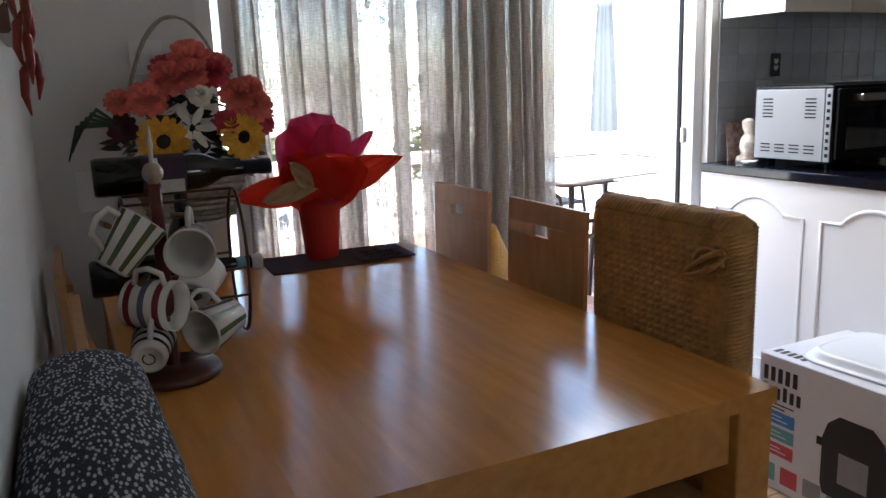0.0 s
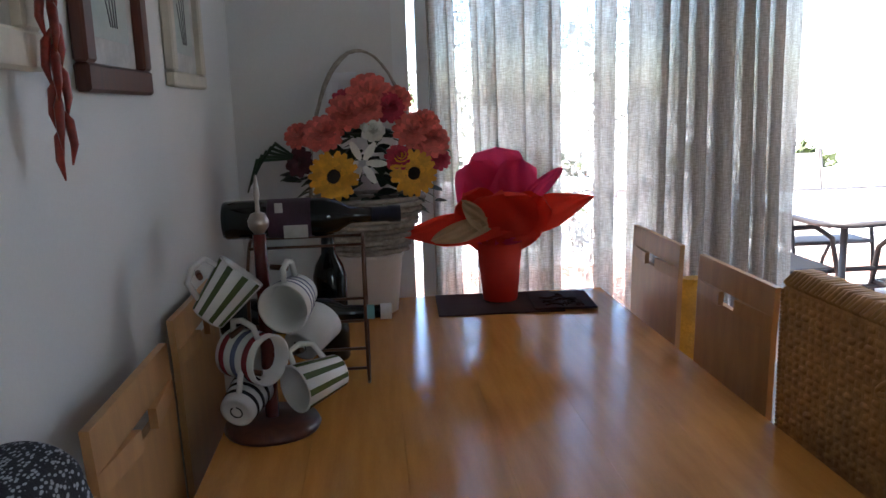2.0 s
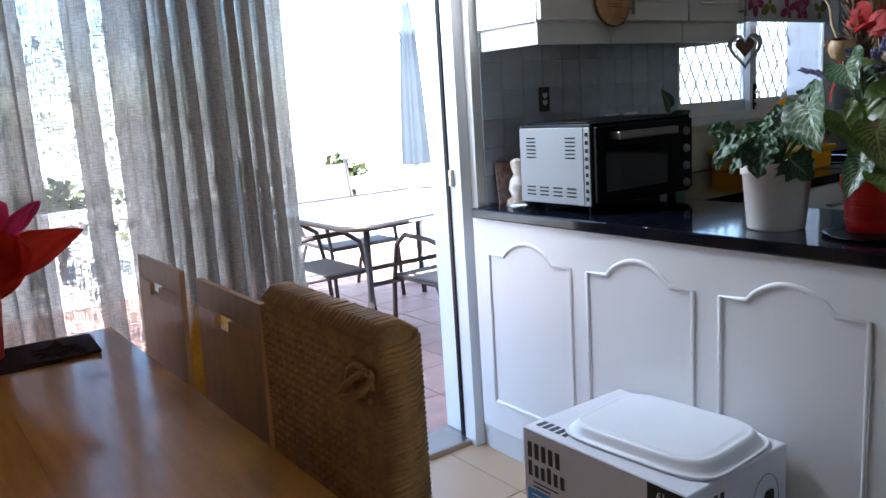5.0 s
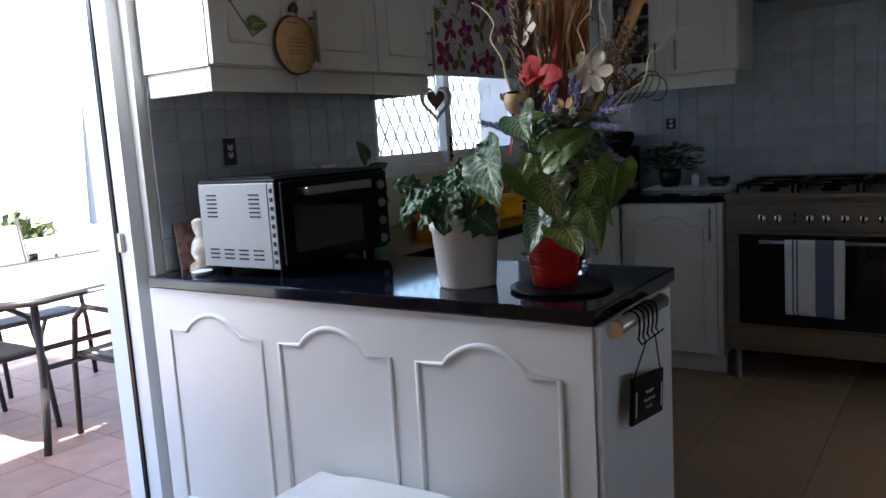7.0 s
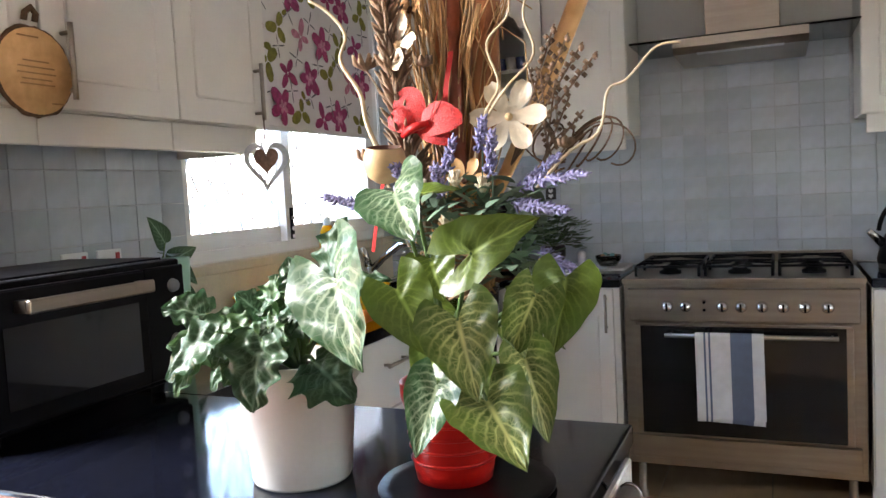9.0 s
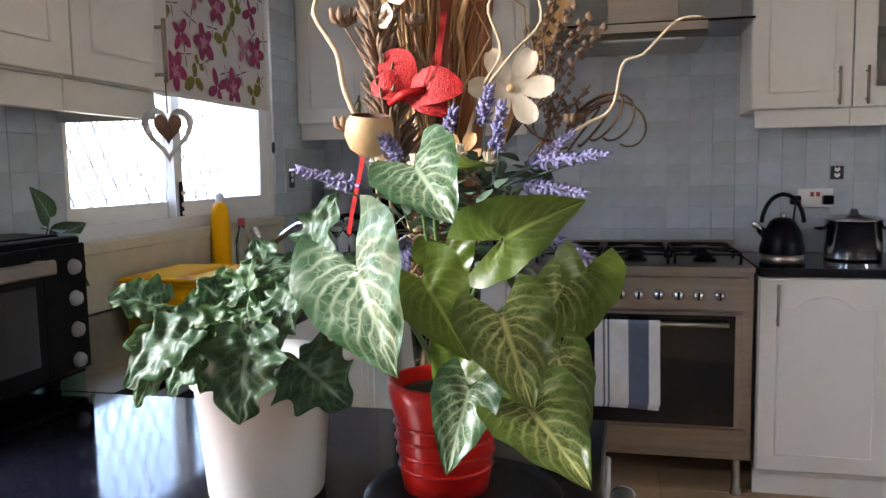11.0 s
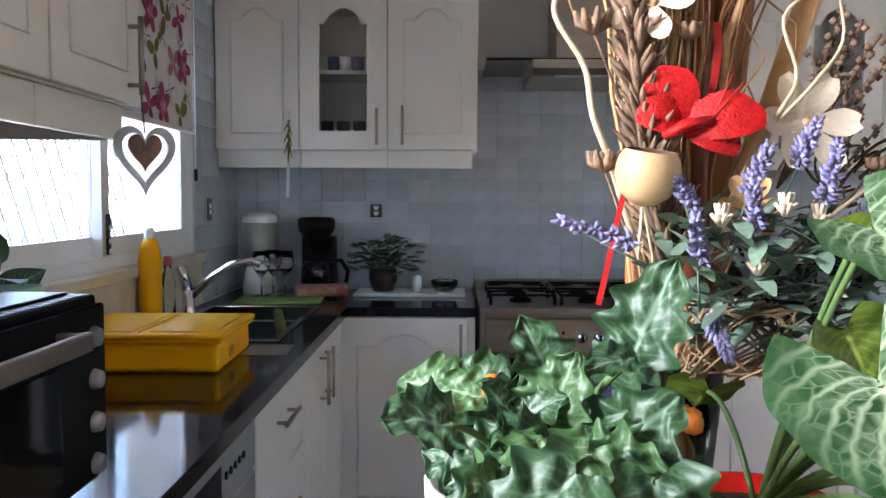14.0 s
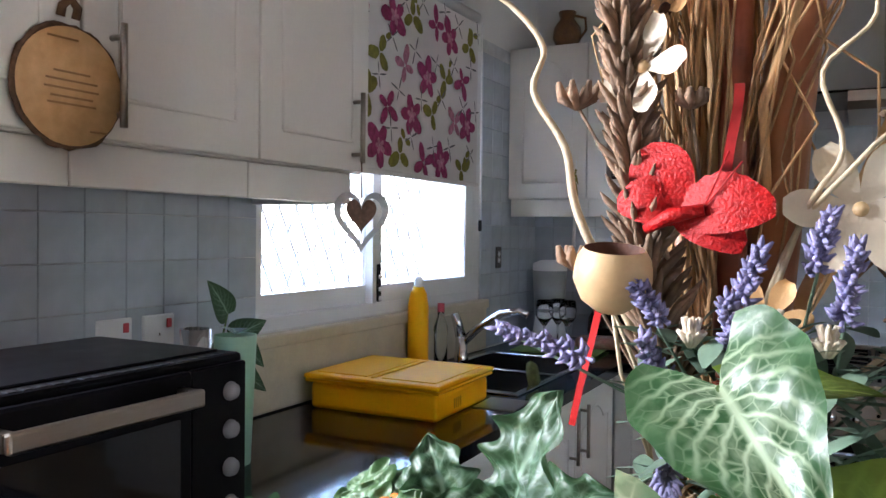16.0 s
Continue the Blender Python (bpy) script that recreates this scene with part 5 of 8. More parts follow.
# jugs on top of the wall cabinets
CLAY = material("brown glazed clay", (0.14, 0.055, 0.025), 0.3, var=0.4, scale=18, bump=0.1, second=(0.32, 0.14, 0.04))
CLAYD = material("dark glazed clay", (0.03, 0.02, 0.018), 0.3, var=0.3, scale=18, bump=0.1)
for y, hh, r, mt, lb in ((2.07, 0.17, 0.062, CLAY, "amber brown clay vase on the wall cabinet"), (1.893, 0.11, 0.034, CLAY, "small brown clay jug with handle on the cabinet"), (1.62, 0.085, 0.06, CLAYD, "wide dark clay bowl jug on the cabinet"), (1.378, 0.09, 0.032, CLAYD, "small dark clay vase on the cabinet")):
    j = thing("clay_jug", (5.15, y, 2.18), lb, "jug", "clay jugs on the cabinets")
    part("body", moved(lathe([(0, 0), (r * 0.6, 0), (r, hh * 0.35), (r * 0.92, hh * 0.6), (r * 0.5, hh * 0.82), (r * 0.62, hh), (r * 0.55, hh), (r * 0.42, hh * 0.8), (0, hh * 0.5)], 20), pose(5.15, y, 2.1803)), mt, j)
    part("handle", tube([(5.15, y - r * 0.5, 2.18 + hh * 0.9), (5.15, y - r * 1.3, 2.18 + hh * 0.8), (5.15, y - r * 1.35, 2.18 + hh * 0.5), (5.15, y - r * 0.9, 2.18 + hh * 0.3)], 0.006, 8), mt, j)

# wooden slice and heart on the wall cabinets
SLICE = wood("pale wood slice", (0.74, 0.46, 0.21), (0.64, 0.36, 0.14), 0.6, (14, 14, 14), 3)
BARK = material("tree bark", (0.17, 0.09, 0.045), 0.9, var=0.4, scale=40, fine=120, bump=0.8, depth=0.004)
sl = thing("wood_slice", (2.66, 1.955, 1.6), "round slice of wood with bark rim and burnt lettering", "decoration")
rs = random.Random(3)
bmw = lathe([(0, 0), (0.086, 0), (0.086, 0.014), (0, 0.014)], 40)
part("disc", moved(bmw, pose(2.655, 1.968, 1.60, 90, 0, 0)), SLICE, sl)
part("bark_rim", moved(tube([((0.087 + rs.uniform(-0.002, 0.003)) * math.cos(a), (0.087 + rs.uniform(-0.002, 0.003)) * math.sin(a), 0.007) for a in np.linspace(0, 2 * math.pi, 49)], 0.005, 6), pose(2.655, 1.968, 1.60, 90, 0, 0)), BARK, sl)
part("hanger", tube([(2.64, 1.96, 1.70), (2.64, 1.955, 1.715), (2.65, 1.95, 1.725), (2.665, 1.955, 1.715), (2.665, 1.96, 1.70)], 0.007, 6), BARK, sl)
BURN = material("burnt lettering", (0.42, 0.23, 0.09), 0.8, var=0.2, bump=0)
for k, (w_, dz, dx) in enumerate(((0.05, 0.068, -0.015), (0.06, 0.02, 0.0), (0.085, 0.008, 0), (0.09, -0.004, 0), (0.07, -0.016, 0), (0.08, -0.026, 0), (0.03, -0.062, 0.045))):
    part("burnt_mark", box(2.655 + dx - w_ / 2, 1.9532, 1.60 + dz - 0.0015, 2.655 + dx + w_ / 2, 1.9538, 1.60 + dz + 0.0015), BURN, sl)
HEARTW = material("grey washed wood", (0.52, 0.55, 0.58), 0.7, var=0.2, scale=20, bump=0.2)
RUST = material("rusty brown metal", (0.24, 0.14, 0.1), 0.7, 0.3, var=0.35, scale=40, bump=0.3)


def heart_pts(s, n=40):
    out = []
    for k in range(n):
        a = 2 * math.pi * k / n
        out.append((s * 16 * math.sin(a) ** 3 / 17, s * (13 * math.cos(a) - 5 * math.cos(2 * a) - 2 * math.cos(3 * a) - math.cos(4 * a)) / 17 * 1.25))
    return out


ht = thing("hanging_heart", (3.375, 1.94, 1.42), "grey wooden heart frame with rusty heart hung from a handle", "decoration")
o_, i_ = heart_pts(0.066), heart_pts(0.05)
bmh = bmesh.new()
lo = [[bmh.verts.new((x, y, z)) for x, z in pts] for pts in (o_, i_) for y in (-0.005, 0.005)]
n_ = len(o_)
for k in range(n_):
    q = (k + 1) % n_
    bmh.faces.new((lo[0][k], lo[0][q], lo[2][q], lo[2][k]))
    bmh.faces.new((lo[1][k], lo[3][k], lo[3][q], lo[1][q]))
    bmh.faces.new((lo[0][k], lo[1][k], lo[1][q], lo[0][q]))
    bmh.faces.new((lo[2][k], lo[2][q], lo[3][q], lo[3][k]))
part("heart_frame", moved(bmh, pose(3.372, 1.93, 1.425, 0, 0, -52)), HEARTW, ht)
part("inner_heart", moved(prism(heart_pts(0.036), -0.004, 0.004), pose(3.372, 1.93, 1.435, 0, 0, -52)), RUST, ht)
part("cord", rod((3.372, 1.93, 1.47), (3.392, 1.944, 1.56), 0.0018, 5), RUST, ht)
hk = thing("herb_bunch", (5.03, 1.98, 1.5), "small dried green bunch hanging on a cabinet knob", "decoration")
part("stalk", tube([(5.025, 1.985, 1.34), (5.022, 1.98, 1.48), (5.025, 1.978, 1.70)], [0.008, 0.006, 0.003], 6), PLASTICWHITE, hk)
part("tuft", join(*[tube([(5.02, 1.978, 1.66 - 0.012 * k), (5.005 - 0.004 * (k % 3), 1.978 + 0.02 * math.sin(k * 2.1), 1.63 - 0.016 * k)], [0.005, 0.002], 5) for k in range(10)]), OLIVE, hk)
DEC = material("dark relief tile", (0.04, 0.04, 0.045), 0.4, var=0.3, scale=40, bump=0.3)
for x, y, z, rz in ((2.633, KY, 1.283, 0), (4.938, KY, 1.291, 0), (RX, 1.649, 1.282, -90), (RX, -0.13, 1.275, -90)):
    d = thing("decor_tile", (x, y, z), "small dark decor tile with pale leaf relief", "tile", "decor tiles in the kitchen", rz)
    d.matrix_basis = pose(x, y, z, 0, 0, rz)
    hh = 0.045 if rz == 0 else 0.03
    part("plate", box(-0.027, -0.0165, -hh, 0.027, -0.0118, hh, 0.002), DEC, d, "", False)
    for s in (-1, 1):
        for q in range(2):
            part("leaf_relief", moved(prism([(0, -0.012), (0.012 * s, -0.002), (0.009 * s, 0.012), (0, 0.004)][::1 if s < 0 else -1], -0.0185, -0.0167), pose(0, 0, -0.012 + 0.026 * q)), PLASTICWHITE, d, "", False)

# ---- leaves ----
def leaf_material(name, green, pale, vein, freq=7.0, blotch=0.4, rough=0.35):
    """A leaf: green flesh, pale midrib, side veins that lean to the tip, blotches of the pale colour."""
    m = material(name, green, rough, var=0.15, scale=30, fine=200, bump=0.15)
    nt = m.node_tree
    n, l = nt.nodes, nt.links
    b = n["Principled BSDF"]
    old = b.inputs["Base Color"].links[0].from_socket
    uv = n.new("ShaderNodeTexCoord")
    sep = n.new("ShaderNodeSeparateXYZ")
    l.new(uv.outputs["UV"], sep.inputs[0])

    def math_node(op, a, c=None, d=None):
        k = n.new("ShaderNodeMath")
        k.operation = op
        for i, val in enumerate((a, c, d)):
            if val is None:
                continue
            if isinstance(val, (int, float)):
                k.inputs[i].default_value = val
            else:
                l.new(val, k.inputs[i])
        return k.outputs[0]

    au = math_node("ABSOLUTE", math_node("SUBTRACT", sep.outputs[0], 0.5))
    nz = n.new("ShaderNodeTexNoise")
    nz.inputs["Scale"].default_value = 9
    l.new(uv.outputs["UV"], nz.inputs["Vector"])
    ph = math_node("ADD", math_node("MULTIPLY", math_node("SUBTRACT", sep.outputs[1], math_node("MULTIPLY", au, 0.75)), freq), math_node("MULTIPLY", nz.outputs["Fac"], 0.7))
    fr = math_node("ABSOLUTE", math_node("SUBTRACT", math_node("FRACT", ph), 0.5))
    side = n.new("ShaderNodeMapRange")
    side.inputs["From Min"].default_value, side.inputs["From Max"].default_value = 0.03, 0.24
    side.inputs["To Min"].default_value, side.inputs["To Max"].default_value = vein, 0.0
    l.new(fr, side.inputs["Value"])
    rib = n.new("ShaderNodeMapRange")
    rib.inputs["From Min"].default_value, rib.inputs["From Max"].default_value = 0.01, 0.05
    rib.inputs["To Min"].default_value, rib.inputs["To Max"].default_value = 1.0, 0.0
    l.new(au, rib.inputs["Value"])
    bl = n.new("ShaderNodeTexNoise")
    bl.inputs["Scale"].default_value, bl.inputs["Detail"].default_value = 9, 6
    l.new(uv.outputs["UV"], bl.inputs["Vector"])
    soft = n.new("ShaderNodeMapRange")
    soft.inputs["From Min"].default_value, soft.inputs["From Max"].default_value = 0.42, 0.72
    soft.inputs["To Min"].default_value, soft.inputs["To Max"].default_value = 0.0, blotch
    l.new(bl.outputs["Fac"], soft.inputs["Value"])
    stretch = n.new("ShaderNodeMapping")
    stretch.inputs["Scale"].default_value = (9, 15, 1)
    l.new(uv.outputs["UV"], stretch.inputs["Vector"])
    net = n.new("ShaderNodeTexVoronoi")
    net.feature = "DISTANCE_TO_EDGE"
    net.inputs["Scale"].default_value = 1.0
    l.new(stretch.outputs[0], net.inputs["Vector"])
    line = n.new("ShaderNodeMapRange")
    line.inputs["From Min"].default_value, line.inputs["From Max"].default_value = 0.0, 0.09
    line.inputs["To Min"].default_value, line.inputs["To Max"].default_value = vein * 0.6, 0.0
    l.new(net.outputs["Distance"], line.inputs["Value"])
    inner = n.new("ShaderNodeMapRange")
    inner.inputs["From Min"].default_value, inner.inputs["From Max"].default_value = 0.12, 0.47
    inner.inputs["To Min"].default_value, inner.inputs["To Max"].default_value = 1.0, 0.15
    l.new(au, inner.inputs["Value"])
    veins = math_node("MULTIPLY", math_node("MAXIMUM", math_node("MAXIMUM", side.outputs[0], line.outputs[0]), soft.outputs[0]), inner.outputs[0])
    fac = math_node("MAXIMUM", veins, rib.outputs[0])
    mix = n.new("ShaderNodeMixRGB")
    mix.inputs[2].default_value = (*pale, 1)
    l.new(fac, mix.inputs[0])
    l.new(old, mix.inputs[1])
    l.new(mix.outputs[0], b.inputs["Base Color"])
    tr_ = n.new("ShaderNodeBsdfTranslucent")
    l.new(mix.outputs[0], tr_.inputs["Color"])
    ms = n.new("ShaderNodeMixShader")
    ms.inputs[0].default_value = 0.22
    l.new(b.outputs[0], ms.inputs[1])
    l.new(tr_.outputs[0], ms.inputs[2])
    l.new(ms.outputs[0], n["Material Output"].inputs["Surface"])
    return m


ARROW_P = leaf_material("pale arrowhead leaf", (0.03, 0.105, 0.03), (0.44, 0.55, 0.36), 1.0, 8, 0.45)
ARROW_G = leaf_material("green arrowhead leaf", (0.095, 0.15, 0.014), (0.3, 0.4, 0.09), 0.35, 8, 0.1)
ARROW_V = leaf_material("yellow veined arrowhead leaf", (0.075, 0.135, 0.015), (0.55, 0.58, 0.22), 0.75, 8, 0.35)
CRINK = leaf_material("dark crinkled leaf", (0.03, 0.085, 0.03), (0.2, 0.31, 0.21), 0.45, 7, 0.12, 0.45)
CRINKB = leaf_material("bright crinkled leaf", (0.052, 0.13, 0.036), (0.25, 0.36, 0.22), 0.45, 7, 0.12, 0.45)
STEM = material("green stem", (0.1, 0.18, 0.05), 0.5, var=0.2, scale=30)
SOIL = material("potting soil", (0.03, 0.02, 0.014), 0.95, var=0.4, scale=80, bump=0.8, depth=0.006)


def arrow_leaf(base, tip, width, facing, mat, parent, lobe=0.32, droop=0.12, cup=0.12, ripple=0.0, name="leaf", blunt=1.0):
    """A leaf blade from its stalk at base to its tip; facing: the way its upper side looks; lobe: how far the back lobes reach behind the stalk."""
    base, tip, f = Vector(base), Vector(tip), Vector(facing)
    ax = tip - base
    L = ax.length
    ax.normalize()
    side = ax.cross(f).normalized()
    up = side.cross(ax).normalized()
    ph = (base.x * 71 + base.z * 53) % 6

    def f_(u, v):
        s = (u - 0.5) * 2
        prof = (math.sin(math.pi * min(1, (v * 0.94 + 0.06)) ** (0.62 * blunt)) ** (0.85 / blunt)) * (1 - 0.1 * v)
        along = v * (1 + lobe) - lobe + lobe * 0.95 * (1 - abs(s)) ** 1.2 * max(0, 1 - v * 2.6)
        w = width * prof * s * (1 + (1.6 * ripple if ripple > 0.1 else 0.5 * ripple) * math.sin(v * 23 + ph + (1.3 if s > 0 else 0)))
        h = -droop * L * max(0, along) ** 2 + cup * abs(w) - ripple * width * (math.sin(v * 21 + ph + 3 * abs(s)) * abs(s) + 0.5 * math.sin(v * 11 + s * 9 + ph) + 0.12 * math.sin(v * 38 - 7 * abs(s)) * (1 - 0.5 * abs(s))) + 0.02 * width * math.sin(v * 24 + abs(s) * 6) * (1 - abs(s))
        return base + ax * (along * L) + side * w + up * h
    return part(name, grid(f_, 16, 34, True, True) if ripple > 0.1 else grid(f_, 14, 22, True, True), mat, parent)


def stalk(points, parent, r=0.0028, mat=None):
    pts = [Vector(p) for p in points]
    out = []
    for k in range(9):
        t = k / 8
        out.append(pts[0] * (1 - t) ** 2 + pts[1] * 2 * t * (1 - t) + pts[2] * t ** 2)
    return part("stem", tube(out, [r * 1.2] * 5 + [r] * 4, 6), mat or STEM, parent)


# arrowhead vine in the red pot
ar = thing("arrowhead_plant", (2.475, 1.01, 0.93), "variegated arrowhead vine with large pale-veined leaves", "plant")
plate = thing("round_plate", (2.455, 0.985, 0.92), "black round plate under the red pot", "plate")
part("plate", moved(lathe([(0, 0), (0.108, 0), (0.12, 0.006), (0.118, 0.009), (0.1, 0.006), (0, 0.006)], 40), pose(2.455, 0.985, 0.9202)), BLACK, plate)
rp = thing("flower_pot", (2.475, 1.01, 0.926), "red ceramic flower pot with ribbed side", "pot")
part("pot", moved(lathe([(0, 0), (0.052, 0), (0.056, 0.02), (0.062, 0.09), (0.07, 0.115), (0.07, 0.135), (0.064, 0.135), (0.06, 0.118), (0, 0.115)], 32), pose(2.475, 1.01, 0.9264)), REDPOT, rp)
for k in range(4):
    part("rib", moved(tube([((0.0575 + 0.0016 * k) * math.cos(a), (0.0575 + 0.0016 * k) * math.sin(a), 0.03 + 0.018 * k) for a in np.linspace(0, 2 * math.pi, 33)], 0.0022, 5), pose(2.475, 1.01, 0.9264)), REDPOT, rp)
part("soil", moved(lathe([(0, 0.006), (0.03, 0.008), (0.0595, 0.0)], 20), pose(2.475, 1.01, 1.044)), SOIL, rp)
root = (2.475, 1.01, 1.045)
F = (-1, -0.25, 0.25)
leaves = [
    ((2.232, 1.034, 1.226), (2.19, 0.99, 1.138), 0.066, (-0.95, 0.3, 0.15), ARROW_P, 0.5),
    ((2.312, 0.998, 1.318), (2.245, 0.948, 1.27), 0.048, (-0.8, 0.15, 0.6), ARROW_P, 0.35),
    ((2.335, 0.915, 1.245), (2.33, 0.835, 1.285), 0.045, (-0.9, -0.2, 0.45), ARROW_G, 0.6),
    ((2.275, 0.982, 1.21), (2.26, 0.935, 1.138), 0.04, (-1, -0.2, 0.3), ARROW_G, 0.35),
    ((2.262, 0.906, 1.18), (2.222, 0.873, 1.106), 0.047, (-1, -0.2, 0.3), ARROW_V, 0.35),
    ((2.40, 0.862, 1.188), (2.39, 0.900, 1.105), 0.036, (-0.8, -0.5, 0.3), ARROW_V, 0.3),
    ((2.46, 0.84, 1.20), (2.445, 0.855, 1.105), 0.045, (-0.9, -0.4, 0.4), ARROW_G, 0.3),
    ((2.275, 0.882, 1.09), (2.215, 0.824, 1.046), 0.05, (-0.8, -0.2, 0.6), ARROW_V, 0.4),
    ((2.275, 0.94, 1.105), (2.24, 0.957, 1.035), 0.035, (-0.9, 0.0, 0.45), ARROW_P, 0.35),
    ((2.305, 0.945, 1.145), (2.285, 0.975, 1.085), 0.036, (-1, 0.1, 0.4), ARROW_G, 0.35),
    ((2.35, 0.862, 1.12), (2.335, 0.832, 1.03), 0.034, (-0.8, -0.5, 0.3), ARROW_V, 0.3),
    ((2.375, 0.985, 1.235), (2.36, 0.965, 1.185), 0.036, (-0.9, 0, 0.4), ARROW_G, 0.3),
    ((2.345, 0.99, 1.315), (2.335, 0.925, 1.322), 0.018, (-0.5, 0, 0.9), ARROW_G, 0.3),
    ((2.42, 0.90, 1.14), (2.47, 0.85, 1.07), 0.04, (-0.3, -0.9, 0.5), ARROW_V, 0.3),
    ((2.52, 0.92, 1.15), (2.58, 0.87, 1.09), 0.04, (0.3, -0.9, 0.5), ARROW_G, 0.3),
    ((2.56, 1.03, 1.14), (2.63, 1.05, 1.08), 0.04, (0.9, 0, 0.5), ARROW_G, 0.3),
    ((2.36, 0.935, 1.10), (2.33, 0.915, 1.045), 0.036, (-0.9, -0.2, 0.5), ARROW_G, 0.3),
]
for b_, t_, w_, f_, m_, lb in leaves:
    arrow_leaf(b_, t_, w_, f_, m_, ar, lb, 0.08, 0.3, 0.04)
    bv = Vector(b_)
    md_ = (Vector(root) + bv) / 2 + Vector((0, 0, 0.05))
    stalk((root, md_, b_), ar)

# crinkle-leaved plant in the white pot
wp = thing("flower_pot", (2.433, 1.23, 0.92), "white plastic flower pot with rolled rim", "pot")
part("pot", moved(lathe([(0, 0), (0.068, 0), (0.071, 0.005), (0.083, 0.14), (0.088, 0.142), (0.089, 0.172), (0.083, 0.173), (0.08, 0.15), (0, 0.148)], 40), pose(2.433, 1.23, 0.9203)), WHITEPOT, wp)
part("soil", moved(lathe([(0, 0.008), (0.04, 0.01), (0.0795, 0.0)], 20), pose(2.433, 1.23, 1.069)), SOIL, wp)
cp = thing("potted_plant", (2.433, 1.23, 1.07), "leafy potted plant with dark crinkled leaves", "plant")
rp_ = random.Random(11)
croot = Vector((2.433, 1.225, 1.072))
cr_leaves = [  # foot of the blade, tip, half width
    ((2.25, 1.216, 1.160), (2.22, 1.281, 1.115), 0.024), ((2.265, 1.160, 1.152), (2.23, 1.162, 1.075), 0.03), ((2.37, 1.218, 1.165), (2.35, 1.201, 1.220), 0.022), ((2.34, 1.170, 1.145), (2.32, 1.138, 1.195), 0.03),
    ((2.32, 1.225, 1.156), (2.29, 1.265, 1.168), 0.022), ((2.31, 1.197, 1.146), (2.28, 1.147, 1.155), 0.022), ((2.40, 1.145, 1.210), (2.38, 1.122, 1.290), 0.026), ((2.38, 1.248, 1.165), (2.36, 1.268, 1.195), 0.018),
    ((2.38, 1.188, 1.172), (2.37, 1.205, 1.195), 0.015), ((2.36, 1.150, 1.103), (2.33, 1.085, 1.070), 0.034), ((2.30, 1.227, 1.156), (2.26, 1.256, 1.138), 0.02), ((2.29, 1.198, 1.165), (2.25, 1.228, 1.122), 0.022),
    ((2.30, 1.178, 1.158), (2.27, 1.200, 1.125), 0.018), ((2.33, 1.186, 1.168), (2.30, 1.170, 1.140), 0.018), ((2.25, 1.240, 1.138), (2.22, 1.268, 1.092), 0.015), ((2.38, 1.150, 1.210), (2.35, 1.197, 1.216), 0.012),
    ((2.37, 1.238, 1.165), (2.35, 1.215, 1.190), 0.018), ((2.28, 1.184, 1.140), (2.24, 1.206, 1.105), 0.02), ((2.45, 1.150, 1.180), (2.46, 1.100, 1.215), 0.024), ((2.46, 1.250, 1.170), (2.47, 1.310, 1.180), 0.024),
    ((2.50, 1.220, 1.160), (2.57, 1.250, 1.140), 0.026), ((2.43, 1.210, 1.180), (2.42, 1.230, 1.235), 0.022), ((2.50, 1.170, 1.170), (2.56, 1.140, 1.170), 0.024)]
for k in range(13):
    a, rr = rp_.uniform(0.9, 5.4), rp_.uniform(0.05, 0.13)
    b0 = (2.40 + rr * math.cos(a), 1.215 + 0.75 * rr * math.sin(a), 1.10 + rp_.uniform(0, 0.07))
    cr_leaves.append((b0, (b0[0] + 0.055 * math.cos(a), b0[1] + 0.055 * math.sin(a), b0[2] + rp_.uniform(-0.05, 0.03)), rp_.uniform(0.016, 0.026)))
for i, (b_, t_, w_) in enumerate(cr_leaves):
    bv, tv = Vector(b_), Vector(t_)
    out_ = (bv - Vector((2.47, 1.19, 1.05))).normalized()
    fc = (out_ * 0.5 + Vector((-0.5, 0.15 - 0.1 * (i % 3), 0.55)))
    arrow_leaf(b_, t_, w_ * 1.45, fc, CRINKB if i % 3 == 2 else CRINK, cp, 0.18, rp_.uniform(0.1, 0.4), 0.25, 0.11, "leaf", 1.3)
    stalk((croot, (croot + bv) / 2 + Vector((0, 0, 0.03)), b_), cp, 0.003)
PETAL = material("orange petal", (0.7, 0.2, 0.02), 0.6, var=0.2)
for (x, y, z) in ((2.40, 1.10, 1.15), (2.42, 1.26, 1.17)):
    part("blossom", join(*[moved(lathe([(0, 0), (0.01, 0.006), (0.008, 0.014), (0, 0.018)], 8), pose(x + 0.009 * math.cos(a), y + 0.009 * math.sin(a), z, 40 * math.sin(a), 40 * math.cos(a), 0)) for a in (0, 1.6, 3.2, 4.8)]), PETAL, cp, "small orange blossom")

# ---- dried arrangement in a tall vase ----
DRY = material("dried palm stalk", (0.42, 0.27, 0.14), 0.75, var=0.3, scale=20, fine=120, bump=0.4, stretch=(6, 6, 0.8), random_tint=0.25, island=True)
DRYS = material("dried stalk", (0.64, 0.39, 0.18), 0.75, var=0.3, scale=20, fine=120, bump=0.4, stretch=(6, 6, 0.8), random_tint=0.3)
PALE = material("peeled pale twig", (0.62, 0.5, 0.33), 0.55, var=0.2, scale=20, fine=100, bump=0.3)
BROWNW = wood("reddish bamboo", (0.4, 0.16, 0.05), (0.28, 0.09, 0.03), 0.4, (8, 8, 1), 5)
CONE = material("dry cone scale", (0.3, 0.19, 0.12), 0.8, var=0.35, scale=40, bump=0.5, random_tint=0.25, island=True)
GLIT = material("red glitter cloth", (0.6, 0.01, 0.01), 0.4, 0.0, var=0.3, scale=160, fine=420, bump=0.8, depth=0.002, spec=0.3)
REDSTR = material("red ribbon", (0.6, 0.02, 0.02), 0.45, var=0.2, scale=30)
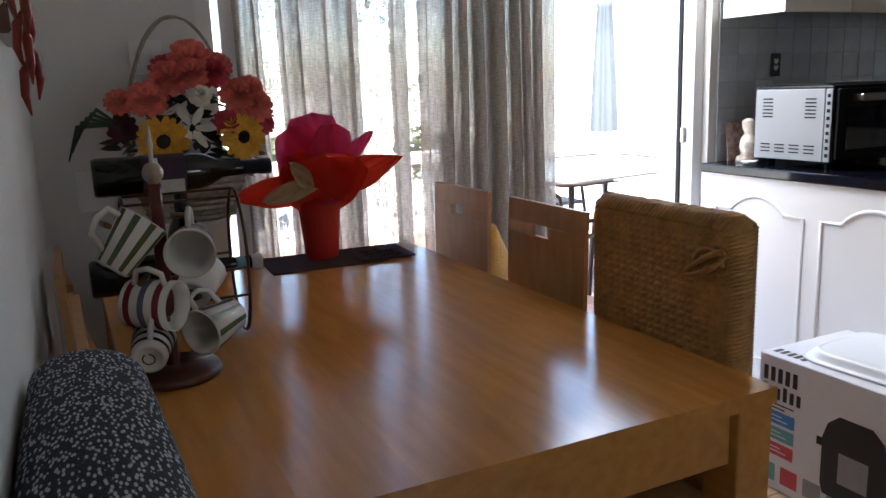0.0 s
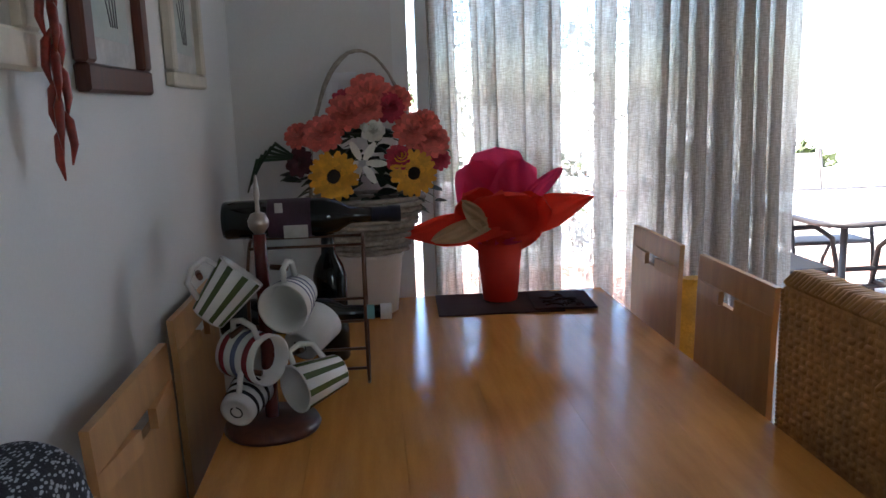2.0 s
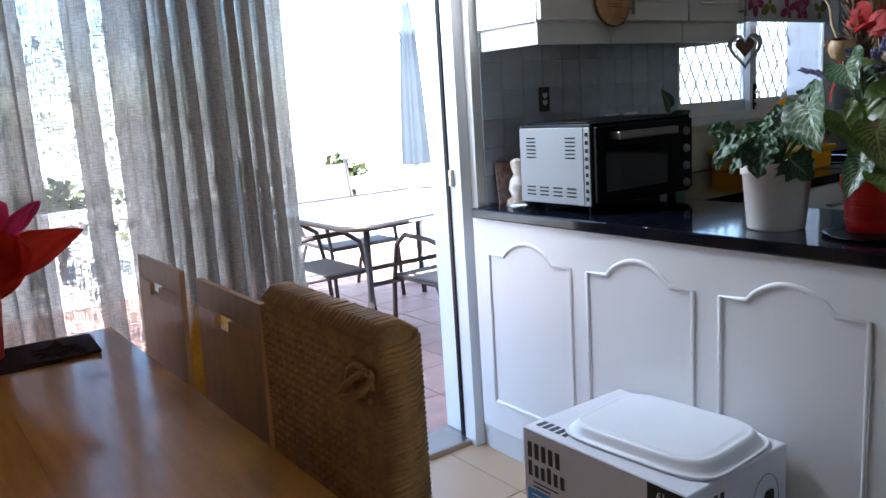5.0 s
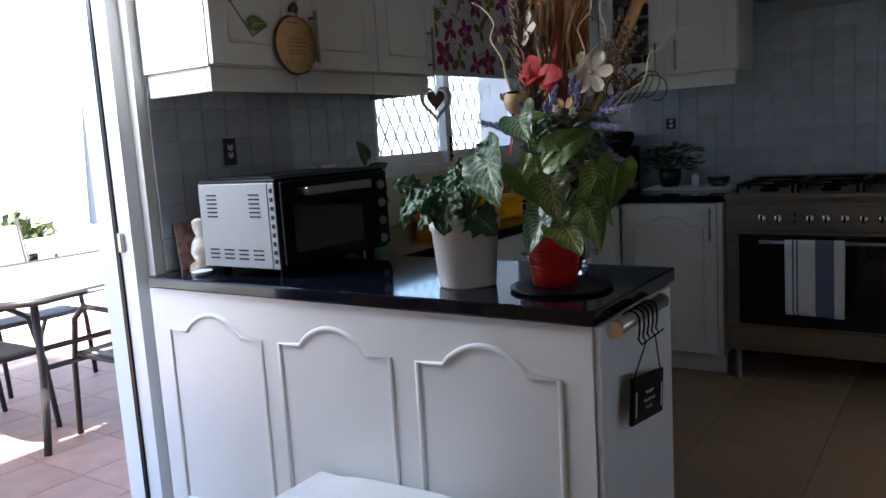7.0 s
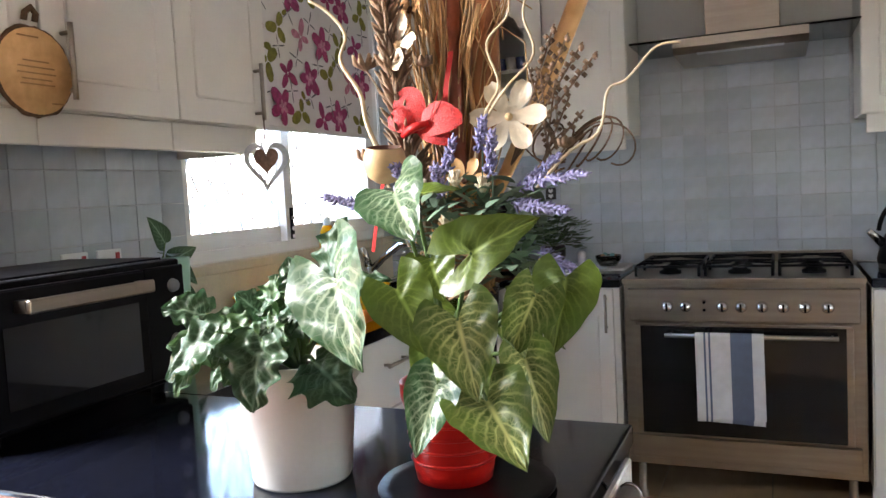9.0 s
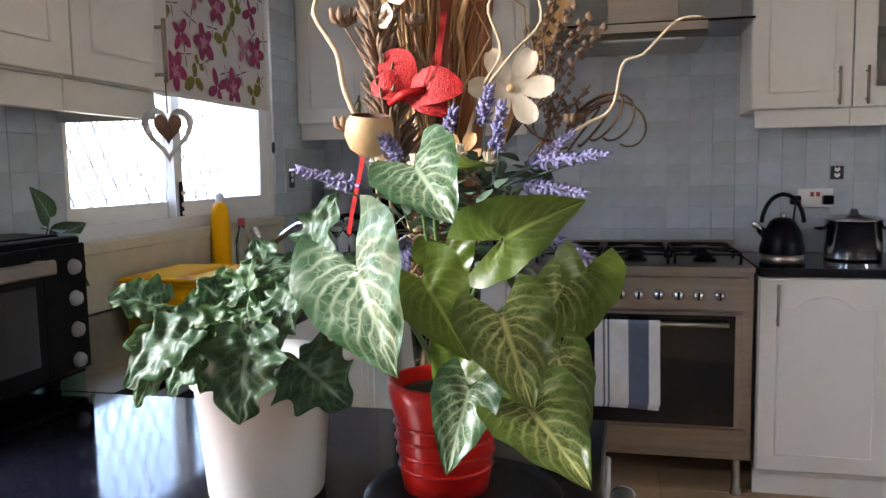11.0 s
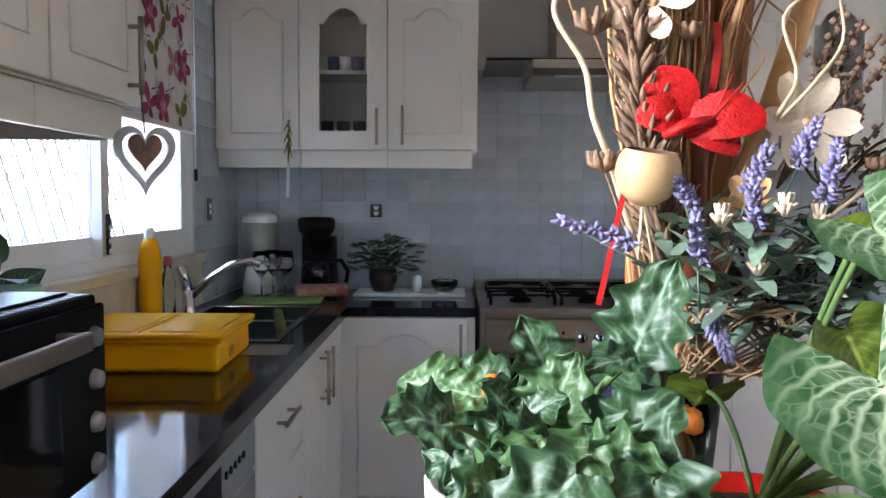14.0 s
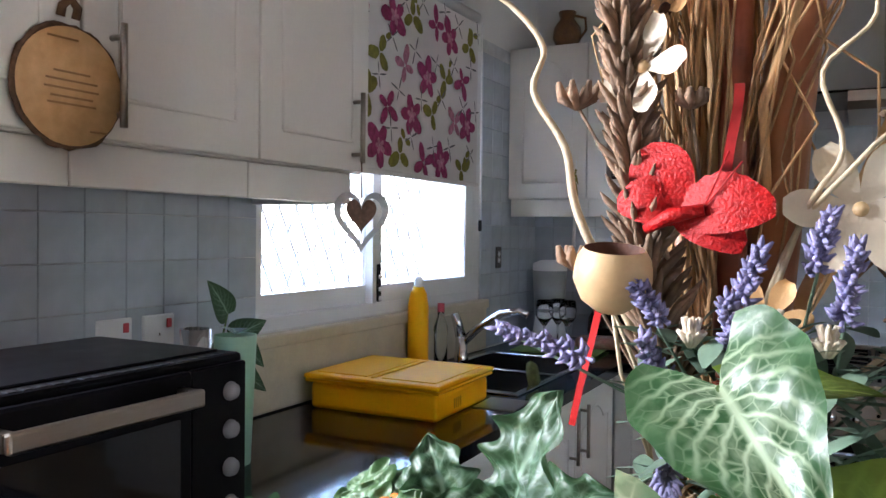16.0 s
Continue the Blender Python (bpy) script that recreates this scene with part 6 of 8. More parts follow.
LAV = material("lavender floret", (0.3, 0.28, 0.5), 0.7, var=0.3, scale=60, random_tint=0.35, island=True)
SAGE = material("grey green foliage", (0.17, 0.26, 0.18), 0.6, var=0.25, scale=30, random_tint=0.3, island=True)
SHELLW = material("pale carved gourd", (0.62, 0.43, 0.22), 0.5, var=0.12, scale=14, bump=0.1)
SHELLI = material("brown gourd inside", (0.14, 0.05, 0.025), 0.8, var=0.3, scale=30, bump=0.3)
WPET = material("cream wooden petal", (0.7, 0.6, 0.46), 0.5, var=0.1, scale=20, bump=0.15)
VASE = glass("clear vase glass", (0.8, 0.84, 0.86), 0.02)
AX, AY = 2.63, 1.045
dv = thing("dried_arrangement", (AX, AY, 0.92), "tall dried flower arrangement with red butterfly and lavender", "dried flowers")
vs = thing("glass_vase", (AX, AY, 0.92), "clear glass vase holding the dried arrangement", "vase")
part("vase", moved(lathe([(0, 0), (0.045, 0), (0.047, 0.01), (0.042, 0.1), (0.055, 0.25), (0.052, 0.25), (0.038, 0.1), (0.04, 0.014), (0, 0.012)], 28), pose(AX, AY, 0.9203)), VASE, vs)
ra = random.Random(21)
for grp in range(3):
    for k in range(16):
        a = ra.uniform(0, 6.28)
        r0, r1 = ra.uniform(0, 0.03), ra.uniform(0.01, 0.11)
        h = ra.uniform(0.62, 0.95)
        pts = []
        wob = ra.uniform(0.002, 0.012)
        for q in range(9):
            t = q / 8
            pts.append((AX + 0.5 * math.cos(a) * (r0 + (r1 - r0) * t ** 1.3) + wob * math.sin(q * 1.7 + k), AY + math.sin(a) * (r0 + (r1 - r0) * t ** 1.3) + wob * math.cos(q * 2.1 + k), 0.945 + h * t))
        r = ra.choice((0.0022, 0.003, 0.004, 0.006))
        part("dry_stalk", tube(pts, [r * (1 - 0.35 * q / 8) for q in range(9)], 6), DRYS, dv)
for (dx, dy, r, lean) in ((0.0, -0.03, 0.022, 0.05), (0.03, 0.0, 0.017, -0.02), (0.02, 0.04, 0.014, 0.03)):
    part("bamboo_stalk", tube([(AX + dx * 0.3, AY + dy * 0.3, 0.96), (AX + dx, AY + dy, 1.25), (AX + dx * 1.2, AY + dy * 1.2 - lean, 1.95)], [r * 0.5, r, r], 12), BROWNW, dv)
part("broad_blade", tube([(AX, AY, 1.2), (AX + 0.05, AY - 0.12, 1.45), (AX + 0.1, AY - 0.21, 1.68)], [0.006, 0.014, 0.015], 8), SLICE, dv)
# strands of raffia
raf = []
for k in range(46):
    a = ra.uniform(0, 6.28)
    z0 = ra.uniform(1.2, 1.4)
    pts = []
    for q in range(10):
        t = q / 9
        rr = 0.02 + 0.13 * t * ra.uniform(0.5, 1.0) + 0.012 * math.sin(q * 1.9 + k)
        pts.append((AX - 0.01 + 0.6 * rr * math.cos(a + 0.5 * t), AY + rr * math.sin(a + 0.5 * t), z0 + (0.55 * t if k % 3 else 0.35 * math.sin(t * 2.4))))
    part("raffia_strand", tube(pts, 0.0013, 4), DRYS, dv)
# curling pale twigs
for pts in ([(AX, AY + 0.02, 1.2), (2.56, 1.13, 1.36), (2.55, 1.155, 1.42), (2.55, 1.165, 1.47), (2.55, 1.195, 1.52), (2.56, 1.19, 1.56), (2.56, 1.22, 1.60), (2.55, 1.25, 1.62)],
            [(AX, AY, 1.2), (2.56, 1.09, 1.42), (2.56, 1.105, 1.50), (2.56, 1.10, 1.54), (2.565, 1.125, 1.57), (2.57, 1.13, 1.62)],
            [(AX, AY - 0.02, 1.2), (2.57, 0.87, 1.35), (2.57, 0.815, 1.385), (2.57, 0.80, 1.44), (2.57, 0.775, 1.452), (2.57, 0.735, 1.49), (2.57, 0.70, 1.492)],
            [(AX, AY, 1.2), (2.56, 0.98, 1.40), (2.56, 0.95, 1.46), (2.56, 0.965, 1.52), (2.56, 0.93, 1.56), (2.56, 0.94, 1.62)],
            [(AX, AY, 1.2), (2.57, 0.99, 1.38), (2.55, 0.94, 1.45), (2.57, 0.90, 1.5), (2.56, 0.91, 1.56), (2.57, 0.88, 1.62)]):
    vp = [Vector(p) for p in pts]
    thick = 0.0044 if pts[1][1] > 1.1 else 0.0027
    sm = []
    for i in range(len(vp) - 1):
        p0, p1, p2, p3 = vp[max(i - 1, 0)], vp[i], vp[i + 1], vp[min(i + 2, len(vp) - 1)]
        for q in range(5):
            t = q / 5
            sm.append(0.5 * ((2 * p1) + (p2 - p0) * t + (2 * p0 - 5 * p1 + 4 * p2 - p3) * t * t + (3 * p1 - p0 - 3 * p2 + p3) * t ** 3))
    part("curly_twig", tube(sm, [thick * (1 - 0.5 * i / len(sm)) for i in range(len(sm))], 6), PALE, dv)
# long scaly cone
cb = []
for k in range(270):
    t = k / 270
    a = k * 2.4
    c0 = Vector((2.56, 1.072 + 0.062 * t + 0.006 * math.sin(t * 5), 1.25 + 0.36 * t))
    d = Vector((math.cos(a) + ra.uniform(-0.3, 0.3), math.sin(a) + ra.uniform(-0.3, 0.3), 1.5)).normalized()
    L = 0.058 * (1 - 0.25 * t) * ra.uniform(0.75, 1.15)
    cb.append(tube([c0, c0 + d * L * 0.5 + Vector((0, 0, 0.004)), c0 + d * L * 0.85, c0 + d * L], [0.003, 0.0042, 0.0028, 0.0006], 5))
part("scaly_cone", join(*cb), CONE, dv)["kind"] = "stuff"
# dried seed heads on wires
for (x, y, z, r) in ((2.555, 1.156, 1.505, 0.017), (2.53, 1.147, 1.367, 0.015), (2.56, 1.12, 1.54, 0.014), (2.57, 0.86, 1.37, 0.01), (2.555, 1.06, 1.50, 0.011)):
    sd = [tube([(x, y, z), (x + r * math.cos(a) * 0.9, y + r * math.sin(a) * 0.9, z + r * 0.5), (x + r * math.cos(a) * 1.1, y + r * math.sin(a) * 1.1, z + r * 1.2)], [0.004, 0.005, 0.002], 5) for a in np.linspace(0, 5.6, 8)]
    part("seed_head", join(*sd, rod((x, y, z), (AX, AY, z - 0.22), 0.0016, 5)), CONE, dv)
# curled brown tendrils
for k in range(9):
    c0 = Vector((2.60, 0.82 + 0.012 * k, 1.37 + 0.01 * math.sin(k)))
    part("curled_tendril", tube([c0 + Vector((0.01 * math.sin(k + a), 0.03 * math.cos(a + k * 0.4), 0.03 * math.sin(a))) + Vector((0, -0.006 * a, 0)) for a in np.linspace(0, 5.2, 16)], 0.0016, 4), BARK, dv)
sprig = []
for k in range(5):
    p0 = Vector((2.59, 0.92 - 0.01 * k, 1.33))
    p1 = Vector((2.60, 0.84 + 0.02 * k, 1.42 + 0.02 * k))
    sprig.append(rod(p0, p1, 0.0014, 4))
    for q in range(12):
        c = p0.lerp(p1, 0.4 + 0.6 * q / 12)
        sprig.append(moved(lathe([(0, -0.004), (0.004, 0), (0, 0.004)], 6), Matrix.Translation(c + Vector((0.004 * math.sin(q * 2), 0.005 * math.cos(q * 2.3), 0)))))
for k in range(4):
    p0 = Vector((2.60, 0.95, 1.35))
    p1 = Vector((2.61, 0.82 + 0.02 * k, 1.50 + 0.015 * k))
    sprig.append(rod(p0, p1, 0.0014, 4))
    for q in range(14):
        c = p0.lerp(p1, 0.6 + 0.4 * q / 14)
        sprig.append(moved(lathe([(0, -0.005), (0.005, 0), (0, 0.005)], 6), Matrix.Translation(c + Vector((0.005 * math.sin(q * 2), 0.006 * math.cos(q * 2.3), 0)))))
part("seed_sprig", join(*sprig), CONE, dv)


# butterfly
def wing(c, d, s, L, W, up):
    c, d, s, up = Vector(c), Vector(d).normalized(), Vector(s).normalized(), Vector(up)
    return grid(lambda u, v: c + d * (L * v) + s * (W * (u - 0.5) * 2 * math.sin(math.pi * (0.12 + 0.83 * v)) ** 0.7) + up * (0.012 * math.sin(math.pi * v) + 0.002 * math.sin(v * 40) * math.sin(u * 30)), 14, 14)


bc = (2.54, 1.066, 1.413)
bf = thing("butterfly_ornament", bc, "red glitter butterfly ornament clipped on the stalks", "ornament")
for d, s, L, W in (((0.1, 0.45, 0.8), (0, 0.85, -0.5), 0.062, 0.026), ((0, 0.97, 0.12), (0, 0.1, 0.95), 0.05, 0.019), ((-0.2, -0.95, 0.04), (0.1, 0.0, 0.95), 0.075, 0.024), ((-0.1, -0.8, -0.42), (0, -0.4, 0.8), 0.058, 0.02)):
    part("wing", wing(bc, d, s, L, W, (-0.5, 0, 0.5)), GLIT, bf)
bv_ = Vector(bc)
part("body", tube([bv_ + Vector((-0.008, 0.024, -0.014)), bv_ + Vector((-0.012, 0.004, -0.003)), bv_ + Vector((-0.012, -0.022, 0.002))], [0.004, 0.0065, 0.0045], 8), GLIT, bf)
for z, y in ((0.02, 0.02), (0.028, 0.01)):
    part("antenna", tube([bv_ + Vector((-0.012, -0.022, 0.004)), bv_ + Vector((-0.017, -0.03 - y, 0.018 + z))], 0.0008, 4), REDSTR, bf)
part("ribbon", moved(grid(lambda u, v: (0.004 * math.sin(v * 7), -0.004 + 0.008 * u + 0.004 * math.sin(v * 5), -0.07 + 0.13 * v), 2, 14), pose(2.565, 1.03, 1.46, 0, 8, 0)), REDSTR, dv, "red ribbon")
part("ribbon", moved(grid(lambda u, v: (0.002 * math.sin(v * 6), -0.003 + 0.006 * u, -0.12 * v), 2, 8), pose(2.535, 1.125, 1.35, 12, 0, 0)), REDSTR, dv, "red ribbon")


# wooden flowers
def wood_flower(c, d, R, petals, mat, name, label):
    th = thing(name, c, label, "ornament")
    rot = Vector(d).normalized().to_track_quat("Z", "Y").to_matrix().to_4x4()
    for k in range(petals):
        a = 2 * math.pi * k / petals
        bm = grid(lambda u, v: ((0.004 + R * v) * 1.0, (u - 0.5) * R * 0.6 * math.sin(math.pi * (0.06 + 0.84 * v ** 1.5)) ** 0.7, 0.004 + 0.22 * R * v * v - 0.1 * R * math.cos((u - 0.5) * 3) * v), 6, 8)
        moved(bm, Matrix.Translation(c) @ rot @ pose(0, 0, 0, 0, 0, math.degrees(a)))
        o = part("petal", bm, mat, th)
    part("centre", moved(lathe([(0, 0), (0.006, 0.001), (0.0055, 0.007), (0, 0.009)], 12), Matrix.Translation(c) @ rot), SHELLI if mat is not WPET else SHELLW, th)
    part("wire", rod(Vector(c), (AX, AY, c[2] - 0.25), 0.0016, 5), DRY, th)


wood_flower((2.565, 0.938, 1.415), (-1, -0.15, 0.2), 0.05, 6, WPET, "wooden_flower", "cream wooden flower with rounded petals on a stem")
wood_flower((2.555, 1.098, 1.533), (-0.8, 0.3, 0.2), 0.04, 5, WPET, "wooden_flower", "pale wooden flower among the dried stalks")
wood_flower((2.58, 1.085, 1.585), (-0.7, 0.5, 0.3), 0.03, 5, SLICE, "wooden_flower", "tan wooden flower among the dried stalks")
gd = thing("gourd_cup", (2.535, 1.13, 1.35), "small carved gourd cup with dark inside", "ornament")
gm = pose(2.515, 1.113, 1.333, 6, -10, 0)
part("shell", moved(lathe([(0, 0), (0.012, 0.001), (0.024, 0.01), (0.031, 0.026), (0.0305, 0.036), (0.029, 0.044), (0.024, 0.052)], 44), gm), SHELLW, gd)
part("inside", moved(lathe([(0.0238, 0.0518), (0.0225, 0.048), (0.024, 0.03), (0.012, 0.012), (0, 0.01)], 44), gm), SHELLI, gd, "dark brown inside")
for k in range(2):
    part("wire", tube([(2.518, 1.112, 1.335), (2.54, 1.11 - 0.015 * k, 1.28), (2.57, 1.09, 1.2)], 0.0018, 5), PALE, gd)
wood_flower((2.545, 1.0, 1.33), (-1, 0, 0.3), 0.03, 6, SLICE, "wooden_flower", "tan wooden rosette low in the arrangement")


# lavender and sage
def lavender(p0, p1, n=15, name="lavender_sprig"):
    p0, p1 = Vector(p0), Vector(p1)
    th = thing(name, p0, "lilac lavender sprig in the dried arrangement", "flower", "lavender sprigs")
    fl = []
    for k in range(n):
        t = 0.28 + 0.72 * k / (n - 1)
        c = p0.lerp(p1, t)
        for q in range(4):
            a = k * 2.1 + q * 1.57 + ra.uniform(-0.5, 0.5)
            o = Vector((math.sin(a) * 0.8, math.cos(a), math.sin(a))) * (0.0105 * ra.uniform(0.6, 1.2) * (1.15 - 0.5 * (t - 0.28) / 0.72))
            fl.append(tube([c, c + o * 0.6, c + o + (p1 - p0).normalized() * 0.004], [0.001, 0.0027, 0.0008], 5))
    part("flower_spike", join(*fl), LAV, th)
    part("stem", rod(p0 - (p1 - p0) * 0.5 + Vector((0.02, 0, -0.03)), p1, 0.0013, 5), SAGE, th)


for p0, p1 in (((2.50, 1.10, 1.29), (2.48, 1.195, 1.318)), ((2.50, 1.06, 1.32), (2.49, 1.09, 1.36)), ((2.51, 1.02, 1.33), (2.50, 1.0, 1.385)), ((2.50, 0.95, 1.32), (2.49, 0.938, 1.39)), ((2.50, 0.92, 1.32), (2.50, 0.82, 1.33)), ((2.50, 0.94, 1.30), (2.49, 0.845, 1.285)),
               ((2.49, 1.06, 1.27), (2.47, 1.075, 1.32)), ((2.50, 0.90, 1.24), (2.50, 0.835, 1.205)), ((2.49, 1.01, 1.30), (2.48, 1.02, 1.35)), ((2.51, 0.93, 1.30), (2.52, 0.86, 1.355)), ((2.48, 1.06, 1.24), (2.45, 1.05, 1.20)), ((2.52, 0.97, 1.36), (2.50, 0.955, 1.41))):
    lavender(p0, p1)
sg = []
for k in range(270):
    a = ra.uniform(0, 6.28)
    el = ra.uniform(-0.3, 0.9)
    c = Vector((2.52 + ra.uniform(-0.03, 0.02), AY - 0.06 + ra.uniform(-0.1, 0.1), 1.255 + ra.uniform(-0.06, 0.07)))
    d = Vector((math.cos(a) * 0.8 - 0.3, math.sin(a), el)).normalized()
    L = ra.uniform(0.03, 0.06)
    s = d.cross(Vector((0.2, 0.1, 1))).normalized()
    sg.append(grid(lambda u, v: c + d * L * v + s * (0.0085 * math.sin(math.pi * (0.05 + 0.9 * v)) * (u - 0.5) * 2) + Vector((0, 0, -0.012 * v * v)), 2, 6))
part("sage_leaves", join(*sg), SAGE, dv)
for (x, y, z) in ((2.49, 1.045, 1.315), (2.49, 0.955, 1.315), (2.48, 0.99, 1.325), (2.49, 1.01, 1.27)):
    part("thistle_head", join(*[tube([(x, y, z), (x + 0.011 * math.cos(a) * math.cos(e), y + 0.011 * math.sin(a) * math.cos(e), z + 0.004 + 0.02 * math.sin(e))], [0.004, 0.0015], 5) for a in np.linspace(0, 5.5, 8) for e in (0.3, 0.9)]), WPET, dv, "pale green thistle head")
for k in range(30):
    c = Vector((2.53, AY - 0.03, 1.2))
    a0 = ra.uniform(0, 6.28)
    part("raffia_strand", tube([c + Vector((0.03 * math.cos(a0 + q * 0.8), 0.05 * math.sin(a0 + q * 0.8 + k), 0.035 * math.sin(q * 0.9 + k * 2))) for q in range(7)], 0.0014, 4), DRY, dv)

part("cane", tube([(2.605, 1.035, 1.15), (2.605, 1.035, 1.45), (2.605, 1.03, 1.95)], [0.012, 0.014, 0.015], 12), material("red brown cane", (0.3, 0.07, 0.03), 0.4, var=0.25, scale=30, bump=0.2), dv, "thick red-brown cane")

# small plant in a mint cup behind the oven, steel cup
mc = thing("plastic_cup", (3.10, 2.05, 0.92), "mint green plastic cup on the worktop", "cup")
MINT = material("mint plastic", (0.33, 0.55, 0.42), 0.35, var=0.06, subsurface=0.1)
part("cup", moved(lathe([(0, 0), (0.032, 0), (0.043, 0.262), (0.04, 0.262), (0.029, 0.006), (0, 0.006)], 24), pose(3.10, 2.05, 0.9203)), MINT, mc)
tagged(part("steel_cup", moved(lathe([(0, 0), (0.03, 0), (0.033, 0.26), (0.031, 0.26), (0.028, 0.006), (0, 0.006)], 20), pose(3.14, 2.2, 0.9203)), CHROME), "tall steel canister by the tiled wall", "canister")
sp2 = thing("potted_cutting", (3.17, 2.1, 0.92), "small glossy green cutting in a pot behind the oven", "plant")
part("pot", moved(lathe([(0, 0), (0.035, 0), (0.045, 0.1), (0.042, 0.1), (0, 0.09)], 20), pose(3.06, 2.16, 0.9203)), CLAYD, sp2)
for b_, t_ in (((3.16, 2.09, 1.22), (3.11, 2.07, 1.275)), ((3.17, 2.09, 1.19), (3.13, 2.04, 1.2)), ((3.18, 2.1, 1.18), (3.23, 2.06, 1.12)), ((3.17, 2.1, 1.15), (3.12, 2.07, 1.12)), ((3.18, 2.09, 1.17), (3.21, 2.05, 1.2)), ((3.17, 2.1, 1.12), (3.22, 2.05, 1.07))):
    b_, t_ = Vector(b_) - Vector((0.04, 0, 0)), Vector(t_) - Vector((0.04, 0, 0))
    arrow_leaf(b_, b_.lerp(t_, 1.25), 0.032, (-0.5, -0.7, 0.5), CRINK, sp2, 0.1, 0.2, 0.1)
    stalk(((3.06, 2.14, 1.01), (3.11, 2.11, 1.1), b_), sp2, 0.002)
hb = thing("herb_pot", (5.18, 1.6, 0.935), "leafy green herb in a dark pot on the tray", "plant")
part("pot", moved(lathe([(0, 0), (0.045, 0), (0.062, 0.05), (0.06, 0.1), (0.055, 0.1), (0, 0.09)], 22), pose(5.18, 1.60, 0.9345)), CLAYD, hb)
hl = []
for k in range(260):
    a, rr = ra.uniform(0, 6.28), ra.uniform(0.01, 0.15)
    c = Vector((5.17 + rr * math.cos(a) * 0.6, 1.58 + rr * math.sin(a), 1.05 + ra.uniform(0, 0.13) - rr * 0.25))
    d = Vector((math.cos(a) - 0.4, math.sin(a), ra.uniform(-0.2, 0.5))).normalized()
    s = d.cross(Vector((0.1, 0.2, 1))).normalized()
    hl.append(grid(lambda u, v: c + d * 0.046 * v + s * (0.02 * math.sin(math.pi * (0.06 + 0.9 * v)) * (u - 0.5) * 2), 2, 4))
HERB = material("herb leaf", (0.05, 0.13, 0.03), 0.45, var=0.25, scale=40, random_tint=0.3, island=True)
part("foliage", join(*hl), HERB, hb)
for k in range(8):
    a = k * 0.8
    part("stem", rod((5.18, 1.60, 1.02), (5.17 + 0.05 * math.cos(a), 1.58 + 0.09 * math.sin(a), 1.14), 0.0018, 5), STEM, hb)
# trailing cutting on the wall cabinet's corner
tc_ = thing("trailing_vine", (2.44, 1.96, 1.75), "trailing variegated vine hanging before the wall cabinet", "plant")
for pts in ([(2.36, 1.975, 2.19), (2.37, 1.955, 1.85), (2.40, 1.95, 1.70), (2.47, 1.95, 1.615), (2.53, 1.95, 1.65)],):
    part("stem", tube(pts, 0.002, 5), STEM, tc_)
for b_, t_ in (((2.38, 1.953, 1.78), (2.39, 1.94, 1.70)), ((2.47, 1.948, 1.65), (2.525, 1.94, 1.655)), ((2.37, 1.953, 1.86), (2.36, 1.94, 1.80)), ((2.36, 1.955, 1.95), (2.38, 1.94, 1.88))):
    arrow_leaf(b_, t_, 0.022, (-0.2, -1, 0.2), ARROW_V, tc_, 0.25, 0.1, 0.1)

# ---- on the dining table ----
MATB = material("dark brown place mat", (0.075, 0.03, 0.024), 0.9, spec=0.12, var=0.25, scale=40, fine=200, bump=0.4, stretch=(1, 30, 1))
tagged(part("place_mat", moved(box(-0.17, -0.115, 0, 0.17, 0.115, 0.004, 0.0015), pose(0.69, 2.205, 0.7502, 0, 0, -2)), MATB), "dark brown woven place mat under the red pot", "mat")
CARVED = material("dull carved wood", (0.055, 0.02, 0.014), 0.85, var=0.3, scale=30, bump=0.4, spec=0.15)
m2_ = thing("carved_mat", (0.865, 2.18, 0.754), "dark carved wooden mat lying on the place mat", "mat")
part("board", moved(box(-0.085, -0.095, 0, 0.085, 0.095, 0.006, 0.002), pose(0.865, 2.185, 0.7546, 0, 0, -4)), CARVED, m2_)
rt = random.Random(9)
rel = []
for k in range(22):
    cx, cy = rt.uniform(-0.07, 0.07), rt.uniform(-0.08, 0.08)
    a = rt.uniform(0, 3.1)
    rel.append(moved(tube([(-0.02, 0, 0.0065), (0, 0.006, 0.008), (0.02, 0, 0.0065)], 0.0025, 5), pose(0.865, 2.185, 0.7546, 0, 0, -4) @ pose(cx * 0.75, cy * 0.8, 0, 0, 0, math.degrees(a))))
part("carving", join(*rel), CARVED, m2_)



def paper(name, color, glow):
    """Thin wrapping paper that passes some light."""
    m = material(name, color, 0.6, var=0.12, scale=12, fine=250, bump=0.15)
    n, l = m.node_tree.nodes, m.node_tree.links
    t = n.new("ShaderNodeBsdfTranslucent")
    t.inputs["Color"].default_value = (*color, 1)
    mx = n.new("ShaderNodeMixShader")
    mx.inputs[0].default_value = glow
    l.new(n["Principled BSDF"].outputs[0], mx.inputs[1])
    l.new(t.outputs[0], mx.inputs[2])
    l.new(mx.outputs[0], n["Material Output"].inputs["Surface"])
    return m


RPAPER = paper("red wrapping felt", (0.8, 0.045, 0.02), 0.35)
PPAPER = paper("pink tissue paper", (0.8, 0.06, 0.17), 0.45)
TAN = paper("tan kraft paper", (0.55, 0.36, 0.2), 0.15)
rv = thing("wrapped_pot", (0.705, 2.245, 0.754), "red pot with flaring red and pink wrapping paper", "pot")
part("pot", moved(lathe([(0, 0), (0.047, 0), (0.049, 0.004), (0.064, 0.165), (0.06, 0.165), (0.045, 0.008), (0, 0.008)], 30), pose(0.705, 2.245, 0.7546)), RPAPER, rv)


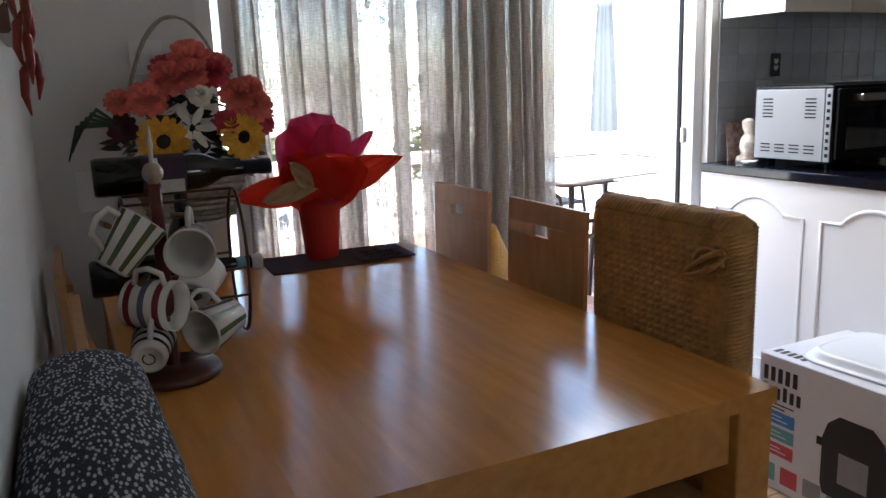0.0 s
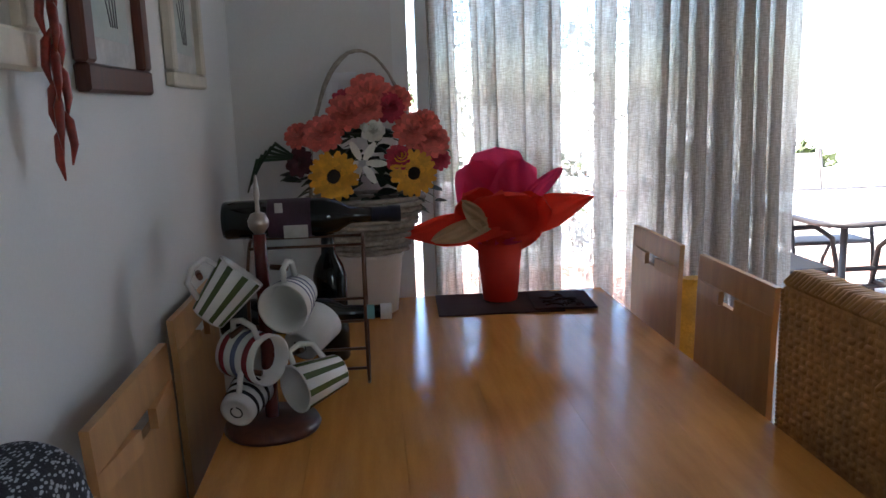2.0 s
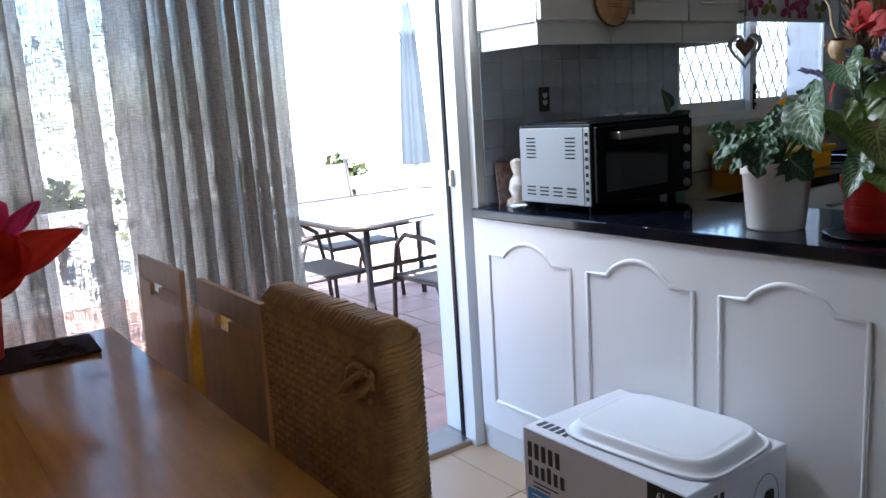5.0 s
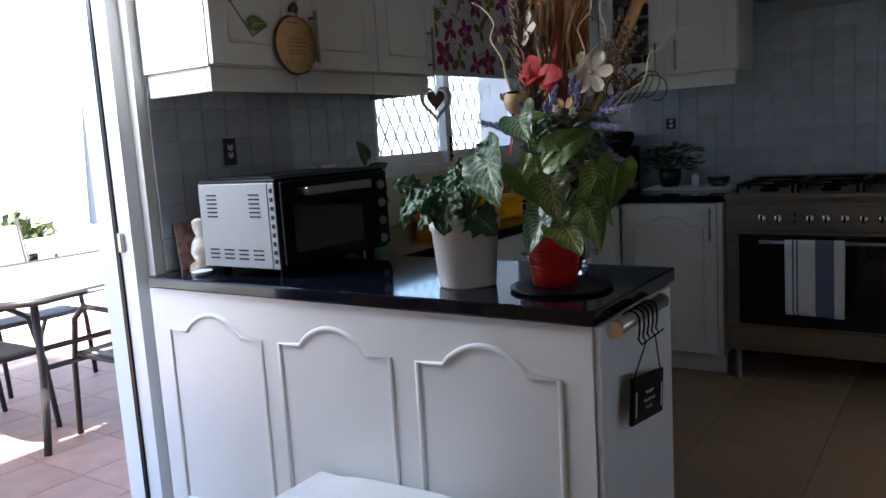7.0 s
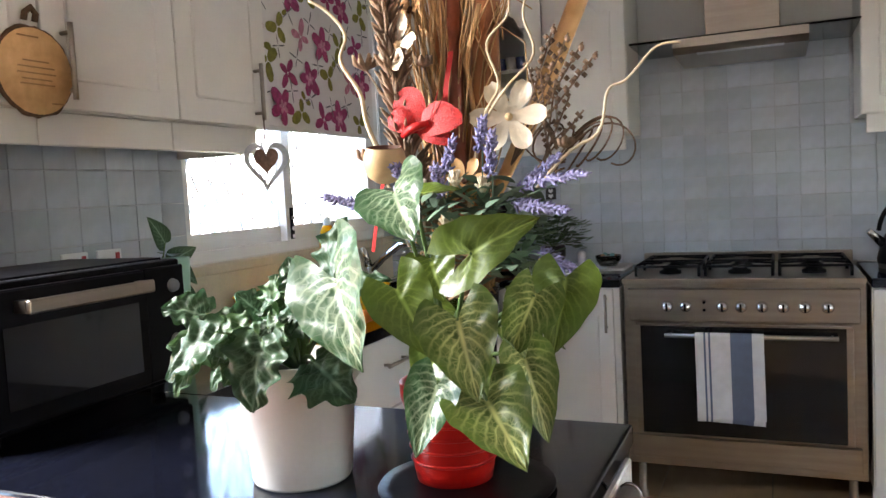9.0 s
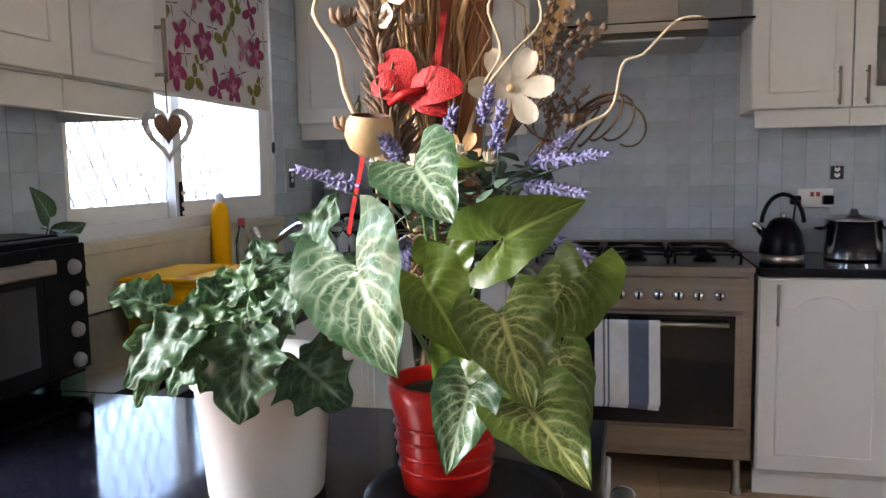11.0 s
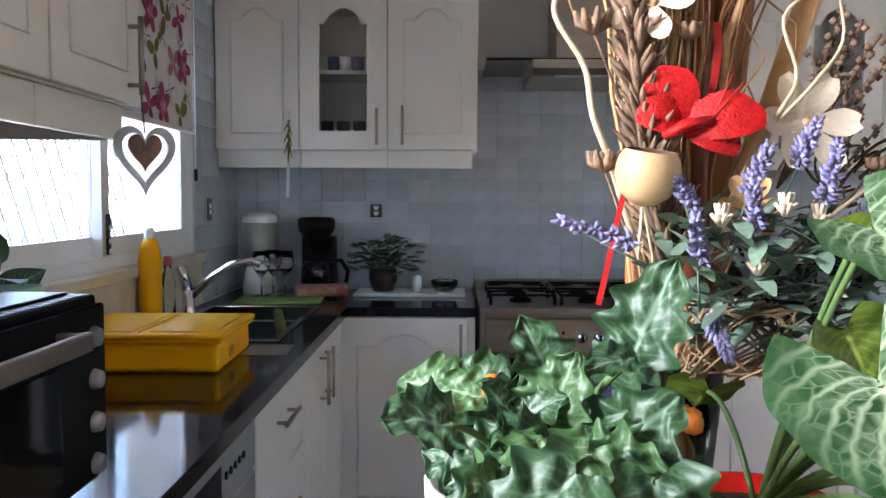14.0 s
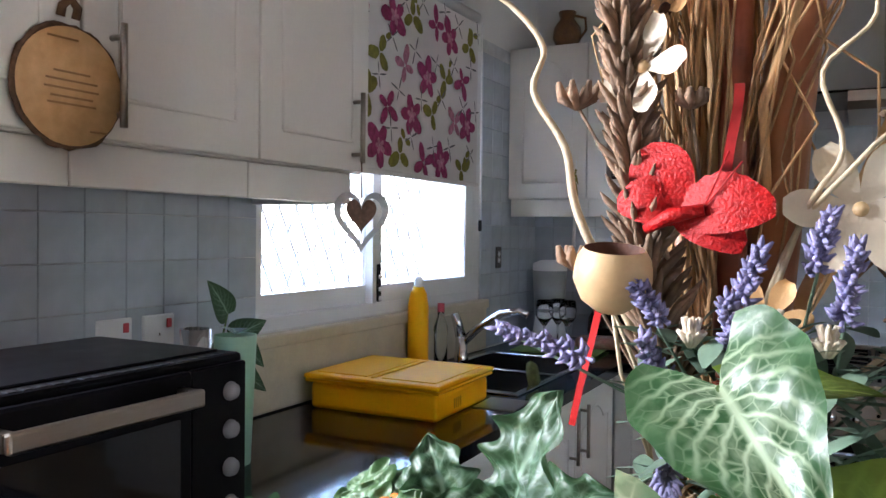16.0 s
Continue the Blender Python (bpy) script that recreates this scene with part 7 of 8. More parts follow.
def wrap_leaf(tip, w, mat, bow=0.03, start=(0.705, 2.245, 0.915), name="wrapping", point=1.2):
    b, t = Vector(start), Vector(tip)
    d = t - b
    s = d.cross(Vector((0, -1, 0.15))).normalized()
    n = s.cross(d).normalized()
    def f(u, v):
        ww = w * (0.25 + 0.75 * math.sin(math.pi * min(1, 0.12 + 0.88 * v)) ** 0.8) if v < 0.6 else w * (0.25 + 0.75 * math.sin(math.pi * (0.12 + 0.88 * 0.6)) ** 0.8) * ((1 - v) / 0.4) ** (1 / point)
        q = (u - 0.5) * 2
        return b + d * v + s * (ww * q) - n * (bow * math.sin(math.pi * v) - 0.02 * q * q + 0.006 * math.sin(q * 7 + v * 9))
    part(name, grid(f, 14, 18), mat, rv)


wrap_leaf((0.968, 2.22, 1.04), 0.05, RPAPER, 0.01, (0.705, 2.245, 0.96))
wrap_leaf((0.415, 2.16, 0.965), 0.045, RPAPER, 0.005, (0.705, 2.245, 0.965))
wrap_leaf((0.60, 2.17, 1.07), 0.075, RPAPER, 0.03, point=4)
wrap_leaf((0.50, 2.10, 0.955), 0.028, TAN, 0.008, (0.655, 2.13, 0.99), "kraft_wrapping", 2)
wrap_leaf((0.585, 2.10, 1.06), 0.024, TAN, 0.006, (0.64, 2.125, 0.985), "kraft_wrapping", 2)
wrap_leaf((0.82, 2.18, 1.05), 0.07, RPAPER, 0.03, point=4)
wrap_leaf((0.70, 2.14, 1.075), 0.105, RPAPER, 0.025, point=5)
wrap_leaf((0.70, 2.25, 1.185), 0.10, PPAPER, 0.03, name="tissue", point=5)
wrap_leaf((0.63, 2.24, 1.15), 0.08, PPAPER, 0.03, name="tissue", point=5)
wrap_leaf((0.77, 2.24, 1.15), 0.07, PPAPER, 0.02, name="tissue", point=5)
wrap_leaf((0.885, 2.25, 1.12), 0.022, PPAPER, -0.015, (0.77, 2.25, 1.03), "tissue", 2)

# flower basket on a white bucket
bu = thing("bucket", (0.335, 2.215, 0.75), "white plastic bucket carrying the flower basket", "bucket")
part("bucket", moved(lathe([(0, 0), (0.078, 0), (0.095, 0.15), (0.1, 0.155), (0.1, 0.166), (0.092, 0.166), (0.075, 0.006), (0, 0.006)], 32), pose(0.335, 2.215, 0.7503)), WHITEPOT, bu)
BASK = material("white washed wicker", (0.45, 0.4, 0.34), 0.7, var=0.3, scale=50, bump=0.4, random_tint=0.25, island=True)
fb = thing("flower_basket", (0.335, 2.215, 0.917), "pale wicker basket with pink, white and yellow silk flowers", "flower basket")
wv = []
for r_ in range(11):
    rad = 0.085 + 0.004 * r_
    wv.append(moved(tube([((rad + 0.004 * (1 if (k + r_) % 2 else -1)) * math.cos(2 * math.pi * k / 28) * 1.25, (rad + 0.004 * (1 if (k + r_) % 2 else -1)) * math.sin(2 * math.pi * k / 28), 0.008 + 0.014 * r_) for k in range(29)], 0.007, 5), pose(0.335, 2.2, 0.917)))
part("weave", join(*wv), BASK, fb)
part("bottom", moved(lathe([(0, 0), (0.084, 0.0), (0.084, 0.01), (0, 0.01)], 24), pose(0.335, 2.2, 0.9172)), BASK, fb)
hd = []
for k in range(5):
    hd.append(tube([(0.335 + 0.145 * math.cos(a) + 0.003 * math.sin(a * 5 + k), 2.22 + 0.004 * k - 0.008, 1.06 + 0.39 * math.sin(a) + 0.003 * math.cos(a * 6 + k)) for a in np.linspace(0, math.pi, 26)], 0.0026, 5))
part("handle", join(*hd), BASK, fb)
PINK = material("salmon pink silk petal", (0.88, 0.19, 0.15), 0.7, var=0.2, scale=40, random_tint=0.2, island=True)
PINKD = material("deep pink silk petal", (0.6, 0.05, 0.09), 0.7, var=0.2, scale=40, random_tint=0.2, island=True)
WHITEF = material("white silk petal", (0.78, 0.76, 0.68), 0.6, var=0.1, random_tint=0.1, island=True)
SUNY = material("sunflower petal", (0.8, 0.38, 0.015), 0.6, var=0.2, scale=40, random_tint=0.15, island=True)
SUNC = material("sunflower centre", (0.025, 0.012, 0.008), 0.9, var=0.4, scale=120, bump=0.8)
DGREEN = material("dark silk leaf", (0.022, 0.05, 0.022), 0.55, var=0.3, scale=30, random_tint=0.35, island=True)


def petals_flower(c, d, R, rings, per, mat, name, cup=0.6, width=0.35, centre=None, cr=0.3):
    """A flower of many petals, ring on ring, opened towards d."""
    rot = Matrix.Translation(c) @ Vector(d).normalized().to_track_quat("Z", "Y").to_matrix().to_4x4()
    bms = []
    for r_ in range(rings):
        t = r_ / max(1, rings - 1)
        n = max(5, int(per * (1 - 0.45 * t)))
        tilt = 8 + 70 * t * cup
        L = R * (1 - 0.35 * t)
        for k in range(n):
            bm = grid(lambda u, v: (R * cr * (1 - t) * 0.6 + L * v, (u - 0.5) * 2 * L * width * math.sin(math.pi * (0.1 + 0.82 * v)) ** 0.7, -0.12 * L * v * v + 0.02 * L * math.sin(v * 9 + k)), 2, 4)
            bms.append(moved(bm, rot @ pose(0, 0, 0.003 * r_, 0, 0, 360 * k / n + 17 * r_ + rt.uniform(-5, 5)) @ pose(0, 0, 0, 0, -tilt, 0)))
    th = part(name, join(*bms), mat, fb)
    if centre:
        part("flower_centre", moved(lathe([(0, 0), (R * cr, 0.0), (R * cr * 0.9, R * 0.14), (0, R * 0.2)], 16), rot), centre, th)


for (x, y, z, R, m_) in ((0.36, 2.15, 1.335, 0.052, PINK), (0.30, 2.12, 1.29, 0.045, PINK), (0.24, 2.11, 1.24, 0.045, PINK), (0.175, 2.14, 1.235, 0.032, PINK), (0.35, 2.11, 1.30, 0.04, PINK), (0.405, 2.13, 1.30, 0.038, PINKD), (0.465, 2.12, 1.24, 0.045, PINK), (0.51, 2.13, 1.215, 0.045, PINK),
                         (0.43, 2.10, 1.17, 0.035, PINKD), (0.50, 2.12, 1.26, 0.032, PINK), (0.30, 2.17, 1.31, 0.04, PINKD), (0.43, 2.17, 1.32, 0.035, PINK), (0.53, 2.14, 1.165, 0.03, PINKD)):
    petals_flower((x, y, z), (0.1 * (x - 0.3) * 8, -0.85, 0.45), R, 5, 13, m_, "carnation", 0.9, 0.32)
petals_flower((0.365, 2.095, 1.245), (0, -1, 0.3), 0.026, 4, 7, WHITEF, "white_rose", 1.1, 0.6)
petals_flower((0.335, 2.08, 1.165), (0, -1, 0.3), 0.052, 1, 6, WHITEF, "white_lily", 0.3, 0.2)
petals_flower((0.262, 2.07, 1.135), (-0.1, -1, 0.15), 0.05, 2, 18, SUNY, "sunflower", 0.15, 0.24, SUNC, 0.48)
petals_flower((0.462, 2.08, 1.135), (0.1, -1, 0.1), 0.047, 2, 18, SUNY, "sunflower", 0.15, 0.24, SUNC, 0.48)
petals_flower((0.175, 2.12, 1.17), (-0.4, -0.9, 0.2), 0.034, 3, 9, material("wine red petal", (0.09, 0.012, 0.02), 0.6, var=0.3, random_tint=0.2, island=True), "dark_dahlia", 0.6, 0.4)
fl = []
for k in range(150):
    a = rt.uniform(0, 6.28)
    rr = rt.uniform(0.02, 0.16)
    c = Vector((0.345 + rr * math.cos(a) * 1.2, 2.18 + 0.35 * rr * math.sin(a), 1.06 + rt.uniform(0, 0.22) - 0.3 * rr))
    d = Vector((math.cos(a), -0.5 + 0.5 * math.sin(a), rt.uniform(-0.3, 0.6))).normalized()
    s = d.cross(Vector((0.1, 0.6, 1))).normalized()
    L = rt.uniform(0.035, 0.065)
    fl.append(grid(lambda u, v: c + d * L * v + s * (0.35 * L * math.sin(math.pi * (0.06 + 0.9 * v)) * (u - 0.5) * 2) + Vector((0, 0, -0.3 * L * v * v)), 2, 4))
part("foliage", join(*fl), DGREEN, fb)
part("drooping_frond", join(*[tube([(0.17, 2.12, 1.18), (0.12 - 0.012 * k, 2.10, 1.22 - 0.01 * k), (0.085 - 0.01 * k, 2.09, 1.18 - 0.02 * k)], [0.003, 0.006, 0.002], 5) for k in range(5)]), DGREEN, fb)

# wire bottle rack with two bottles
WIRE = material("dark copper wire", (0.12, 0.06, 0.035), 0.35, 0.8, var=0.2, bump=0.05)
BOT = material("dark bottle glass", (0.006, 0.007, 0.006), 0.1, var=0.1, bump=0, spec=0.4)
LABELW = material("paper label", (0.6, 0.58, 0.55), 0.7, var=0.15, scale=30)
LABELD = material("dark wine label", (0.06, 0.02, 0.045), 0.6, var=0.3, scale=20)
rk = thing("bottle_rack", (0.25, 1.62, 0.75), "dark copper wire rack holding bottles on the table", "rack")
for x in (0.12, 0.335):
    part("wire_hoop", tube([(x, 1.62 + 0.09 * math.cos(a), 0.757 + 0.15 + 0.15 * math.sin(a)) for a in np.linspace(0, 2 * math.pi, 25)], 0.0035, 6), WIRE, rk)
for y, z in ((1.53, 0.907), (1.71, 0.907), (1.62, 1.057), (1.58, 1.045), (1.66, 0.77), (1.54, 0.85)):
    part("cross_wire", rod((0.12, y, z), (0.335, y, z), 0.003, 6), WIRE, rk)
bprof = [(0, 0), (0.034, 0.0), (0.037, 0.006), (0.037, 0.19), (0.03, 0.215), (0.016, 0.24), (0.0135, 0.31), (0.0155, 0.315), (0.0155, 0.335), (0, 0.336)]
w1 = thing("wine_bottle", (0.08, 1.6, 1.06), "dark red-wine bottle lying on the rack", "bottle")
wm = pose(0.075, 1.60, 1.099, 0, 90, 0)
part("glass", moved(lathe(bprof, 28), wm), BOT, w1)
part("label", moved(lathe([(0.0374, 0.085), (0.0376, 0.086), (0.0376, 0.165), (0.0374, 0.166)], 28), wm), LABELD, w1)
part("neck_foil", moved(lathe([(0.0145, 0.25), (0.0148, 0.31), (0.0164, 0.314), (0.0164, 0.3355), (0, 0.3368)], 20), wm), material("navy foil", (0.015, 0.018, 0.04), 0.35, 0.3, var=0.1), w1, "navy neck foil")
part("price_tag", box(0.19, 1.5605, 1.066, 0.235, 1.5615, 1.09), LABELW, w1)
part("back_label", box(0.175, 1.5655, 1.107, 0.19, 1.5665, 1.132), LABELW, w1)
w3 = thing("wine_bottle", (0.255, 1.80, 0.75), "black unlabelled bottle standing behind the wire rack", "bottle")
part("glass", moved(lathe(bprof, 28), pose(0.255, 1.80, 0.7503)), BOT, w3)
w2 = thing("wine_bottle", (0.1, 1.63, 0.85), "dark bottle with teal neck label low in the rack", "bottle")
wm2 = pose(0.05, 1.63, 0.90, 0, 91, 2)
part("glass", moved(lathe(bprof, 28), wm2), BOT, w2)
part("neck_label", moved(lathe([(0.0145, 0.27), (0.0147, 0.3), (0.0145, 0.301)], 20), wm2), TEALP, w2, "teal neck label")
part("cap", moved(lathe([(0.0163, 0.313), (0.0163, 0.3358), (0, 0.337)], 20), wm2), LABELW, w2, "pale cap")

# mug tree
mt = thing("mug_tree", (0.165, 1.425, 0.75), "dark wooden mug tree with striped mugs", "mug tree")
part("base", moved(lathe([(0, 0), (0.082, 0), (0.085, 0.006), (0.08, 0.016), (0.02, 0.022), (0, 0.022)], 32), pose(0.165, 1.425, 0.7503)), DARKWOOD, mt)
part("post", moved(lathe([(0.012, 0), (0.013, 0.1), (0.011, 0.28), (0.012, 0.325), (0, 0.326)], 14), pose(0.165, 1.425, 0.772)), material("red brown lacquer", (0.11, 0.014, 0.01), 0.25, var=0.2, scale=20), mt, "red-brown lacquered post")
part("spike", moved(lathe([(0.004, 0), (0.0035, 0.02), (0.0055, 0.03), (0.002, 0.062), (0, 0.064)], 12), pose(0.165, 1.425, 1.134)), STEEL, mt)
part("finial", moved(lathe([(0.008, 0), (0.017, 0.012), (0.018, 0.022), (0.012, 0.034), (0, 0.038)], 16), pose(0.165, 1.425, 1.098)), STEEL, mt, "pale metal finial")
CER = material("white ceramic", (0.72, 0.7, 0.66), 0.18, var=0.05, scale=10, bump=0.02)
GLZ = material("green glaze stripe", (0.09, 0.12, 0.045), 0.2, var=0.15, bump=0)
REDS = material("dark red glaze stripe", (0.22, 0.02, 0.025), 0.2, var=0.1, bump=0)
BLUS = material("grey blue glaze stripe", (0.14, 0.15, 0.24), 0.2, var=0.1, bump=0)
BLKS = material("black glaze stripe", (0.02, 0.02, 0.022), 0.2, var=0.1, bump=0)


def mug(c, axis, H, r0, r1, stripes, label, handle=(0, 0, 1), vertical=False):
    """A mug with its bottom at c and its mouth along axis; stripes: (from, to, glaze) along the height, or round it."""
    th = thing("mug", c, label, "mug", "mugs on the mug tree")
    z = Vector(axis).normalized()
    hv = Vector(handle)
    x = (hv - z * hv.dot(z)).normalized()
    y = z.cross(x)
    m = Matrix.Translation(c) @ Matrix((x, y, z)).transposed().to_4x4()
    R = lambda t: r0 + (r1 - r0) * t
    part("cup", moved(lathe([(0, 0.002), (r0 * 0.75, 0.002), (r0 * 0.8, 0), (r0, 0.003), (R(0.5), H * 0.5), (r1, H), (r1 - 0.0035, H), (R(0.5) - 0.0035, H * 0.5), (r0 - 0.004, 0.008), (0, 0.006)], 32), m), CER, th)
    part("mug_handle", moved(tube([(R(0.85) - 0.001, 0, H * 0.85), (R(0.85) + 0.022, 0, H * 0.84), (R(0.6) + 0.032, 0, H * 0.6), (R(0.4) + 0.027, 0, H * 0.35), (R(0.2) - 0.001, 0, H * 0.22)], 0.0052, 8), m), CER, th)
    for a, b, mat in stripes:
        if vertical:
            bm = grid(lambda u, v: ((R(v) + 0.0006) * math.cos(a + (b - a) * u), (R(v) + 0.0006) * math.sin(a + (b - a) * u), 0.004 + (H - 0.006) * v), 4, 3)
        else:
            bm = lathe([(R(a) + 0.0002, H * a), (R(a) + 0.0007, H * a + 0.0004), (R(b) + 0.0007, H * b - 0.0004), (R(b) + 0.0002, H * b)], 32)
        part("stripe", moved(bm, m), mat, th)
    part("base_mark", moved(tube([(r0 * 0.35 * math.cos(a), r0 * 0.35 * math.sin(a), 0.0008) for a in np.linspace(0, 5.6, 18)], 0.0012, 5), m), BLKS, th)
    part("peg", moved(rod((R(0.6) + 0.02, 0, H * 0.58), (R(0.6) + 0.021, 0.03, H * 0.58), 0.005, 8), m), WIRE, mt)


vst = [(k * 0.7, k * 0.7 + 0.28, GLZ) for k in range(9)]
mug((0.078, 1.37, 0.968), (0.6, 0.15, 0.75), 0.098, 0.029, 0.042, vst, "tall white mug with green lengthwise stripes hung upside up", (-0.7, -0.3, 0.6), True)
mug((0.225, 1.445, 0.99), (-0.25, -1, -0.12), 0.085, 0.032, 0.044, [(0.3, 0.36, BLUS), (0.5, 0.56, BLUS), (0.7, 0.76, BLUS)], "white mug with thin blue rings, mouth outward", (0, -0.1, 1))
mug((0.105, 1.425, 0.895), (0.8, -0.6, -0.05), 0.09, 0.042, 0.044, [(0.12, 0.25, REDS), (0.42, 0.55, BLUS), (0.72, 0.86, REDS)], "white mug with red and blue rings hung sideways", (-0.3, -0.2, 0.9))
mug((0.285, 1.45, 0.84), (-0.75, -0.65, -0.08), 0.098, 0.03, 0.043, vst, "tall white mug with green lengthwise stripes hung sideways", (0.0, 0.5, 0.9), True)
mug((0.118, 1.345, 0.812), (0.25, 0.9, 0.25), 0.075, 0.029, 0.037, [(0.2, 0.3, BLKS), (0.45, 0.55, BLKS), (0.7, 0.8, BLKS)], "white mug with black rings, base outward", (0.2, 0.3, 0.9))
mug((0.215, 1.475, 0.88), (0.35, 0.6, 0.3), 0.08, 0.033, 0.042, [], "plain white mug hung at the back", (0, 0.2, 0.9))

# ---- on the walls ----
CREAMF = material("cream picture frame", (0.62, 0.57, 0.47), 0.5, var=0.08, scale=12, bump=0.1)
ART = material("pale botanical print", (0.55, 0.57, 0.54), 0.7, var=0.1, scale=6, second=(0.4, 0.47, 0.43), bump=0)


def picture(y0, y1, z0, z1, mat, w, label):
    p = thing("picture", (WX + 0.01, (y0 + y1) / 2, z0), label, "picture", "pictures on the wall")
    x0, x1 = WX + 0.0005, WX + 0.022
    part("frame", join(box(x0, y0, z0, x1, y1, z0 + w, 0.004), box(x0, y0, z1 - w, x1, y1, z1, 0.004), box(x0, y0, z0 + w + 0.0002, x1, y0 + w, z1 - w - 0.0002, 0.004), box(x0, y1 - w, z0 + w + 0.0002, x1, y1, z1 - w - 0.0002, 0.004)), mat, p)
    part("mount", box(x0, y0 + w, z0 + w, x0 + 0.006, y1 - w, z1 - w), LABELW, p)
    part("print", box(x0 + 0.0062, y0 + w + 0.03, z0 + w + 0.04, x0 + 0.007, y1 - w - 0.03, z1 - w - 0.04), ART, p)
    for k in range(4):
        part("drawn_stem", tube([(x0 + 0.0078, (y0 + y1) / 2 + 0.01 * k, z0 + w + 0.06), (x0 + 0.0078, (y0 + y1) / 2 + 0.02 * (k - 1.5), z0 + w + 0.14 + 0.02 * k)], 0.001, 4), GREYP, p)


picture(1.215, 1.53, 1.335, 1.78, DARKWOOD, 0.04, "botanical print in a dark brown wooden frame")
picture(1.70, 1.99, 1.355, 1.75, CREAMF, 0.03, "botanical print in a cream wooden frame")
picture(0.76, 1.075, 1.355, 1.78, CREAMF, 0.045, "small print in a broad cream frame")
CHILI = material("dried red chili", (0.42, 0.035, 0.015), 0.35, var=0.4, scale=40, bump=0.4, random_tint=0.3, island=True)
ch = thing("chili_string", (WX + 0.015, 1.06, 1.25), "string of dried red chili peppers hanging on the wall", "chili string")
CX, CY = 0.006, 1.05
part("string", rod((CX, CY, 1.30), (CX, CY, 1.62), 0.002, 5), DRY, ch)
for k in range(18):
    z = 1.60 - 0.018 * k
    a = k * 2.0
    part("chili", tube([(CX, CY, z), (CX + 0.008 * math.cos(a), CY + 0.008 * math.sin(a), z - 0.015), (CX + 0.011 * math.cos(a), CY + 0.011 * math.sin(a), z - 0.042), (CX + 0.006 * math.cos(a), CY + 0.009 * math.sin(a), z - 0.066)], [0.002, 0.006, 0.005, 0.001], 7), CHILI, ch)

sw = thing("light_switch", (0.28, BY - 0.01, 1.36), "white double wall switch plate", "switch")
part("plate", box(0.235, BY - 0.012, 1.31, 0.325, BY - 0.0005, 1.405, 0.003), PLASTICWHITE, sw)
for x in (0.262, 0.298):
    part("rocker", box(x - 0.012, BY - 0.016, 1.335, x + 0.012, BY - 0.0122, 1.38, 0.002), PLASTICWHITE, sw)
sk = thing("wall_socket", (0.1, BY - 0.01, 0.99), "white wall socket plate in the corner", "socket")
part("plate", box(0.055, BY - 0.012, 0.93, 0.15, BY - 0.0005, 1.045, 0.003), PLASTICWHITE, sk)
bag = thing("plastic_bag", (1.25, 2.24, 0.5), "crumpled yellow plastic bag on the floor stack behind chairs", "bag")
YB = material("thin yellow plastic", (0.8, 0.42, 0.03), 0.35, var=0.25, scale=14, bump=0.4, depth=0.01)
bgm = lathe([(0, 0), (0.09, 0.0), (0.11, 0.15), (0.1, 0.5), (0.085, 0.66), (0.055, 0.76), (0.05, 0.79), (0, 0.78)], 22)
for v in bgm.verts:
    k_ = noise.noise(v.co * 11) * 0.03
    v.co.x += k_
    v.co.y = (v.co.y + noise.noise(v.co * 9 + Vector((3, 1, 2))) * 0.025) * 0.7
part("bag", moved(bgm, pose(1.265, 2.235, 0.0)), YB, bag)
ORG = material("orange plastic", (0.7, 0.13, 0.02), 0.4, var=0.1)
tagged(part("orange_bag", moved(box(-0.04, -0.03, 0, 0.04, 0.03, 0.6, 0.02, 3), pose(1.27, 1.46, 0.0, 0, 0, 10)), ORG), "narrow orange plastic bag standing behind the chairs", "bag")

# ---- terrace ----
METAL = material("brown powder coated metal", (0.05, 0.04, 0.036), 0.45, 0.3, var=0.15, bump=0.05)
SLING = material("grey brown sling cloth", (0.2, 0.18, 0.16), 0.8, var=0.1, scale=60, fine=400, bump=0.3)
GTOP = material("pale terrace table glass", (0.5, 0.55, 0.56), 0.12, var=0.05, bump=0)
FZ = -0.02
gt = thing("garden_table", (2.95, 4.05, FZ), "garden table with pale glass top and dark metal frame", "table")
tx0, tx1, ty0, ty1 = 2.42, 3.75, 3.46, 4.75
part("top", moved(prism(rounded(tx0 + 0.01, tx1 - 0.01, ty0 + 0.01, ty1 - 0.01, 0.14), -0.708, -0.698), pose(0, 0, 0, -90, 0, 0)), GTOP, gt)
part("rim", tube([(x, y, 0.703) for x, y in rounded(tx0, tx1, ty0, ty1, 0.14)] + [(tx1, ty0 + 0.14, 0.703)], 0.016, 8), METAL, gt)
for x, y, dx, dy in ((tx0 + 0.2, ty0 + 0.2, -0.06, -0.06), (tx1 - 0.2, ty0 + 0.2, 0.06, -0.06), (tx0 + 0.2, ty1 - 0.2, -0.06, 0.06), (tx1 - 0.2, ty1 - 0.2, 0.06, 0.06)):
    part("leg", tube([(x, y, 0.69), (x, y, 0.35), (x + dx * 0.4, y + dy * 0.4, 0.15), (x + dx, y + dy, FZ)], 0.018, 8), METAL, gt)
for z in (0.45, 0.36):
    part("stretcher", rod((tx0 + 0.2, ty0 + 0.2, z), (tx1 - 0.2, ty0 + 0.2, z), 0.013, 8), METAL, gt)


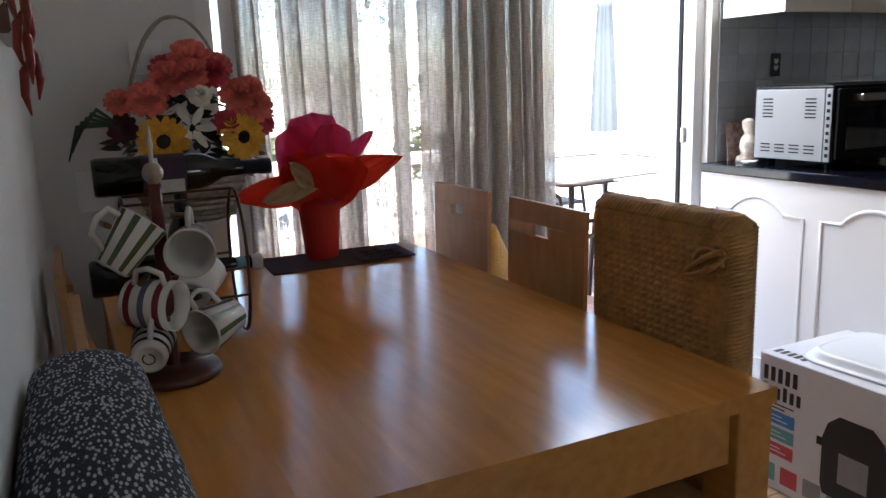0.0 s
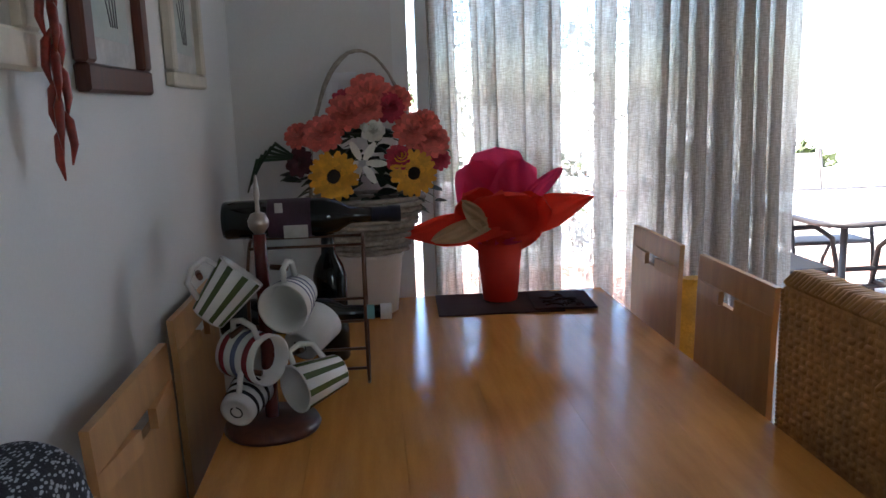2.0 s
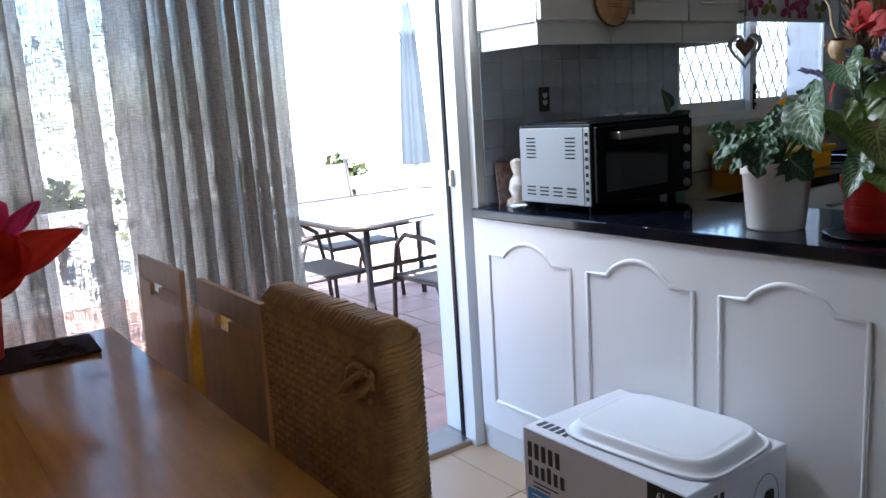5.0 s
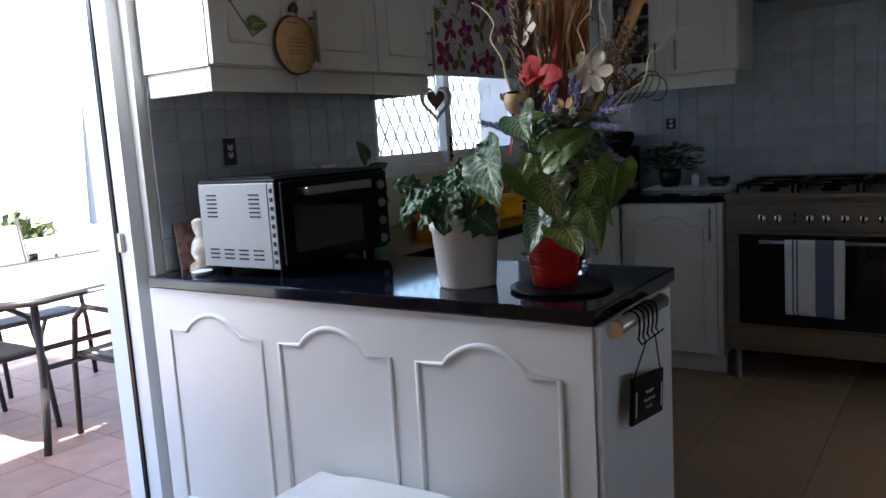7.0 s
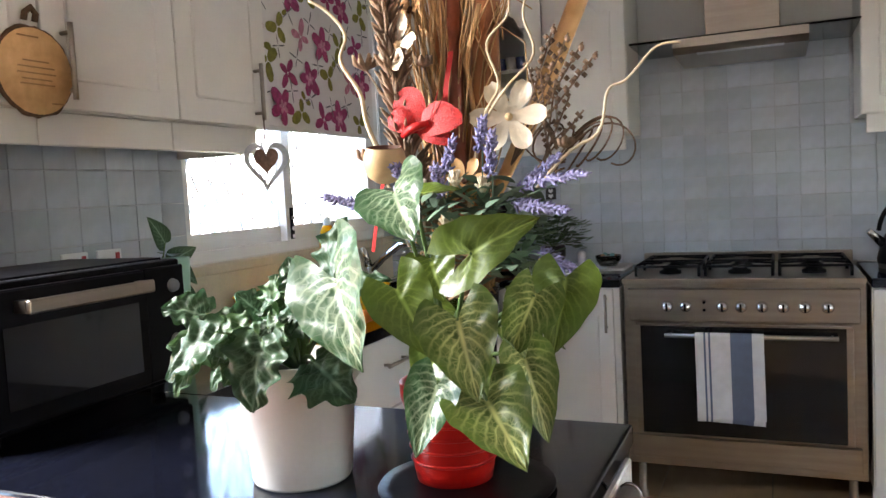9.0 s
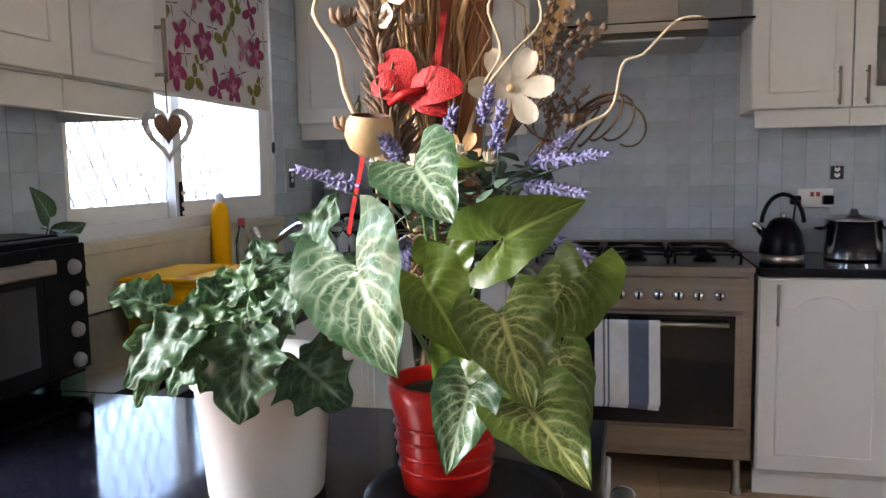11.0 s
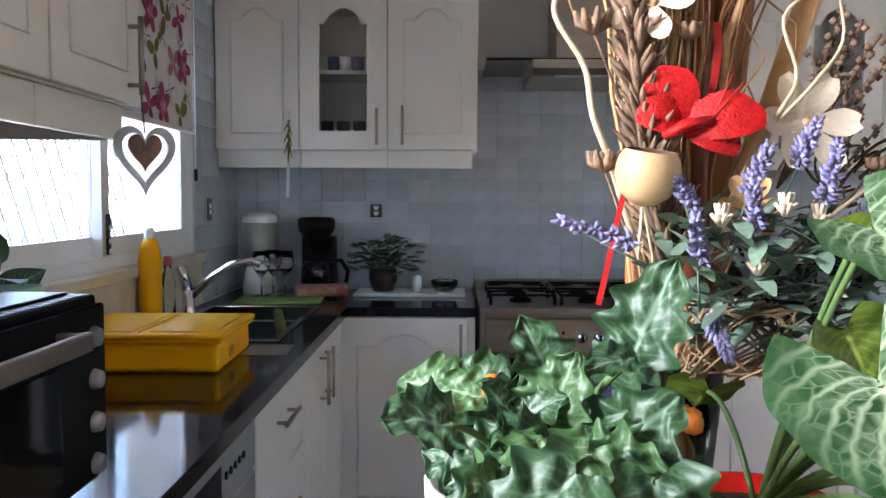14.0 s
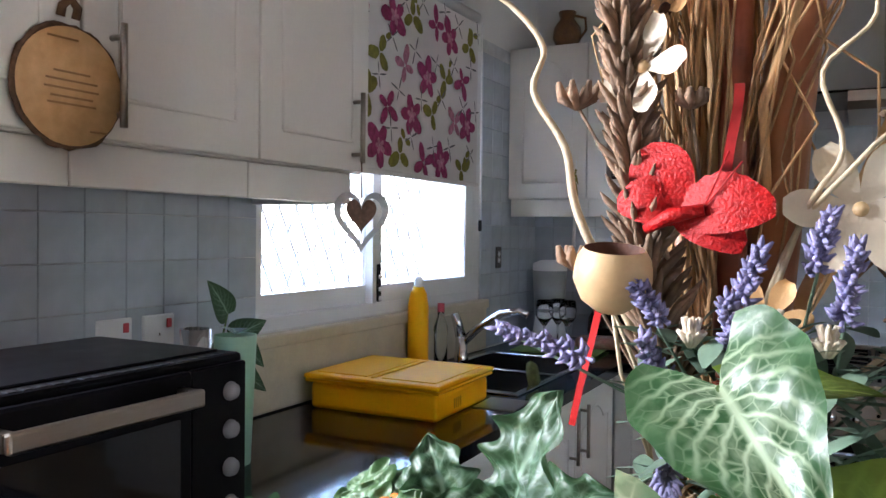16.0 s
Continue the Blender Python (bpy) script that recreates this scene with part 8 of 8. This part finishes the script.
def garden_chair(x, y, rz):
    c = thing("garden_chair", (x, y, FZ), "dark metal garden armchair with sling seat", "chair", "garden chairs", rz)
    part("seat", box(-0.23, -0.26, 0.40, 0.23, 0.22, 0.415, 0.005), SLING, c, "", False)
    part("backrest", moved(box(-0.23, -0.006, 0.0, 0.23, 0.006, 0.5, 0.004), pose(0, 0.24, 0.43, -12, 0, 0)), SLING, c, "", False)
    for s in (-1, 1):
        part("arm", tube([(s * 0.26, -0.30, 0.0), (s * 0.26, -0.27, 0.35), (s * 0.26, -0.22, 0.58), (s * 0.27, -0.12, 0.645), (s * 0.27, 0.1, 0.64), (s * 0.25, 0.27, 0.60)], 0.014, 8), METAL, c, "", False)
        part("back_post", tube([(s * 0.25, 0.2, 0.41), (s * 0.25, 0.26, 0.5), (s * 0.24, 0.35, 0.95)], 0.013, 8), METAL, c, "", False)
        part("rear_leg", tube([(s * 0.25, 0.12, 0.4), (s * 0.25, 0.25, 0.2), (s * 0.25, 0.32, 0.0)], 0.013, 8), METAL, c, "", False)
    part("seat_frame", join(rod((-0.26, -0.26, 0.40), (0.26, -0.26, 0.40), 0.013), rod((-0.26, 0.2, 0.40), (0.26, 0.2, 0.40), 0.013), rod((-0.25, -0.26, 0.40), (-0.25, 0.2, 0.40), 0.012), rod((0.25, -0.26, 0.40), (0.25, 0.2, 0.40), 0.012)), METAL, c, "", False)


garden_chair(2.50, 4.18, -90 + 180)
garden_chair(3.05, 3.42, 180)
garden_chair(3.2, 4.95, 0)
BAL = material("white balustrade paint", (0.82, 0.82, 0.8), 0.6, var=0.06, scale=6)
bl = thing("balustrade", (3.0, 6.2, FZ), "low white balustrade with square pickets round the terrace", "railing")
part("top_rail", box(-2.8, 6.14, 0.60, 7.8, 6.28, 0.70, 0.01), BAL, bl)
part("bottom_rail", box(-2.8, 6.16, -0.016, 7.8, 6.26, 0.14, 0.008), BAL, bl)
for k in range(53):
    x = -2.7 + 0.2 * k
    part("picket", box(x - 0.05, 6.17, 0.1402, x + 0.05, 6.25, 0.5998, 0.01), BAL, bl)
PARA = material("blue grey parasol cloth", (0.075, 0.09, 0.105), 0.8, var=0.1, scale=10, fine=200, bump=0.3)
ps = thing("parasol", (3.88, 5.0, FZ), "folded pale blue parasol on a white pole", "parasol")
part("base", moved(lathe([(0, 0), (0.22, 0), (0.22, 0.05), (0.05, 0.09), (0.03, 0.2), (0, 0.2)], 24), pose(3.88, 5.0, FZ)), BAL, ps)
part("pole", rod((3.88, 5.0, 0.15), (3.88, 5.0, 2.35), 0.02), BAL, ps)
pc = lathe([(0.092, 0.0), (0.09, 0.06), (0.084, 0.25), (0.068, 0.6), (0.05, 0.93), (0.058, 0.96), (0.034, 0.99), (0.02, 1.2), (0, 1.4)], 32)
for v in pc.verts:
    a = math.atan2(v.co.y, v.co.x)
    k_ = 1 + 0.18 * math.cos(a * 8)
    v.co.x *= k_
    v.co.y *= k_
part("canopy", moved(pc, pose(3.88, 5.0, 0.86)), PARA, ps)
TRELL = material("white trellis", (0.5, 0.5, 0.48), 0.6, var=0.1)
tl = thing("window_grille", (4.05, 2.6, 1.13), "white metal diamond lattice grille outside the window", "grille")
for k in range(28):
    x = WL - 0.75 + 0.085 * k
    for s in (-1, 1):
        p0, p1 = (x, 1.10), (x + s * 0.55, 2.15)
        if s < 0:
            p0 = (x + 0.2, 1.10)
            p1 = (x + 0.2 - 0.55, 2.15)
        part("lattice_bar", rod((p0[0], 2.57 + 0.006 * s, p0[1]), (p1[0], 2.57 + 0.006 * s, p1[1]), 0.0045, 5), TRELL, tl)
# shrubs beyond the balustrade
SHRUB = material("olive shrub leaf", (0.13, 0.15, 0.045), 0.7, var=0.3, scale=20, random_tint=0.4, island=True)


def shrub(x, y, h, r, seed):
    rg = random.Random(seed)
    th = thing("shrub", (x, y, -0.17), "sunlit olive green garden shrub beyond the terrace", "shrub", "garden shrubs")
    for k in range(4):
        a = k * 1.6
        part("limb", tube([(x, y, -0.17), (x + 0.15 * r * math.cos(a), y + 0.15 * r * math.sin(a), h * 0.4), (x + 0.6 * r * math.cos(a), y + 0.6 * r * math.sin(a), h * 0.8)], [0.05, 0.035, 0.012], 7), BARK, th)
    bm = bmesh.new()
    for k in range(900):
        a, e = rg.uniform(0, 6.28), rg.uniform(-0.6, 1.5)
        q = rg.uniform(0.35, 1.0) * (1 + 0.25 * math.sin(a * 3 + e * 4))
        c = Vector((x + r * q * math.cos(a) * math.cos(e), y + r * q * math.sin(a) * math.cos(e), h * 0.6 + h * 0.45 * q * math.sin(e)))
        d = Vector((rg.uniform(-1, 1), rg.uniform(-1, 1), rg.uniform(-0.5, 1))).normalized() * rg.uniform(0.07, 0.14)
        s = d.cross(Vector((rg.uniform(-1, 1), 0.3, 1))).normalized() * 0.035
        vs_ = [bm.verts.new(c), bm.verts.new(c + d * 0.5 + s), bm.verts.new(c + d), bm.verts.new(c + d * 0.5 - s)]
        bm.faces.new(vs_)
    part("crown", bm, SHRUB, th)


for k, (x, y, h, r) in enumerate(((-6.5, 15.0, 2.6, 2.2), (-3.6, 15.5, 2.3, 2.0), (-1.2, 14.6, 2.0, 1.8), (0.8, 15.2, 1.8, 1.7), (-1.6, 8.2, 1.0, 0.9), (0.6, 9.0, 0.75, 0.9), (1.9, 8.4, 0.7, 0.7), (3.6, 7.6, 0.75, 0.35), (4.7, 7.7, 0.7, 0.3), (-0.4, 10.5, 0.9, 1.0))):
    shrub(x, y, h, r, k)

# ---- skirting, tiles ----
setting("baseboard", join(box(WX, SY, 0, WX + 0.012, BY, 0.08), box(WX + 0.0122, BY - 0.012, 0, DL, BY, 0.08)), FLOOR, "beige tiled skirting", "baseboard")


def tile_mesh(w, h, d, b, mat, name):
    bm = box(-w / 2, -d, -h / 2, w / 2, 0, h / 2)
    bmesh.ops.bevel(bm, geom=[e for e in bm.edges if all(v.co.y < -d * 0.5 for v in e.verts)], offset=b, segments=1, affect="EDGES")
    return mesh_of(bm, name, mat)


TM = tile_mesh(0.0986, 0.0986, 0.006, 0.0014, TILE, "tile")
spots = []
for i in range(11):
    for j in range(6):
        spots.append((2.385 + 0.1 * i, KY - 0.003, 0.975 + 0.1 * j, 0))
for i in range(6):
    for j in range(12):
        spots.append((4.845 + 0.1 * i - 0.02, KY - 0.003, 0.975 + 0.1 * j, 0))
near = list(spots)
for i in range(32):
    for j in range(10):
        y, z = 2.25 - 0.1 * i, 0.975 + 0.1 * j
        if z < 1.55 or 0.29 < y < 1.19:
            near.append((RX - 0.003, y, z, -90))
gb = setting("wall_tiling_bed", join(box(2.352, KY - 0.0028, 0.92, WL - 0.031, KY - 0.0003, 1.53), box(WR + 0.001, KY - 0.0028, 0.92, RX - 0.004, KY - 0.0003, 2.18), box(RX - 0.0028, -0.95, 0.92, RX - 0.0003, KY - 0.003, 1.9)), GROUT, "grey grout between the kitchen tiles", "wall tiling")
rest = []
for k, (x, y, z, rz) in enumerate(near):
    if k < 300:
        t = new("tile", TM)
        t.parent = gb
        t.matrix_basis = pose(x, y, z, 0, 0, rz)
    else:
        bm = box(-0.0493, -0.006, -0.0493, 0.0493, 0, 0.0493)
        rest.append(moved(bm, pose(x, y, z, 0, 0, rz)))
if rest:
    TILEI = material("glazed blue grey tile field", (0.5, 0.56, 0.64), 0.16, var=0.1, scale=7, fine=22, bump=0.3, depth=0.004, random_tint=0.08, island=True)
    o = part("tile_field", join(*rest), TILEI, gb)
    o["kind"] = "stuff"
FT = mesh_of(box(-0.2185, -0.2185, -0.01, 0.2185, 0.2185, 0, 0.0015), "floor_tile", FLOOR)
for i in range(13):
    for j in range(11):
        x, y = WX + 0.2 + 0.44 * i, BY - 0.25 - 0.44 * j
        if x + 0.22 > RX + 0.1:
            continue
        t = new("floor_tile", FT)
        t.parent = floor
        t.matrix_basis = pose(x, y, 0.0)
paving = bpy.data.objects["pavement"]
PT = mesh_of(box(-0.163, -0.163, -0.012, 0.163, 0.163, 0, 0.002), "paving_tile", TERRA)
for i in range(18):
    for j in range(11):
        t = new("paving_tile", PT)
        t.parent = paving
        t.matrix_basis = pose(-0.3 + 0.33 * i, OUT + 0.17 + 0.33 * j, -0.016)
setting("terrace_kerb", box(2.40, OUT + 0.001, -0.016, 2.75, OUT + 0.12, 0.10, 0.004), TERRA, "terracotta skirting block by the door", "kerb")
